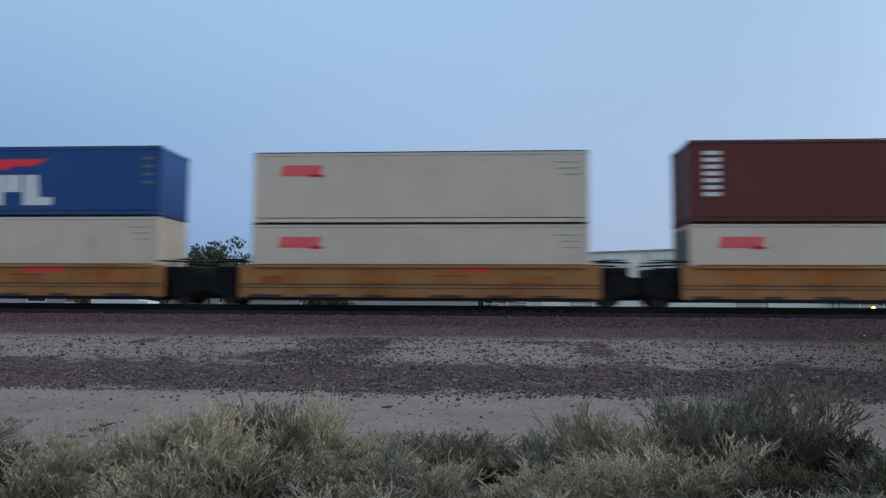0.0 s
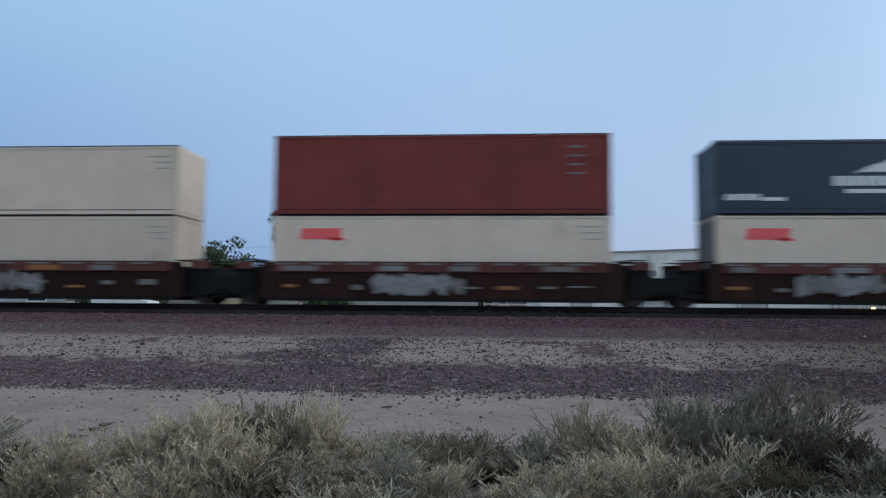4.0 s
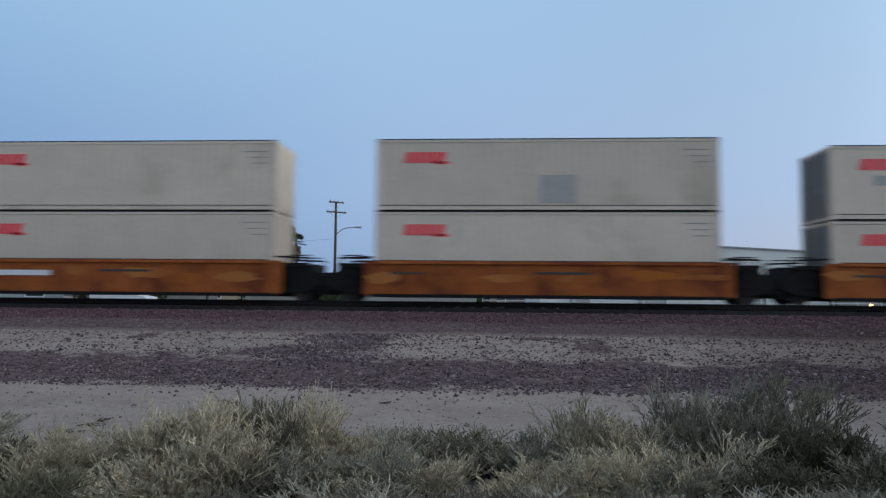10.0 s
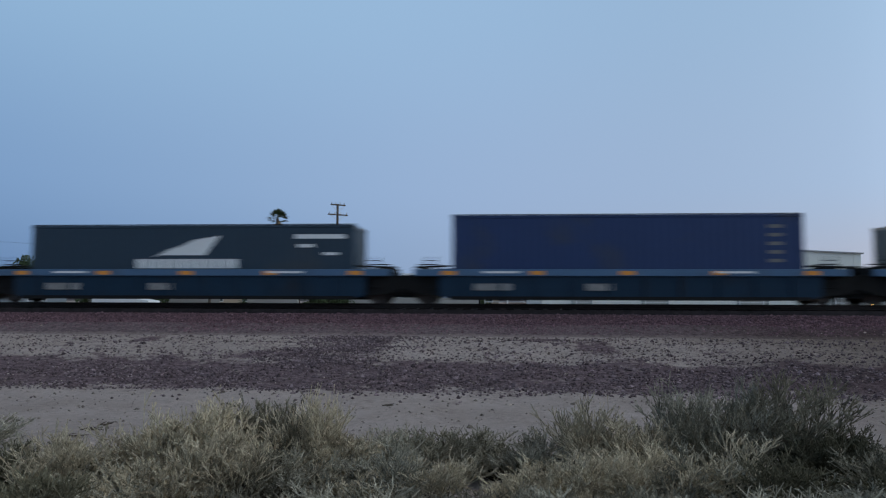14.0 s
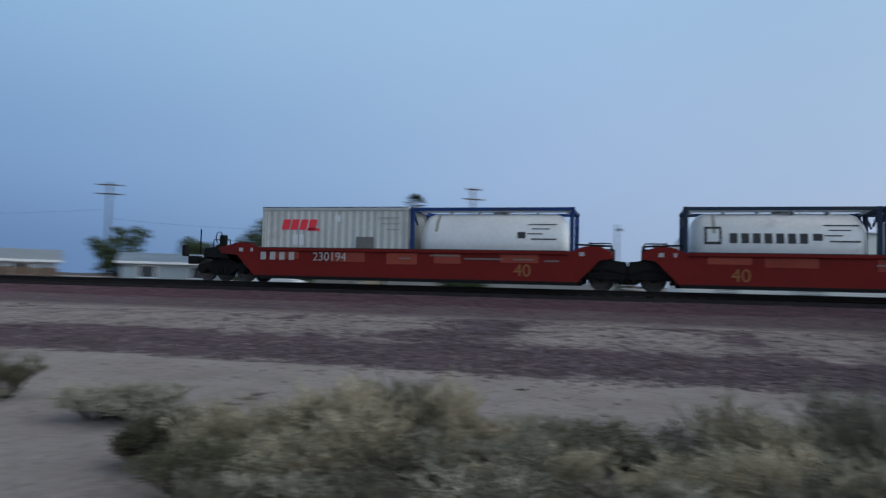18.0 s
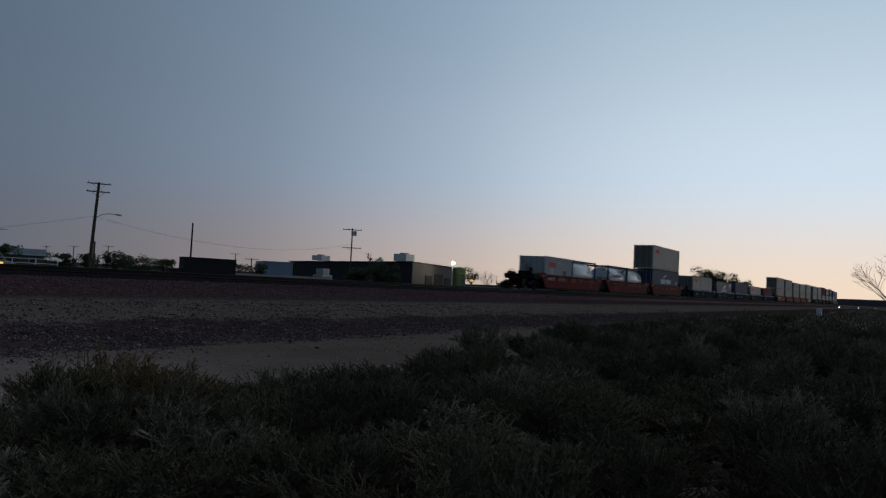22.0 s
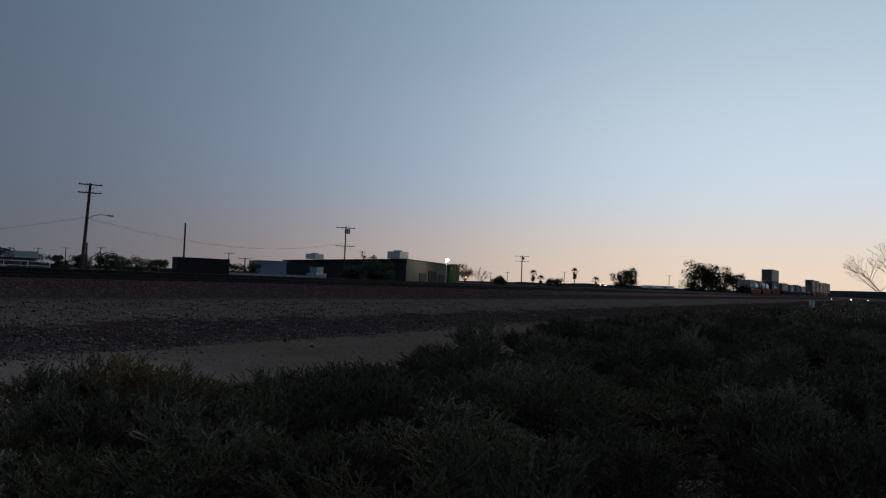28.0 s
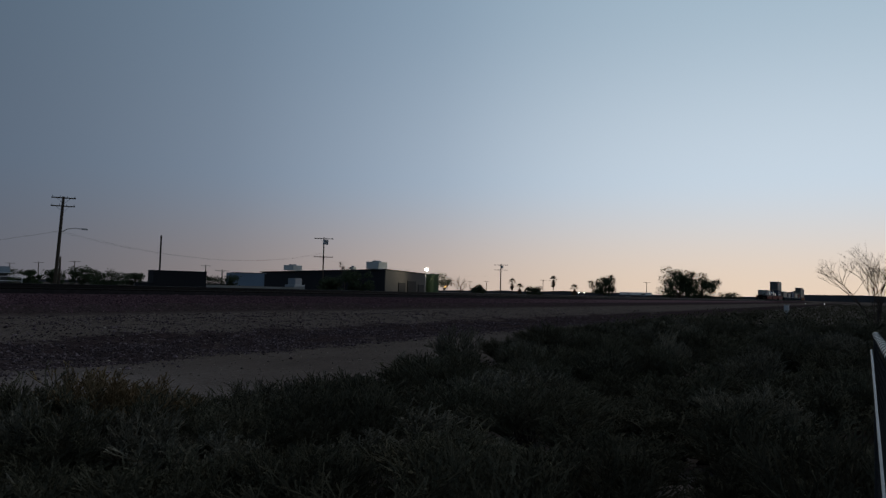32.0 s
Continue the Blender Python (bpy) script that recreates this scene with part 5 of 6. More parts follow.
def cypress(az, d, top, width):
    rnd = random.Random(5)
    x, y = polar(az, d)
    t = thing("cypress_tree", "dark narrow cypress tree tapering to a point", "tree", "trees beyond the line")
    t.matrix_basis = pose(x, y, 0.7)
    h = top - 0.7
    part("trunk", tube(bmesh.new(), (0, 0, 0), (0, 0, h * 0.9), 0.12, 0.02), M_BARK, t)
    centres = []
    for i in range(60):
        f = i / 59
        r = width * 0.5 * (0.45 + 1.3 * f) if f < 0.3 else width * 0.5 * (1 - ((f - 0.3) / 0.7) ** 1.6)
        a = rnd.uniform(0, 6.28)
        r = max(r, 0.06) * rnd.uniform(0.3, 0.85)
        centres.append(((math.cos(a) * r, math.sin(a) * r, h * (0.06 + 0.92 * f)), (0.24, 0.24, 0.5)))
    ob = new("crown", mesh_of("crown", *leaf_cloud(rnd, centres, 3600, 0.11), M_CYPRESS))
    ob.parent = t


def palm(az, d, top, seed, skirt=2.0, spread=1.25):
    rnd = random.Random(seed)
    x, y = polar(az, d)
    t = thing("palm_tree", "tall fan palm with a shaggy brown skirt", "palm tree", "palm trees")
    t.matrix_basis = pose(x, y, 0.7)
    h = top - 0.7 - spread * 0.6
    bm = bmesh.new()
    lean = rnd.uniform(-0.25, 0.25)
    for i in range(8):
        tube(bm, (lean * (i / 8) ** 2, 0, h * i / 8), (lean * ((i + 1) / 8) ** 2, 0, h * (i + 1) / 8), 0.22 - 0.008 * i, 0.2 - 0.008 * i, n=9)
    part("trunk", bm, M_BARK, t)
    def fans(count, low, high, length, mat, name, droop):
        verts, faces = [], []
        for i in range(count):
            a, e = rnd.uniform(0, 6.28), radians(rnd.uniform(low, high))
            out = Vector((math.cos(a) * math.cos(e), math.sin(a) * math.cos(e), math.sin(e)))
            base = Vector((lean, 0, h)) + Vector((0, 0, rnd.uniform(-droop, 0)))
            hub = base + out * length * 0.5
            side = out.cross(Vector((0, 0, 1))).normalized()
            upv = side.cross(out)
            k = len(verts)
            verts += [tuple(base - side * 0.03), tuple(base + side * 0.03), tuple(hub)]
            faces.append((k, k + 1, k + 2))
            for j in range(9):
                b = radians(-80 + 20 * j)
                tip = hub + (out * math.cos(b) + side * math.sin(b)) * length * 0.55 - Vector((0, 0, 0.12 * length * rnd.random()))
                mid = hub.lerp(tip, 0.5)
                w = (upv * 0.3 + side * math.cos(b) - out * math.sin(b)) * 0.05
                k = len(verts)
                verts += [tuple(hub), tuple(mid + w), tuple(tip), tuple(mid - w)]
                faces.append((k, k + 1, k + 2, k + 3))
        ob = new(name, mesh_of(name, verts, faces, mat))
        ob.parent = t
    fans(34, -15, 85, spread, M_FROND, "crown", 0.1)
    fans(46, -85, -35, spread * 0.75, M_FROND_DEAD, "skirt", skirt)


def house(az, d, width, depth, eave, ridge, wall, roof, turn, label, windows=2, base=0.7):
    x, y = polar(az, d)
    h = thing("house", label, "house", "houses beyond the line")
    h.matrix_basis = pose(x, y, base, 0, 0, turn)
    e, r = eave - base, ridge - base
    bm = boxes((-width / 2, width / 2, 0, depth, 0, e))
    part("wall", bm, wall, h)
    bm = bmesh.new()
    w = width / 2 + 0.4
    a = [bm.verts.new(v) for v in ((-w, -0.45, e - 0.05), (w, -0.45, e - 0.05), (w, depth / 2, r), (-w, depth / 2, r), (w, depth + 0.45, e - 0.05), (-w, depth + 0.45, e - 0.05), (-w, -0.45, e + 0.07), (w, -0.45, e + 0.07), (w, depth / 2, r + 0.12), (-w, depth / 2, r + 0.12), (w, depth + 0.45, e + 0.07), (-w, depth + 0.45, e + 0.07))]
    for q in ((0, 3, 2, 1), (3, 5, 4, 2), (6, 7, 8, 9), (9, 8, 10, 11), (0, 1, 7, 6), (4, 5, 11, 10), (0, 6, 9, 3), (3, 9, 11, 5), (1, 2, 8, 7), (2, 4, 10, 8)):
        bm.faces.new([a[i] for i in q])
    part("roof", bm, roof, h)
    part("fascia", boxes((-w, w, -0.5, -0.455, e - 0.1, e + 0.1)), M_TRIM, h)
    for i in range(windows):
        cx = -width / 2 + width * (i + 0.5) / windows
        fr = part("window", boxes((cx - 0.7, cx + 0.7, -0.05, -0.005, 0.9, 2.0)), M_TRIM, h)
        part("pane", boxes((cx - 0.6, cx + 0.6, -0.07, -0.055, 1.0, 1.9)), M_GLASS, fr)


def lamp_bulb(name, az, d, z, r, mat, label, post=True):
    x, y = polar(az, d)
    t = thing(name, label, "lamp")
    if post:
        part("post", tube(bmesh.new(), (x, y + 0.2, 0.6), (x, y + 0.2, z), 0.07, 0.05, n=8), M_GALV, t)
    bm = bmesh.new()
    bmesh.ops.create_icosphere(bm, subdivisions=2, radius=r, matrix=Matrix.Translation((x, y, z)) @ Matrix.Diagonal((1, 1, 0.75, 1)))
    part("bulb", bm, mat, t)
    part("hood", boxes((x - r * 1.1, x + r * 1.1, y - r * 0.3, y + r * 1.2, z + r * 0.72, z + r * 0.95)), M_GALV, t)


def board_fence(az0, az1, d, top, label, mat=M_PLANK, step=0.35):
    a, b = Vector((*polar(az0, d), 0)), Vector((*polar(az1, d), 0))
    f = thing("board_fence", label, "fence")
    n = int((b - a).length / step)
    ang = math.degrees(math.atan2(b.y - a.y, b.x - a.x))
    first = part("board", boxes((0.0, step * 0.92, -0.02, 0.02, 0.7, top)), mat, f)
    first.matrix_basis = pose(a.x, a.y, 0, 0, 0, ang)
    rnd = random.Random(3)
    for i in range(1, n):
        p = a.lerp(b, i / n)
        again(first, f, pose(p.x, p.y, rnd.uniform(-0.06, 0.06), 0, 0, ang))


def block_wall(x0, x1, y, top):
    w = thing("block_wall", "low pale concrete block wall", "wall")
    n = int((x1 - x0) / 0.4)
    bm = boxes((x0, x1, y + 0.01, y + 0.15, 0.7, top))
    part("core", bm, M_BLOCK, w)
    part("cap", boxes((x0 - 0.03, x1 + 0.03, y - 0.03, y + 0.19, top, top + 0.08), bevel=0.01), M_BLOCK, w)
    for i in range(0, n, 10):
        part("pilaster", boxes((x0 + i * 0.4, x0 + i * 0.4 + 0.4, y - 0.06, y + 0.22, 0.7, top - 0.01)), M_BLOCK, w)


def big_shed():
    """The dark works building down the line, with a paler end wall and plant on its roof."""
    c, e, f, g = (123.2, 85.5), (155.2, 95.1), (186, 158), (151, 147)
    w = thing("works_building", "long dark flat-roofed works building, paler end wall", "building")
    part("wall", polygon_prism(bmesh.new(), [c, e, f, g], 0.8, 5.8), M_DARK_WALL, w)
    u = Vector((e[0] - c[0], e[1] - c[1])).normalized()
    nrm = Vector((u.y, -u.x))
    q = [(c[0] + nrm.x * 0.05, c[1] + nrm.y * 0.05), (e[0] + nrm.x * 0.05, e[1] + nrm.y * 0.05), (e[0] - nrm.x * 0.1, e[1] - nrm.y * 0.1), (c[0] - nrm.x * 0.1, c[1] - nrm.y * 0.1)]
    part("end_wall", polygon_prism(bmesh.new(), q, 0.85, 5.85), M_GREY_WALL, w)
    part("roof_edge", polygon_prism(bmesh.new(), [(c[0] - 0.4, c[1] - 0.4), (e[0] + 0.4, e[1] - 0.3), (f[0] + 0.3, f[1] + 0.3), (g[0] - 0.4, g[1] + 0.3)], 5.86, 6.06), M_DARK_WALL, w)
    for k, (s0, s1, h) in enumerate(((9, 14, 3.4), (16, 23, 3.9), (25, 30, 3.2))):
        p0, p1 = [(c[0] + u.x * s, c[1] + u.y * s) for s in (s0, s1)]
        o = nrm * 0.22
        part("loading_door", polygon_prism(bmesh.new(), [(p0[0] + o.x, p0[1] + o.y), (p1[0] + o.x, p1[1] + o.y), (p1[0] + o.x * 0.3, p1[1] + o.y * 0.3), (p0[0] + o.x * 0.3, p0[1] + o.y * 0.3)], 0.85, h), M_DARK_WALL, w)
    for (x, y), s, h in ((polar(-54.55, 154), 3.2, 7.6), (polar(-48.1, 185), 3.2, 7.3), (polar(-52.7, 160), 1.0, 6.6)):
        unit = part("roof_unit", boxes((x - s / 2, x + s / 2, y - s / 2, y + s / 2, 6.05, h), bevel=0.05), M_WHITE_WALL, w)
        part("fan_cowl", tube(bmesh.new(), (x, y, h), (x, y, h + 0.25), s * 0.3, n=12), M_GALV, unit)
    b = thing("blue_shed", "small pale blue metal shed with flat roof", "building")
    x0, y0 = polar(-43.8, 172)
    x1, y1 = polar(-46.0, 172)
    part("wall", polygon_prism(bmesh.new(), [(x0, y0), (x1, y1), (x1 + 6, y1 + 9), (x0 + 6, y0 + 9)], 0.8, 4.75), M_BLUE_WALL, b)
    part("roof", polygon_prism(bmesh.new(), [(x0 - 0.3, y0 - 0.2), (x1 + 0.3, y1 - 0.3), (x1 + 6, y1 + 9), (x0 + 6, y0 + 9)], 4.75, 4.95), M_ROOF, b)
    x, y = polar(-58.95, 171)
    tk = thing("storage_tank", "upright green tank lit by the lamp beside it", "tank")
    part("shell", tube(bmesh.new(), (x, y, 0.8), (x, y, 5.6), 1.5, n=20), M_GREEN, tk)
    part("lid", tube(bmesh.new(), (x, y, 5.6), (x, y, 5.9), 1.5, 0.6, n=20), M_GREEN, tk)
    x, y = polar(-48.3, 140)
    v = thing("plant_hopper", "white plant hopper on a stepped base", "machine")
    part("base", boxes((x - 1.5, x + 1.5, y - 1.2, y + 1.2, 0.8, 2.3), bevel=0.08), M_GALV, v)
    part("hopper", polygon_prism(bmesh.new(), [(x - 0.9, y - 0.9), (x + 0.9, y - 0.9), (x + 0.9, y + 0.9), (x - 0.9, y + 0.9)], 2.3, 3.5), M_GALV, v)


def dark_trailer():
    x0, y0 = polar(-38.1, 96)
    x1, y1 = polar(-41.8, 98)
    ang = math.degrees(math.atan2(y1 - y0, x1 - x0))
    L = math.hypot(x1 - x0, y1 - y0)
    t = thing("freight_trailer", "dark weathered freight trailer parked beyond the line", "trailer")
    t.matrix_basis = pose(x0, y0, 0, 0, 0, ang)
    part("body", boxes((0, L, 0, 2.4, 1.2, 3.38), bevel=0.04), M_DARK_WALL, t)
    part("roof_bow", boxes((-0.05, L + 0.05, -0.05, 2.45, 3.38, 3.48)), M_DARK_WALL, t)
    part("apron", boxes((-1.6, 0, 0.2, 2.2, 0.8, 1.9)), M_DARK_WALL, t)
    for x in (0.9, L - 1.9, L - 0.9):
        part("wheel", tube(bmesh.new(), (x, 0.1, 1.2), (x, 0.4, 1.2), 0.48, n=14), P_SEAL, t)
    mx, my = polar(-38.5, 100)
    m = thing("steel_mast", "bare steel mast standing behind a trailer", "mast")
    part("mast", tube(bmesh.new(), (mx, my, 0.7), (mx, my, 8.0), 0.12, 0.1, n=8), M_STEEL_DARK, m)


def white_tower():
    x, y = polar(7.0, 118)
    t = thing("stepped_tower", "small white stepped tower above low sheds", "building")
    part("shed", boxes((x - 4.2, x + 5.2, y, y + 6, 0.8, 2.7)), M_WHITE_WALL, t)
    part("tower", boxes((x - 1.5, x + 1.4, y + 1, y + 4, 2.7, 5.0)), M_TRIM, t)
    part("cap", boxes((x - 1.0, x + 0.9, y + 1.3, y + 3.6, 5.0, 6.3)), M_TRIM, t)


def van(az, d, label, L=4.6, mat=M_TRIM):
    x, y = polar(az, d)
    v = thing("van", label, "van")
    v.matrix_basis = pose(x, y, 0.75, 0, 0, 0)
    part("body", prism(bmesh.new(), [(-L / 2, 0.35), (L / 2, 0.35), (L / 2, 0.95), (L / 2 - 0.9, 1.1), (L / 2 - 1.5, 1.85), (-L / 2 + 0.1, 1.9), (-L / 2, 1.6)], -0.9, 0.9), mat, v)
    part("window", prism(bmesh.new(), [(L / 2 - 1.1, 1.15), (L / 2 - 1.55, 1.75), (-L / 2 + 0.5, 1.75), (-L / 2 + 0.5, 1.15)], -0.915, -0.905), M_GLASS, v)
    for wx in (-L / 2 + 0.9, L / 2 - 0.9):
        part("wheel", tube(bmesh.new(), (wx, -0.92, 0.35), (wx, -0.7, 0.35), 0.34, n=14), P_SEAL, v)


def far_hills():
    verts, faces = [], []
    for i in range(181):
        az = 100 - i * 1.2
        x, y = polar(az, 3600)
        h = 14 + 10 * noise.noise((i * 0.13, 0, 3)) + 6 * noise.noise((i * 0.5, 2, 3)) + (12 if az < -84 else 0)
        verts += [(x, y, -5), (x, y, max(4, h)), (x * 1.1, y * 1.1, -5)]
    for i in range(180):
        k = 3 * i
        faces += [(k, k + 3, k + 4, k + 1), (k + 1, k + 4, k + 5, k + 2)]
    tagged(new("far_hills", mesh_of("far_hills", verts, faces, material("hazy_desert_hills", (0.13, 0.12, 0.12), 1.0, scale=0.002, fine=0.02, bump=0))), "low dark desert hills along the horizon", "hills", kind="structure")


def bare_tree(x, y, z, h, seed, label, width=1.0, stump=0.2):
    rnd = random.Random(seed)
    t = thing("bare_tree", label, "tree")
    t.matrix_basis = pose(x, y, z)
    trunk, twigs = bmesh.new(), bmesh.new()

    def grow(p, d, length, r, depth):
        q = p + d * length
        tube(trunk if depth < 2 else twigs, p, q, r, r * 0.66, n=6 if depth < 2 else 3)
        if depth > 5 or r < 0.004:
            return
        for _ in range(rnd.choice((2, 2, 3)) if depth else 6):
            nd = (d + Vector((rnd.gauss(0, 0.42) * width, rnd.gauss(0, 0.42), rnd.uniform(-0.1, 0.3)))).normalized()
            grow(q if depth else p + d * length * rnd.uniform(0.3, 1.0), nd, length * rnd.uniform(0.62, 0.88), r * 0.62, depth + 1)

    grow(Vector((0, 0, 0)), Vector((0, 0, 1)), h * 0.2, h * 0.02, 0) if stump > 0.1 else [grow(Vector((0, 0, 0)), Vector((rnd.gauss(0, 0.2), rnd.gauss(0, 0.2), 1)).normalized(), h * 0.24, h * 0.0085, 1) for _ in range(7)]
    part("trunk", trunk, M_BARK, t)
    part("branchwork", twigs, M_BARK, t)


def yard_mast():
    x, y = polar(1.28, 70)
    m = thing("lamp_mast", "thin dark yard mast with a small side lamp", "mast")
    part("mast", tube(bmesh.new(), (x, y, 0.8), (x, y, 7.7), 0.11, 0.08, n=8), M_STEEL_DARK, m)
    part("lamp_head", boxes((x + 0.05, x + 0.42, y - 0.12, y + 0.12, 7.1, 7.32), bevel=0.03), M_STEEL_DARK, m)


def crossing_signal():
    """Red lamps over the far road crossing, beyond the line, on one bar between two masts."""
    c = thing("crossing_signal", "row of lit red lamps over the road crossing", "signal")
    x, y = polar(-84.9, 425)
    for o in (-4.4, 4.4):
        part("mast", tube(bmesh.new(), (x, y + 6 + o, 0.5), (x, y + 6 + o, 6.8), 0.11, 0.09, n=8), M_GALV, c)
    part("bar", tube(bmesh.new(), (x, y + 1.5, 6.2), (x, y + 10.5, 6.2), 0.08, n=6), M_GALV, c)
    for i in range(4):
        v = y + 3.0 + 2.0 * i
        lamp = part("lamp", tube(bmesh.new(), (x, v, 6.2), (x - 0.2, v, 6.2), 0.45, n=12), P_SEAL, c)
        part("lens", tube(bmesh.new(), (x - 0.2, v, 6.2), (x - 0.26, v, 6.2), 0.34, n=12), M_SIGNAL_RED, lamp)


def town():
    warehouse()
    railing()
    far_hills()
    big_shed()
    dark_trailer()
    white_tower()
    tops = {}
    tops["b"] = utility_pole(62.2, 120, 11.0, ((0.2, 2.6),), turn=55)
    tops["a"] = utility_pole(39.5, 79, 11.0, turn=25)
    tops["0"] = utility_pole(12.45, 70, 11.0, ((0.1, 1.5), (1.05, 2.0)), turn=35, lamp=(2.0, 8.5))
    tops["1"] = utility_pole(-31.72, 89, 11.0, ((0.15, 2.5), (1.05, 2.5)), turn=-12, lamp=(2.6, 7.75), thick=0.2, lean=2.2, droop=-4.0)
    tops["3"] = utility_pole(-50.4, 133, 11.0, ((0.3, 3.4), (3.6, 3.4)), turn=-50, cans=3)
    tops["4"] = utility_pole(-64.3, 235, 11.0, ((0.3, 4.4), (1.9, 4.4)), turn=-64, cans=3, thick=0.2)
    for az, d, top in ((-26.1, 200, 9.6), (-30.7, 330, 9.6), (-32.9, 300, 9.7), (-29.0, 360, 9.5), (-41.7, 300, 9.8), (-42.9, 200, 6.0), (-61.9, 480, 9.0), (-63.2, 420, 8.5), (-67.6, 400, 9.5), (-72.6, 330, 9.5), (-75.4, 400, 9.5)):
        utility_pole(az, d, top, ((0.3, 3.6),), turn=az, thick=0.2, label="distant wooden utility pole with one crossarm")
    utility_pole(-32.0, 87, 4.4, (), thick=0.12, label="short bare wooden pole beside a taller one")
    yard_mast()
    down = Vector((0, 0, -0.9))
    power_line(tops["b"] + down * 3, tops["a"] + down * 3, 0.8)
    power_line(tops["0"] + down * 4, tops["a"] + down * 4, 0.8)
    far = Vector((*polar(-20, 230), 7.5))
    power_line(far, tops["1"] + down * 4.2, 0.8, (-1, 0))
    power_line(tops["1"] + down * 4.2, tops["3"] + down * 3.2, 2.2, (-0.5, 0.4))
    power_line(tops["3"] + down * 4.5, tops["4"] + down * 4, 1.5)
    palm(16.9, 80, 11.3, 1)
    palm(16.25, 82, 9.6, 2)
    palm(15.8, 84, 9.0, 7)
    palm(15.35, 82, 8.6, 3, skirt=1.2)
    for az, top, s in ((-65.2, 7.4, 11), (-65.8, 5.4, 12), (-68.4, 8.8, 13), (-70.0, 5.6, 14)):
        palm(az, 300, top, s, skirt=2.0, spread=1.9)
    leafy_tree(21.9, 60, 7.2, 6.2, 21, 2600, limbs=15)
    leafy_tree(28.7, 62, 6.6, 5.4, 22, 2300, low=0.25, limbs=16)
    leafy_tree(26.0, 66, 4.4, 3.4, 33, 1200, low=0.25)
    leafy_tree(38.6, 74, 6.8, 5.4, 45, 3400, low=0.25, limbs=15)
    leafy_tree(33.6, 76, 5.6, 4.2, 34, 1500, low=0.3)
    leafy_tree(53.3, 55, 4.9, 2.8, 23, 900)
    leafy_tree(50.7, 55, 5.6, 4.8, 24, 2600)
    leafy_tree(48.4, 60, 4.2, 3.6, 25, 900)
    for i, (az, d, top, w) in enumerate(((18.6, 74, 3.4, 3.6), (14.0, 72, 3.0, 3.4), (12.0, 66, 2.9, 3.0), (10.6, 74, 3.3, 3.8), (8.6, 80, 3.0, 4.2), (5.0, 84, 3.1, 3.6), (1.2, 90, 3.4, 4.0), (13.2, 80, 3.6, 4.0))):
        leafy_tree(az, d, top, w, 80 + i, 900, "low dark bushy tree by the yards", low=0.12)
    leafy_tree(3.0, 125, 5.6, 5.0, 26, 1300)
    leafy_tree(9.2, 120, 4.2, 4.0, 27, 900)
    leafy_tree(-26.5, 150, 5.0, 5.5, 28, 2600, size=0.22, low=0.1, limbs=16)
    leafy_tree(-28.6, 190, 4.6, 7.0, 35, 2600, size=0.22, low=0.1, limbs=16)
    leafy_tree(-33.4, 170, 5.2, 6.0, 36, 2600, size=0.22, low=0.1, limbs=16)
    leafy_tree(-35.4, 200, 4.6, 9.0, 37, 2600, size=0.22, low=0.1, limbs=16)
    for i, (az, d, top, w) in enumerate(((-24.6, 230, 6.4, 8.0), (-27.3, 240, 5.6, 7.0), (-30.2, 215, 5.2, 6.0), (-31.7, 260, 6.0, 9.0), (-34.3, 240, 5.0, 8.0), (-36.7, 230, 5.2, 7.0), (-39.9, 250, 4.6, 6.0), (-62.6, 260, 4.4, 7.0), (-66.9, 280, 4.2, 8.0))):
        leafy_tree(az, d, top, w, 60 + i, 2200, "distant dark tree on the skyline", size=0.28, low=0.08, limbs=16)
    leafy_tree(-42.3, 140, 3.9, 5.0, 38, 1100)
    leafy_tree(-59.9, 158, 5.6, 6.5, 29, 1200)
    leafy_tree(-52.1, 150, 7.6, 3.0, 39, 260, "sparse young tree beside the works")
    leafy_tree(-52.9, 124, 4.7, 6.5, 46, 3200, "dense dark tree before the works wall", size=0.2, low=0.1, limbs=18)
    leafy_tree(-51.0, 126, 4.0, 5.0, 47, 2200, "dense dark tree before the works wall", size=0.2, low=0.1, limbs=16)
    leafy_tree(-43.6, 118, 3.4, 4.0, 48, 1200, "low dark bushy tree by the yards", low=0.12)
    leafy_tree(-72.3, 250, 8.4, 9.5, 30, 4200, size=0.26, low=0.2, limbs=16)
    leafy_tree(-77.7, 215, 10.6, 12.5, 31, 7000, size=0.26, low=0.14, limbs=22)
    leafy_tree(-79.4, 225, 7.4, 9.5, 32, 4200, size=0.26, low=0.12, limbs=18)
    leafy_tree(-81.2, 260, 3.4, 9.0, 40, 1200, size=0.22)
    bare_tree(*polar(-61.2, 160), 0.7, 6.0, 41, "leafless tree beside the works yard")
    bare_tree(46.0, -0.4, 0.0, 5.6, 43, "large leafless desert tree with fine twigs", width=0.7, stump=0)
    bare_tree(44.0, -2.2, 0.0, 5.6, 44, "large leafless desert tree with fine twigs", width=0.7, stump=0)
    cypress(56.3, 55, 6.5, 1.9)
    house(59.2, 74, 6.0, 6, 3.3, 4.3, M_STUCCO, M_ROOF, 55, "tan stucco house with a white eave")
    house(64.0, 78, 7.0, 6, 3.0, 3.9, M_STUCCO_PALE, M_ROOF, 60, "cream stucco house with a grey roof")
    house(54.4, 82, 6.0, 6, 3.2, 4.2, M_STUCCO_PALE, M_SHINGLE, 50, "cream house with blue-grey shingled roof")
    house(35.0, 66, 8.2, 6, 2.9, 3.7, M_PALE_BLUE, M_SHINGLE, 33, "low pale blue-grey house with shingled roof", 2)
    house(44.8, 68, 5.2, 5, 2.8, 3.7, M_PALE_BLUE, M_ROOF, 44, "small pale house behind a board fence", 1)
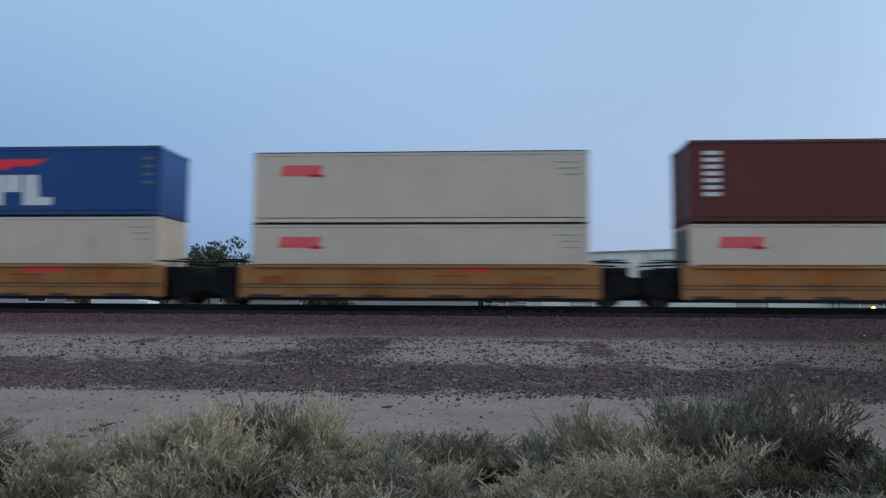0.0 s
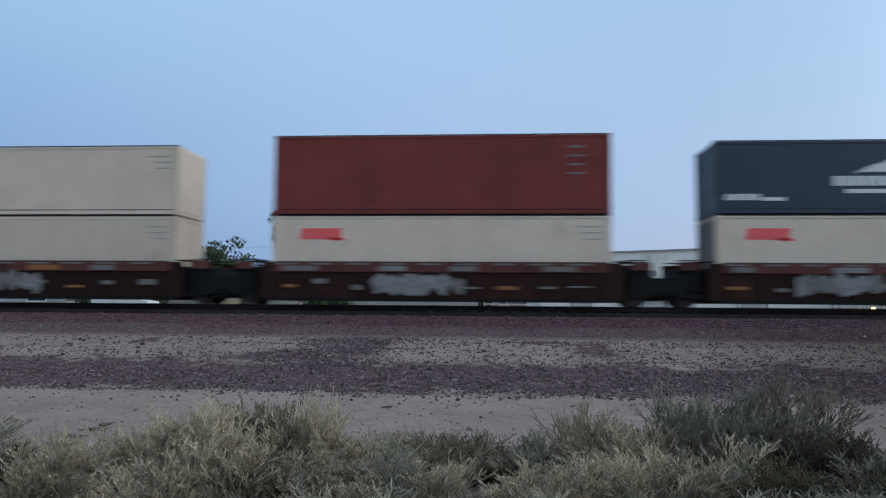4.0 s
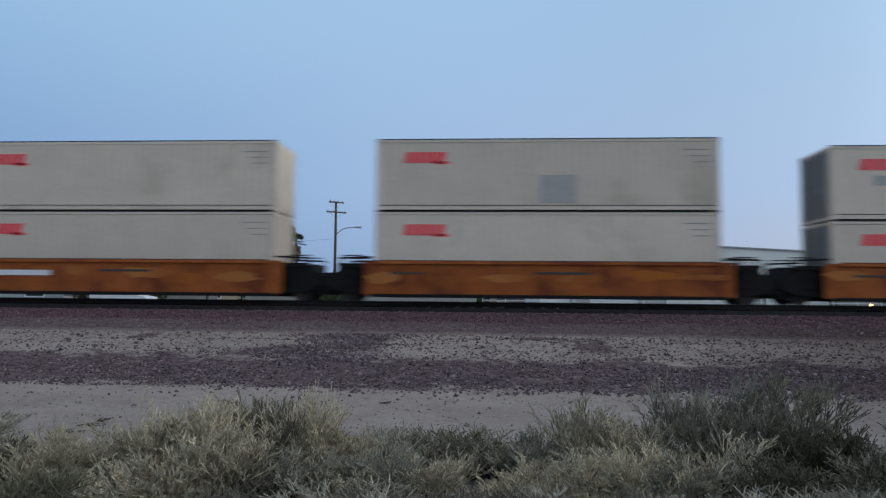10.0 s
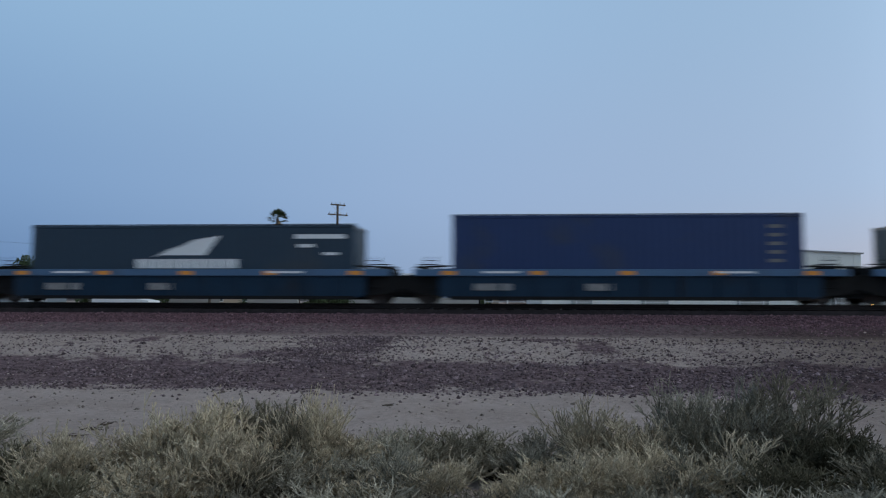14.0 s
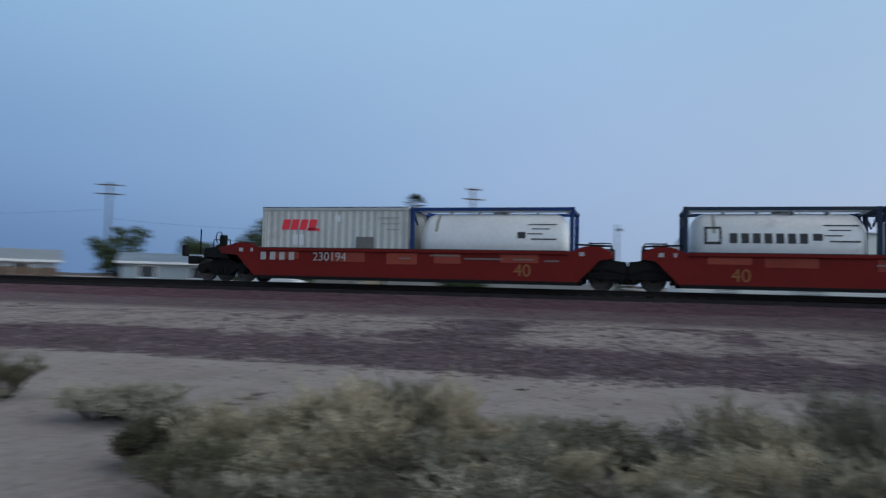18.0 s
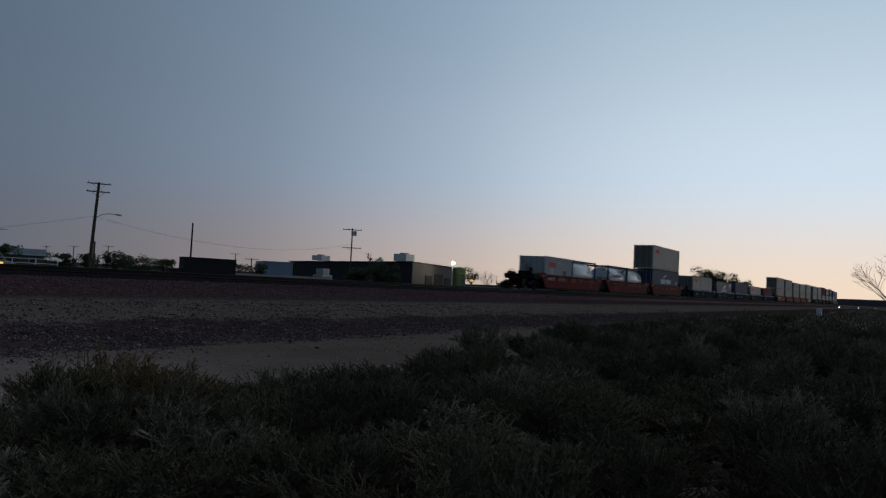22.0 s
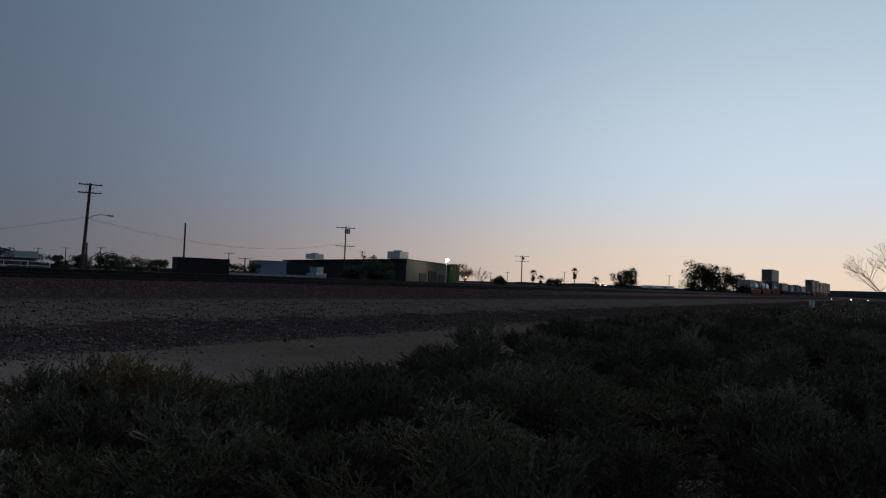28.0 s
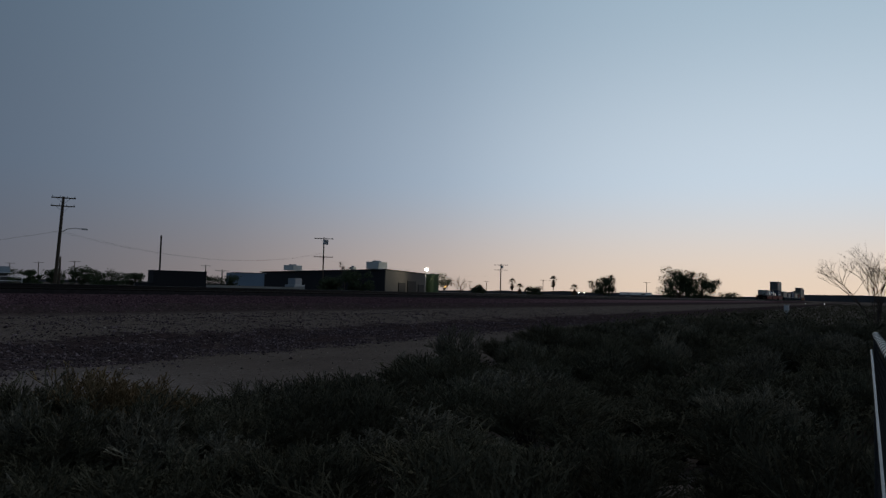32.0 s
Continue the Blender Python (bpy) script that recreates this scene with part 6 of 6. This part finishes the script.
    house(27.4, 70, 5.5, 6, 2.7, 3.4, M_STUCCO, M_ROOF, 26, "tan stucco house with a grey roof")
    house(20.2, 84, 13.5, 6, 2.9, 3.5, M_STUCCO, M_ROOF, 18, "long low tan house with grey roof", 4)
    house(1.4, 112, 6.5, 6, 2.3, 3.2, M_STUCCO, M_SHINGLE, 2, "small tan house with shingled roof")
    house(-27.6, 175, 8.0, 6, 3.4, 4.6, M_GREY_WALL, M_SHINGLE, -27, "distant grey house with low roof")
    house(-74.6, 260, 10.0, 6, 2.2, 3.0, M_GREY_WALL, M_ROOF, -74, "distant low house between trees")
    board_fence(53.0, 42.5, 50, 2.1, "weathered brown board fence")
    block_wall(-36, -24, 62, 1.95)
    block_wall(-21.5, -17, 62, 1.9)
    block_wall(-13, -1.5, 64, 1.95)
    block_wall(60, 92, 80, 1.75)
    van(55.0, 62, "white van parked by the fence", 4.4)
    van(27.6, 58, "white van parked on the far road", 4.2)
    van(-25.6, 82, "pale van parked at the warehouse corner", 4.4, M_BLOCK)
    lamp_bulb("yard_light", 58.35, 85, 5.25, 0.34, M_LAMP_WHITE, "bright white yard light on a post")
    lamp_bulb("yard_light", -58.45, 160, 6.45, 0.42, M_LAMP_WHITE, "bright white floodlight over the works yard")
    lamp_bulb("yard_light", -59.95, 156, 2.75, 0.25, M_LAMP_WARM, "small warm light by the works gate")
    lamp_bulb("ground_light", -26.42, 72, 1.56, 0.16, M_LAMP_WARM, "warm headlamp low beside the warehouse", post=False)
    for az, z in ((-70.35, 2.7), (-70.75, 2.6)):
        lamp_bulb("street_light", az, 300, z, 0.2, M_LAMP_WHITE, "distant white street light")
    for az, z in ((-86.25, 0.9), (-87.4, 0.9), (-88.4, 0.9)):
        lamp_bulb("headlight", az, 260, z, 0.1, M_LAMP_WHITE, "distant vehicle headlight on the crossing road", post=False)
    crossing_signal()
    glow = bpy.data.lights.new("yard_glow", "POINT")
    glow.energy, glow.color, glow.shadow_soft_size = 2400, (1.0, 0.9, 0.65), 0.5
    new("yard_glow", glow).location = (*polar(-58.45, 158.5), 6.3)


town()


# ---- the near side ----
def cabinet_post():
    c = thing("marker_cabinet", "white pedestal cabinet on a short post", "cabinet")
    part("box", boxes((74.4, 74.9, 6.3, 6.7, 0.55, 1.22), bevel=0.02), M_TRIM, c)
    part("post", boxes((74.55, 74.75, 6.42, 6.58, 0.0, 0.55)), M_GALV, c)
    part("cap", boxes((74.36, 74.94, 6.26, 6.74, 1.22, 1.26)), M_TRIM, c)


M_OLD_WIRE = material("weathered_fence_wire", (0.05, 0.05, 0.05), 0.8, scale=5, fine=60)


def wire_fence():
    """The end of a chain-link fence beside the eye."""
    f = thing("chain_link_fence", "galvanised chain-link fence with a pipe top rail", "fence")
    a, b = Vector((0.75, -0.085, 0)), Vector((4.1, -0.034, 0))
    top = 1.57
    for p, r in ((a, 0.025), (b, 0.012)):
        part("post", tube(bmesh.new(), (p.x, p.y, 0), (p.x, p.y, top - 0.03), r, n=10), M_OLD_WIRE, f)
    part("top_rail", tube(bmesh.new(), a + Vector((0, 0, top - 0.03)), b + Vector((0, 0, top - 0.03)), 0.017, n=12), M_GALV, f)
    part("brace_wire", tube(bmesh.new(), a + Vector((0, 0.02, 0.72)), b + Vector((0, 0.02, top - 0.1)), 0.005, n=6), M_GALV, f, "pale slanting brace wire")
    bm = bmesh.new()
    n = 26
    for i in range(n):
        p = a.lerp(b, i / n) + Vector((0, 0, top - 0.03))
        tube(bm, p + Vector((-0.012, 0, 0)), p + Vector((0.012, 0, 0)), 0.0195, n=12)
    part("tie_wire", bm, M_OLD_WIRE, f, "dark wraps round the rail")
    bm = bmesh.new()
    L = (b - a).length
    step = 0.075
    for i in range(-20, int(L / step) + 1):
        for s in (1, -1):
            s0, s1 = i * step, i * step + 1.45
            z0, z1 = (0.03, 1.48) if s > 0 else (1.48, 0.03)
            if s0 < 0:
                z0 += (z1 - z0) * (-s0) / 1.45
                s0 = 0
            if s1 > L:
                z1 = z0 + (z1 - z0) * (L - s0) / (s1 - s0)
                s1 = L
            if s1 - s0 > 0.02:
                tube(bm, a.lerp(b, s0 / L) + Vector((0, 0, z0)), a.lerp(b, s1 / L) + Vector((0, 0, z1)), 0.0016, n=3)
    part("mesh", bm, M_OLD_WIRE, f)


cabinet_post()
wire_fence()
# ---- desert scrub ----
M_STEM = material("grey_shrub_stems", (0.06, 0.048, 0.038), 0.95, scale=8, fine=60, vary=0.3, bump=0)
M_STRAW = material("straw_pale_twigs", (0.46, 0.39, 0.275), 0.95, scale=6, fine=30, vary=0.7, bump=0, spread=0.2)
M_SAGE = material("grey_green_sage_twigs", (0.33, 0.30, 0.23), 0.95, scale=6, fine=30, vary=0.7, bump=0, spread=0.2)
M_AMBER = material("amber_dry_shrub", (0.25, 0.178, 0.10), 0.95, scale=3, fine=20, vary=0.35, bump=0, spread=0.2)
M_DUSTY = material("dusty_grey_green_twigs", (0.222, 0.196, 0.142), 0.95, scale=6, fine=30, vary=0.7, bump=0, spread=0.25)
M_OLIVE = material("olive_shrub_twigs", (0.138, 0.124, 0.082), 0.95, scale=6, fine=30, vary=0.6, bump=0, spread=0.25)


def shrub_mesh(seed, stems=22, leaves=4, dense=False):
    """Two meshes: forking woody stems that fan out from the root, and the fine pale twigs that end them. About 1 m wide, 0.8 m high."""
    rnd = random.Random(seed)
    sv, sf, tv, tf = [], [], [], []

    def rod(v, f, p, q, r0, r1):
        d = (q - p).normalized()
        u = d.orthogonal().normalized()
        w = d.cross(u)
        k = len(v)
        for c, r in ((p, r0), (q, r1)):
            for a in (0.0, 2.094, 4.189):
                v.append(tuple(c + (math.cos(a) * u + math.sin(a) * w) * r))
        for i in range(3):
            j = (i + 1) % 3
            f.append((k + i, k + j, k + 3 + j, k + 3 + i))

    def blade(p, d, length, width):
        u = d.orthogonal().normalized()
        u = (u * rnd.uniform(-1, 1) + d.cross(u) * rnd.uniform(-1, 1)).normalized()
        k = len(tv)
        m = p + d * length * 0.6
        tv.extend((tuple(p), tuple(m + u * width), tuple(p + d * length), tuple(m - u * width)))
        tf.append((k, k + 1, k + 2, k + 3))

    def grow(p, d, length, r, depth):
        q = p + d * length
        fine = depth >= 2
        rod(tv if fine else sv, tf if fine else sf, p, q, r, r * 0.85)
        if depth >= (2 if dense else 3):
            for _ in range(leaves):
                s = p.lerp(q, rnd.uniform(0.1, 1.05))
                blade(s, (d + Vector((rnd.gauss(0, 0.5), rnd.gauss(0, 0.5), rnd.gauss(0.15, 0.4)))).normalized(), rnd.uniform(0.016, 0.036), rnd.uniform(0.0035, 0.0065))
        if depth == 4:
            return
        for _ in range(rnd.choice((2, 3, 3)) if depth else 3):
            spread_by = 0.33 if depth < 1 else 0.46
            nd = (d + Vector((rnd.gauss(0, spread_by), rnd.gauss(0, spread_by), rnd.uniform(-0.02, 0.36)))).normalized()
            grow(q if rnd.random() < 0.6 else p.lerp(q, rnd.uniform(0.55, 1)), nd, length * rnd.uniform(0.6, 0.9), max(0.0042, r * 0.7), depth + 1)

    if dense:
        # a close round cushion with a few bulges
        bulge = [(rnd.uniform(0, 6.28), rnd.uniform(0.3, 1.3), rnd.uniform(1.0, 1.35)) for _ in range(6)]
        for _ in range(stems):
            a, lean = rnd.uniform(0, 6.28), 1.75 * rnd.random() ** 0.7
            d = Vector((math.cos(a) * lean, math.sin(a) * lean, 0.9)).normalized()
            k = max(s * max(0.0, 1 - abs(lean - e) - 0.7 * (1 - math.cos(a - b))) for b, e, s in bulge)
            grow(Vector((math.cos(a) * 0.07, math.sin(a) * 0.07, 0)), d, (0.15 + 0.07 * k) * rnd.uniform(0.85, 1.1), 0.009, 0)
        return sv, sf, tv, tf
    # several bushy lobes with gaps between them
    lobes = [(2 * math.pi * (i + rnd.uniform(-0.3, 0.3)) / 5, rnd.uniform(0.35, 0.95), rnd.uniform(0.78, 1.18)) for i in range(5)] + [(0.0, 0.1, rnd.uniform(0.95, 1.2))]
    for i in range(stems):
        a, lean, tall = lobes[i % 6]
        a, lean = a + rnd.gauss(0, 0.26), max(0.0, lean + rnd.gauss(0, 0.14))
        d = Vector((math.cos(a) * lean, math.sin(a) * lean, 1.0)).normalized()
        grow(Vector((math.cos(a) * 0.05, math.sin(a) * 0.05, 0)), d, tall * rnd.uniform(0.2, 0.28), 0.0105, 0)
    return sv, sf, tv, tf


SHRUBS = [shrub_mesh(100 + i, *q) for i, q in enumerate(((20, 3), (22, 2), (18, 3), (20, 3), (22, 2), (20, 3), (24, 2), (18, 4), (44, 5, True), (48, 4, True), (42, 5, True), (46, 4, True)))]
SHRUB_MESH = {}


def shrub(x, y, width, height, kind, variant, label, turn=0.0):
    mat = {"straw": M_STRAW, "sage": M_SAGE, "olive": M_OLIVE, "dusty": M_DUSTY, "amber": M_AMBER}[kind]
    b = thing("desert_shrub", label, "shrub", "desert shrubs of the near verge")
    b.matrix_basis = pose(x, y, ground_z(x, y) - 0.02, 0, 0, turn)
    sv, sf, tv, tf = SHRUBS[variant]
    for name, v, f, m in (("wood", sv, sf, M_STEM), ("foliage", tv, tf, mat)):
        k = (name, variant, kind)
        if k not in SHRUB_MESH:
            SHRUB_MESH[k] = mesh_of(name, v, f, m)
        o = new(name, SHRUB_MESH[k])
        o.parent = b
        o.matrix_basis = Matrix.Diagonal((width, width, height / 0.80, 1))
    return b


LABELS = {"dusty": "dusty grey-green desert shrub with fine twigs", "amber": "dry amber-brown desert shrub among greener scrub", "straw": "dry straw-coloured desert shrub with bristling twigs", "sage": "grey-green sagebrush with fine pale twigs", "olive": "dark olive desert shrub with dense twigs"}
# the clumps along the edge of the dirt road: angle, distance, width, height, kind
for i, (az, d, w, h, k) in enumerate((
        (34.4, 6.9, 1.0, 0.54, "olive"), (32.2, 6.6, 0.9, 0.56, "straw"), (29.6, 6.9, 0.8, 0.36, "sage"), (26.6, 6.9, 1.0, 0.54, "straw"), (24.2, 6.7, 0.9, 0.50, "straw"), (22.4, 7.0, 1.1, 0.80, "straw"),
        (20.2, 6.8, 1.0, 0.78, "straw"), (17.2, 7.2, 0.9, 0.60, "dusty"), (15.6, 7.0, 0.8, 0.66, "dusty"), (14.2, 6.8, 0.7, 0.70, "straw"), (11.6, 6.7, 0.9, 0.50, "straw"), (9.0, 6.6, 0.8, 0.44, "sage"),
        (6.6, 6.9, 0.9, 0.42, "dusty"), (4.2, 7.1, 0.9, 0.40, "dusty"), (1.6, 7.2, 1.0, 0.40, "dusty"), (-1.0, 7.0, 0.9, 0.40, "dusty"), (-3.6, 6.8, 0.9, 0.44, "sage"), (-6.8, 7.0, 0.8, 0.66, "straw"),
        (-8.6, 6.7, 0.9, 0.56, "straw"), (-10.8, 6.8, 0.9, 0.54, "straw"), (-13.0, 7.1, 0.9, 0.70, "dusty"), (-14.8, 7.3, 0.9, 0.76, "sage"), (-17.2, 7.1, 0.9, 0.68, "dusty"), (-19.0, 7.5, 0.9, 0.74, "sage"),
        (-21.4, 7.6, 1.1, 0.84, "dusty"), (-23.4, 7.2, 0.9, 0.66, "olive"), (-25.6, 7.0, 1.0, 0.42, "dusty"), (-27.4, 6.7, 1.0, 0.44, "dusty"),
        (33.2, 5.8, 0.9, 0.46, "olive"), (29.8, 5.9, 1.0, 0.40, "sage"), (26.6, 5.9, 1.0, 0.46, "straw"), (23.6, 5.9, 0.9, 0.52, "straw"), (20.6, 5.9, 0.9, 0.58, "straw"),
        (17.4, 5.9, 0.9, 0.44, "dusty"), (14.6, 5.9, 0.9, 0.44, "sage"), (11.2, 5.9, 0.9, 0.46, "straw"), (8.0, 5.9, 0.9, 0.42, "sage"), (5.2, 5.8, 0.7, 0.40, "straw"), (-2.4, 5.9, 0.8, 0.36, "straw"),
        (-5.4, 5.9, 0.9, 0.46, "straw"), (-8.4, 5.9, 0.9, 0.50, "straw"), (-11.6, 5.9, 0.9, 0.48, "straw"), (-14.6, 5.9, 0.9, 0.52, "sage"), (-17.6, 6.0, 0.9, 0.54, "straw"), (-20.8, 6.0, 1.0, 0.50, "olive"),
        (-24.0, 5.9, 1.0, 0.44, "sage"), (-27.2, 5.7, 1.0, 0.44, "sage"),
        (31.0, 5.0, 0.8, 0.34, "dusty"), (26.0, 5.1, 0.9, 0.34, "sage"), (21.4, 5.0, 0.9, 0.36, "dusty"), (16.6, 5.1, 0.9, 0.34, "dusty"), (12.0, 5.0, 0.9, 0.36, "sage"), (7.4, 5.1, 0.9, 0.34, "dusty"),
        (-0.4, 5.1, 0.8, 0.32, "dusty"), (-5.0, 5.0, 0.9, 0.36, "sage"), (-9.6, 5.1, 0.9, 0.36, "dusty"), (-14.4, 5.0, 0.9, 0.38, "dusty"), (-19.2, 5.1, 1.0, 0.40, "sage"), (-24.2, 5.0, 1.0, 0.42, "sage"),
        (45.4, 11.5, 1.0, 0.55, "olive"), (47.3, 11.2, 0.9, 0.24, "sage"), (39.6, 9.5, 1.1, 0.36, "sage"), (37.4, 9.4, 1.2, 0.44, "sage"), (35.6, 9.0, 0.9, 0.26, "sage"))):
    shrub(*polar(az, d), w, h * 1.1, k, i % 8 if i % 5 else 8 + i % 4, LABELS[k], turn=37 * i)

for x, y, w, h in ((58.0, 8.2, 1.8, 0.8), (61.0, 7.9, 2.0, 0.8), (54.5, 9.0, 1.5, 0.5)):
    shrub(x, y, w, h, "olive", 9, LABELS["olive"], turn=x * 9)

# where the verge runs on towards the fence
for i, (az, d, w, h, k) in enumerate((
        (-29.0, 6.9, 1.0, 0.78, "dusty"), (-31.6, 7.9, 1.1, 0.86, "olive"), (-34.6, 8.2, 1.2, 0.92, "amber"), (-37.4, 8.0, 1.1, 0.86, "amber"), (-40.4, 7.4, 1.1, 0.72, "olive"), (-43.4, 8.0, 1.1, 0.66, "olive"), (-46.6, 8.4, 1.1, 0.74, "dusty"),
        (-50.0, 8.8, 1.2, 0.82, "olive"), (-30.6, 6.0, 1.1, 0.74, "olive"), (-33.6, 6.8, 1.1, 0.80, "olive"), (-36.4, 6.6, 1.1, 0.76, "dusty"), (-41.0, 6.2, 1.0, 0.68, "dusty"), (-44.6, 6.8, 1.1, 0.74, "olive"), (-33.0, 5.1, 1.0, 0.62, "olive"),
        (-38.6, 5.2, 1.1, 0.62, "olive"), (-43.6, 5.2, 1.0, 0.66, "olive"), (-50.0, 6.8, 1.1, 0.8, "olive"), (-49.0, 5.4, 1.0, 0.7, "olive"), (-47.6, 7.4, 1.0, 0.7, "olive"), (-39.4, 8.8, 1.0, 0.6, "olive"), (-32.6, 9.0, 1.0, 0.5, "sage"))):
    shrub(*polar(az, d), w, h, k, 8 + i % 4, LABELS[k], turn=53 * i)

rnd_b = random.Random(77)
placed = []
tries = 0
while len(placed) < 235 and tries < 20000:
    tries += 1
    u = rnd_b.random()
    x = 0.8 + 40.0 * u ** 1.35
    y = rnd_b.uniform(-3.0, min(9.8, 5.7 + max(0.0, x - 6.0) * 0.2))
    d = math.hypot(x, y)
    az = math.degrees(math.atan2(-x, y))
    if d < 3.9 or (az > -52 and d < 9) or (x < 3.4 and y < 0.3) or y < -0.05 * x - 0.3:
        continue
    gap = 0.78 + 0.014 * d
    if any((x - a) ** 2 + (y - b) ** 2 < gap * gap for a, b in placed):
        continue
    placed.append((x, y))
    # mostly the dark kind here: the dimness of backlit scrub is put into its colour
    k = rnd_b.choice(("olive", "olive", "olive", "dusty", "olive")) if d > 6 else "olive"
    if az > -56:
        k = "dusty" if rnd_b.random() < 0.15 and d > 7 else "olive"
    s = rnd_b.uniform(0.75, 1.3)
    shrub(x, y, s * 1.25, rnd_b.uniform(0.5, 0.92), k, rnd_b.choice((0, 3, 8, 9, 10, 11, 8, 9, 10, 11)), LABELS[k], turn=rnd_b.uniform(0, 360))


def far_scrub():
    """What nobody could count: the scrub farther down the verge."""
    rnd = random.Random(9)
    v, f = [], []
    for _ in range(1500):
        x = 38 + 290 * rnd.random() ** 2
        y = rnd.uniform(-60, 11.5)
        if abs(y) > x * 0.8:
            continue
        z = ground_z(x, y)
        w, h = rnd.uniform(0.7, 1.3), rnd.uniform(0.5, 1.0)
        lv, lf = leaf_cloud(rnd, [((x, y, z + h * 0.45), (w, w, h * 0.55))], 60, 0.10)
        k = len(v)
        v += lv
        f += [tuple(i + k for i in q) for q in lf]
    tagged(new("far_scrub", mesh_of("far_scrub", v, f, M_OLIVE)), "dark desert scrub spreading to the horizon", "scrub", kind="stuff")


far_scrub()


# ---- stones, ties ----
def stones(name, count, where, sizes, mat, label, seed):
    rnd = random.Random(seed)
    v, f = [], []
    for _ in range(count):
        x, y, z = where(rnd)
        s = rnd.uniform(*sizes) * (2.0 if rnd.random() < 0.06 else 1.0)
        k = len(v)
        a = rnd.uniform(0, 6.28)
        for px, py, pz in ((1, 0, 0), (-0.9, 0.2, 0), (0, 1, 0.1), (0.1, -0.9, -0.1), (0.1, 0.1, 0.8), (0, 0, -0.6)):
            qx, qy = px * math.cos(a) - py * math.sin(a), px * math.sin(a) + py * math.cos(a)
            v.append((x + qx * s * rnd.uniform(0.7, 1.3), y + qy * s * rnd.uniform(0.7, 1.3), z + pz * s * rnd.uniform(0.6, 1.1)))
        for t in ((0, 2, 4), (2, 1, 4), (1, 3, 4), (3, 0, 4), (2, 0, 5), (1, 2, 5), (3, 1, 5), (0, 3, 5)):
            f.append(tuple(k + i for i in t))
    tagged(new(name, mesh_of(name, v, f, mat)), label, "stones", kind="stuff")


def stone_material(name, c, low=0.3, high=1.9):
    m = bpy.data.materials.new(name)
    m.use_nodes = True
    n, l = m.node_tree.nodes, m.node_tree.links
    b = n["Principled BSDF"]
    b.inputs["Roughness"].default_value, b.inputs["Specular IOR Level"].default_value = 0.95, 0.0
    geo, ramp = n.new("ShaderNodeNewGeometry"), n.new("ShaderNodeValToRGB")
    e = ramp.color_ramp.elements
    e[0].color, e[1].color = (*[v * low for v in c], 1), (*[v * high for v in c], 1)
    e.new(0.7).color = (*c, 1)
    l.new(geo.outputs["Random Per Island"], ramp.inputs[0])
    l.new(ramp.outputs[0], b.inputs["Base Color"])
    return m


M_STONE = stone_material("purple_grey_crushed_stone", (0.168, 0.104, 0.116), 0.55, 1.5)
M_STONE_DARK = stone_material("dark_spilled_stone", (0.15, 0.115, 0.12), 0.4, 2.0)
M_STONE_PALE = stone_material("pale_pebbles", (0.27, 0.225, 0.19))


def on_bed(rnd):
    x = rnd.gauss(8, 26)
    t = rnd.random()
    o, z = -1.5 - 2.2 * t, 1.24 - 0.6 * max(0.0, (t - 0.12) / 0.88)
    return x, TRACK_Y + o, z + 0.01


def on_belt(rnd):
    x = rnd.gauss(8, 22)
    y = max(11.6, rnd.gauss(15.5, 1.15))
    if rnd.random() < 0.3:
        y = 23.0 - 5.4 * rnd.random() ** 0.8
    elif noise.noise((x * 0.4, y * 0.9, 5.0)) < -0.1:
        y = rnd.choice((rnd.uniform(13.4, 15.0), rnd.uniform(15.4, 17.4)))
    if rnd.random() < 0.1:
        x, y = -3.7 + rnd.gauss(0, 0.75) - 0.5 * (23 - y) * 0.2, rnd.uniform(17, 23)
    return x, y, ground_z(x, y) + 0.01


def on_road(rnd):
    x, y = rnd.gauss(4, 14), rnd.uniform(7, 24)
    return x, y, ground_z(x, y) + 0.004


stones("ballast_stones", 60000, on_bed, (0.02, 0.042), M_STONE, "crushed purple-grey stones on the ballast shoulder", 1)
stones("spilled_stones", 38000, on_belt, (0.014, 0.042), M_STONE_DARK, "dark stones spilled down the railway bank", 2)
stones("pebbles", 7000, on_road, (0.01, 0.028), M_STONE_PALE, "pale pebbles scattered on the dirt", 3)


def dry_sticks():
    rnd = random.Random(15)
    for az, d in ((30.0, 10.3), (28.6, 10.6), (31.2, 9.9), (8.7, 12.1)):
        x, y = polar(az, d)
        s = thing("dead_branch", "small dark dead branch lying on the dirt", "branch")
        for _ in range(7):
            a = rnd.uniform(-0.5, 0.5)
            l = rnd.uniform(0.08, 0.2)
            p = Vector((x + rnd.uniform(-0.1, 0.1), y + rnd.uniform(-0.06, 0.06), ground_z(x, y) + 0.015))
            part("twig", tube(bmesh.new(), p, p + Vector((math.cos(a) * l, math.sin(a) * l, rnd.uniform(0, 0.05))), 0.009, 0.004, n=4), M_BARK, s)


dry_sticks()

tie_mesh = shared("tie", lambda: boxes((-0.115, 0.115, -1.3, 1.3, RAIL_Z - 0.36, RAIL_Z - 0.187), bevel=0.01), M_TIE)
track = tagged(new("track_ties"), "row of dark creosoted wooden ties", "ties", kind="structure")
for i in range(-120, 160):
    o = new("tie", tie_mesh)
    o.parent = track
    o.matrix_basis = pose(0.53 * i, TRACK_Y, 0.0)


def motions():
    for ob, x0 in MOVING:
        walk(ob, [(t, along(x0, t)) for t in range(0, 33, 2)])


motions()
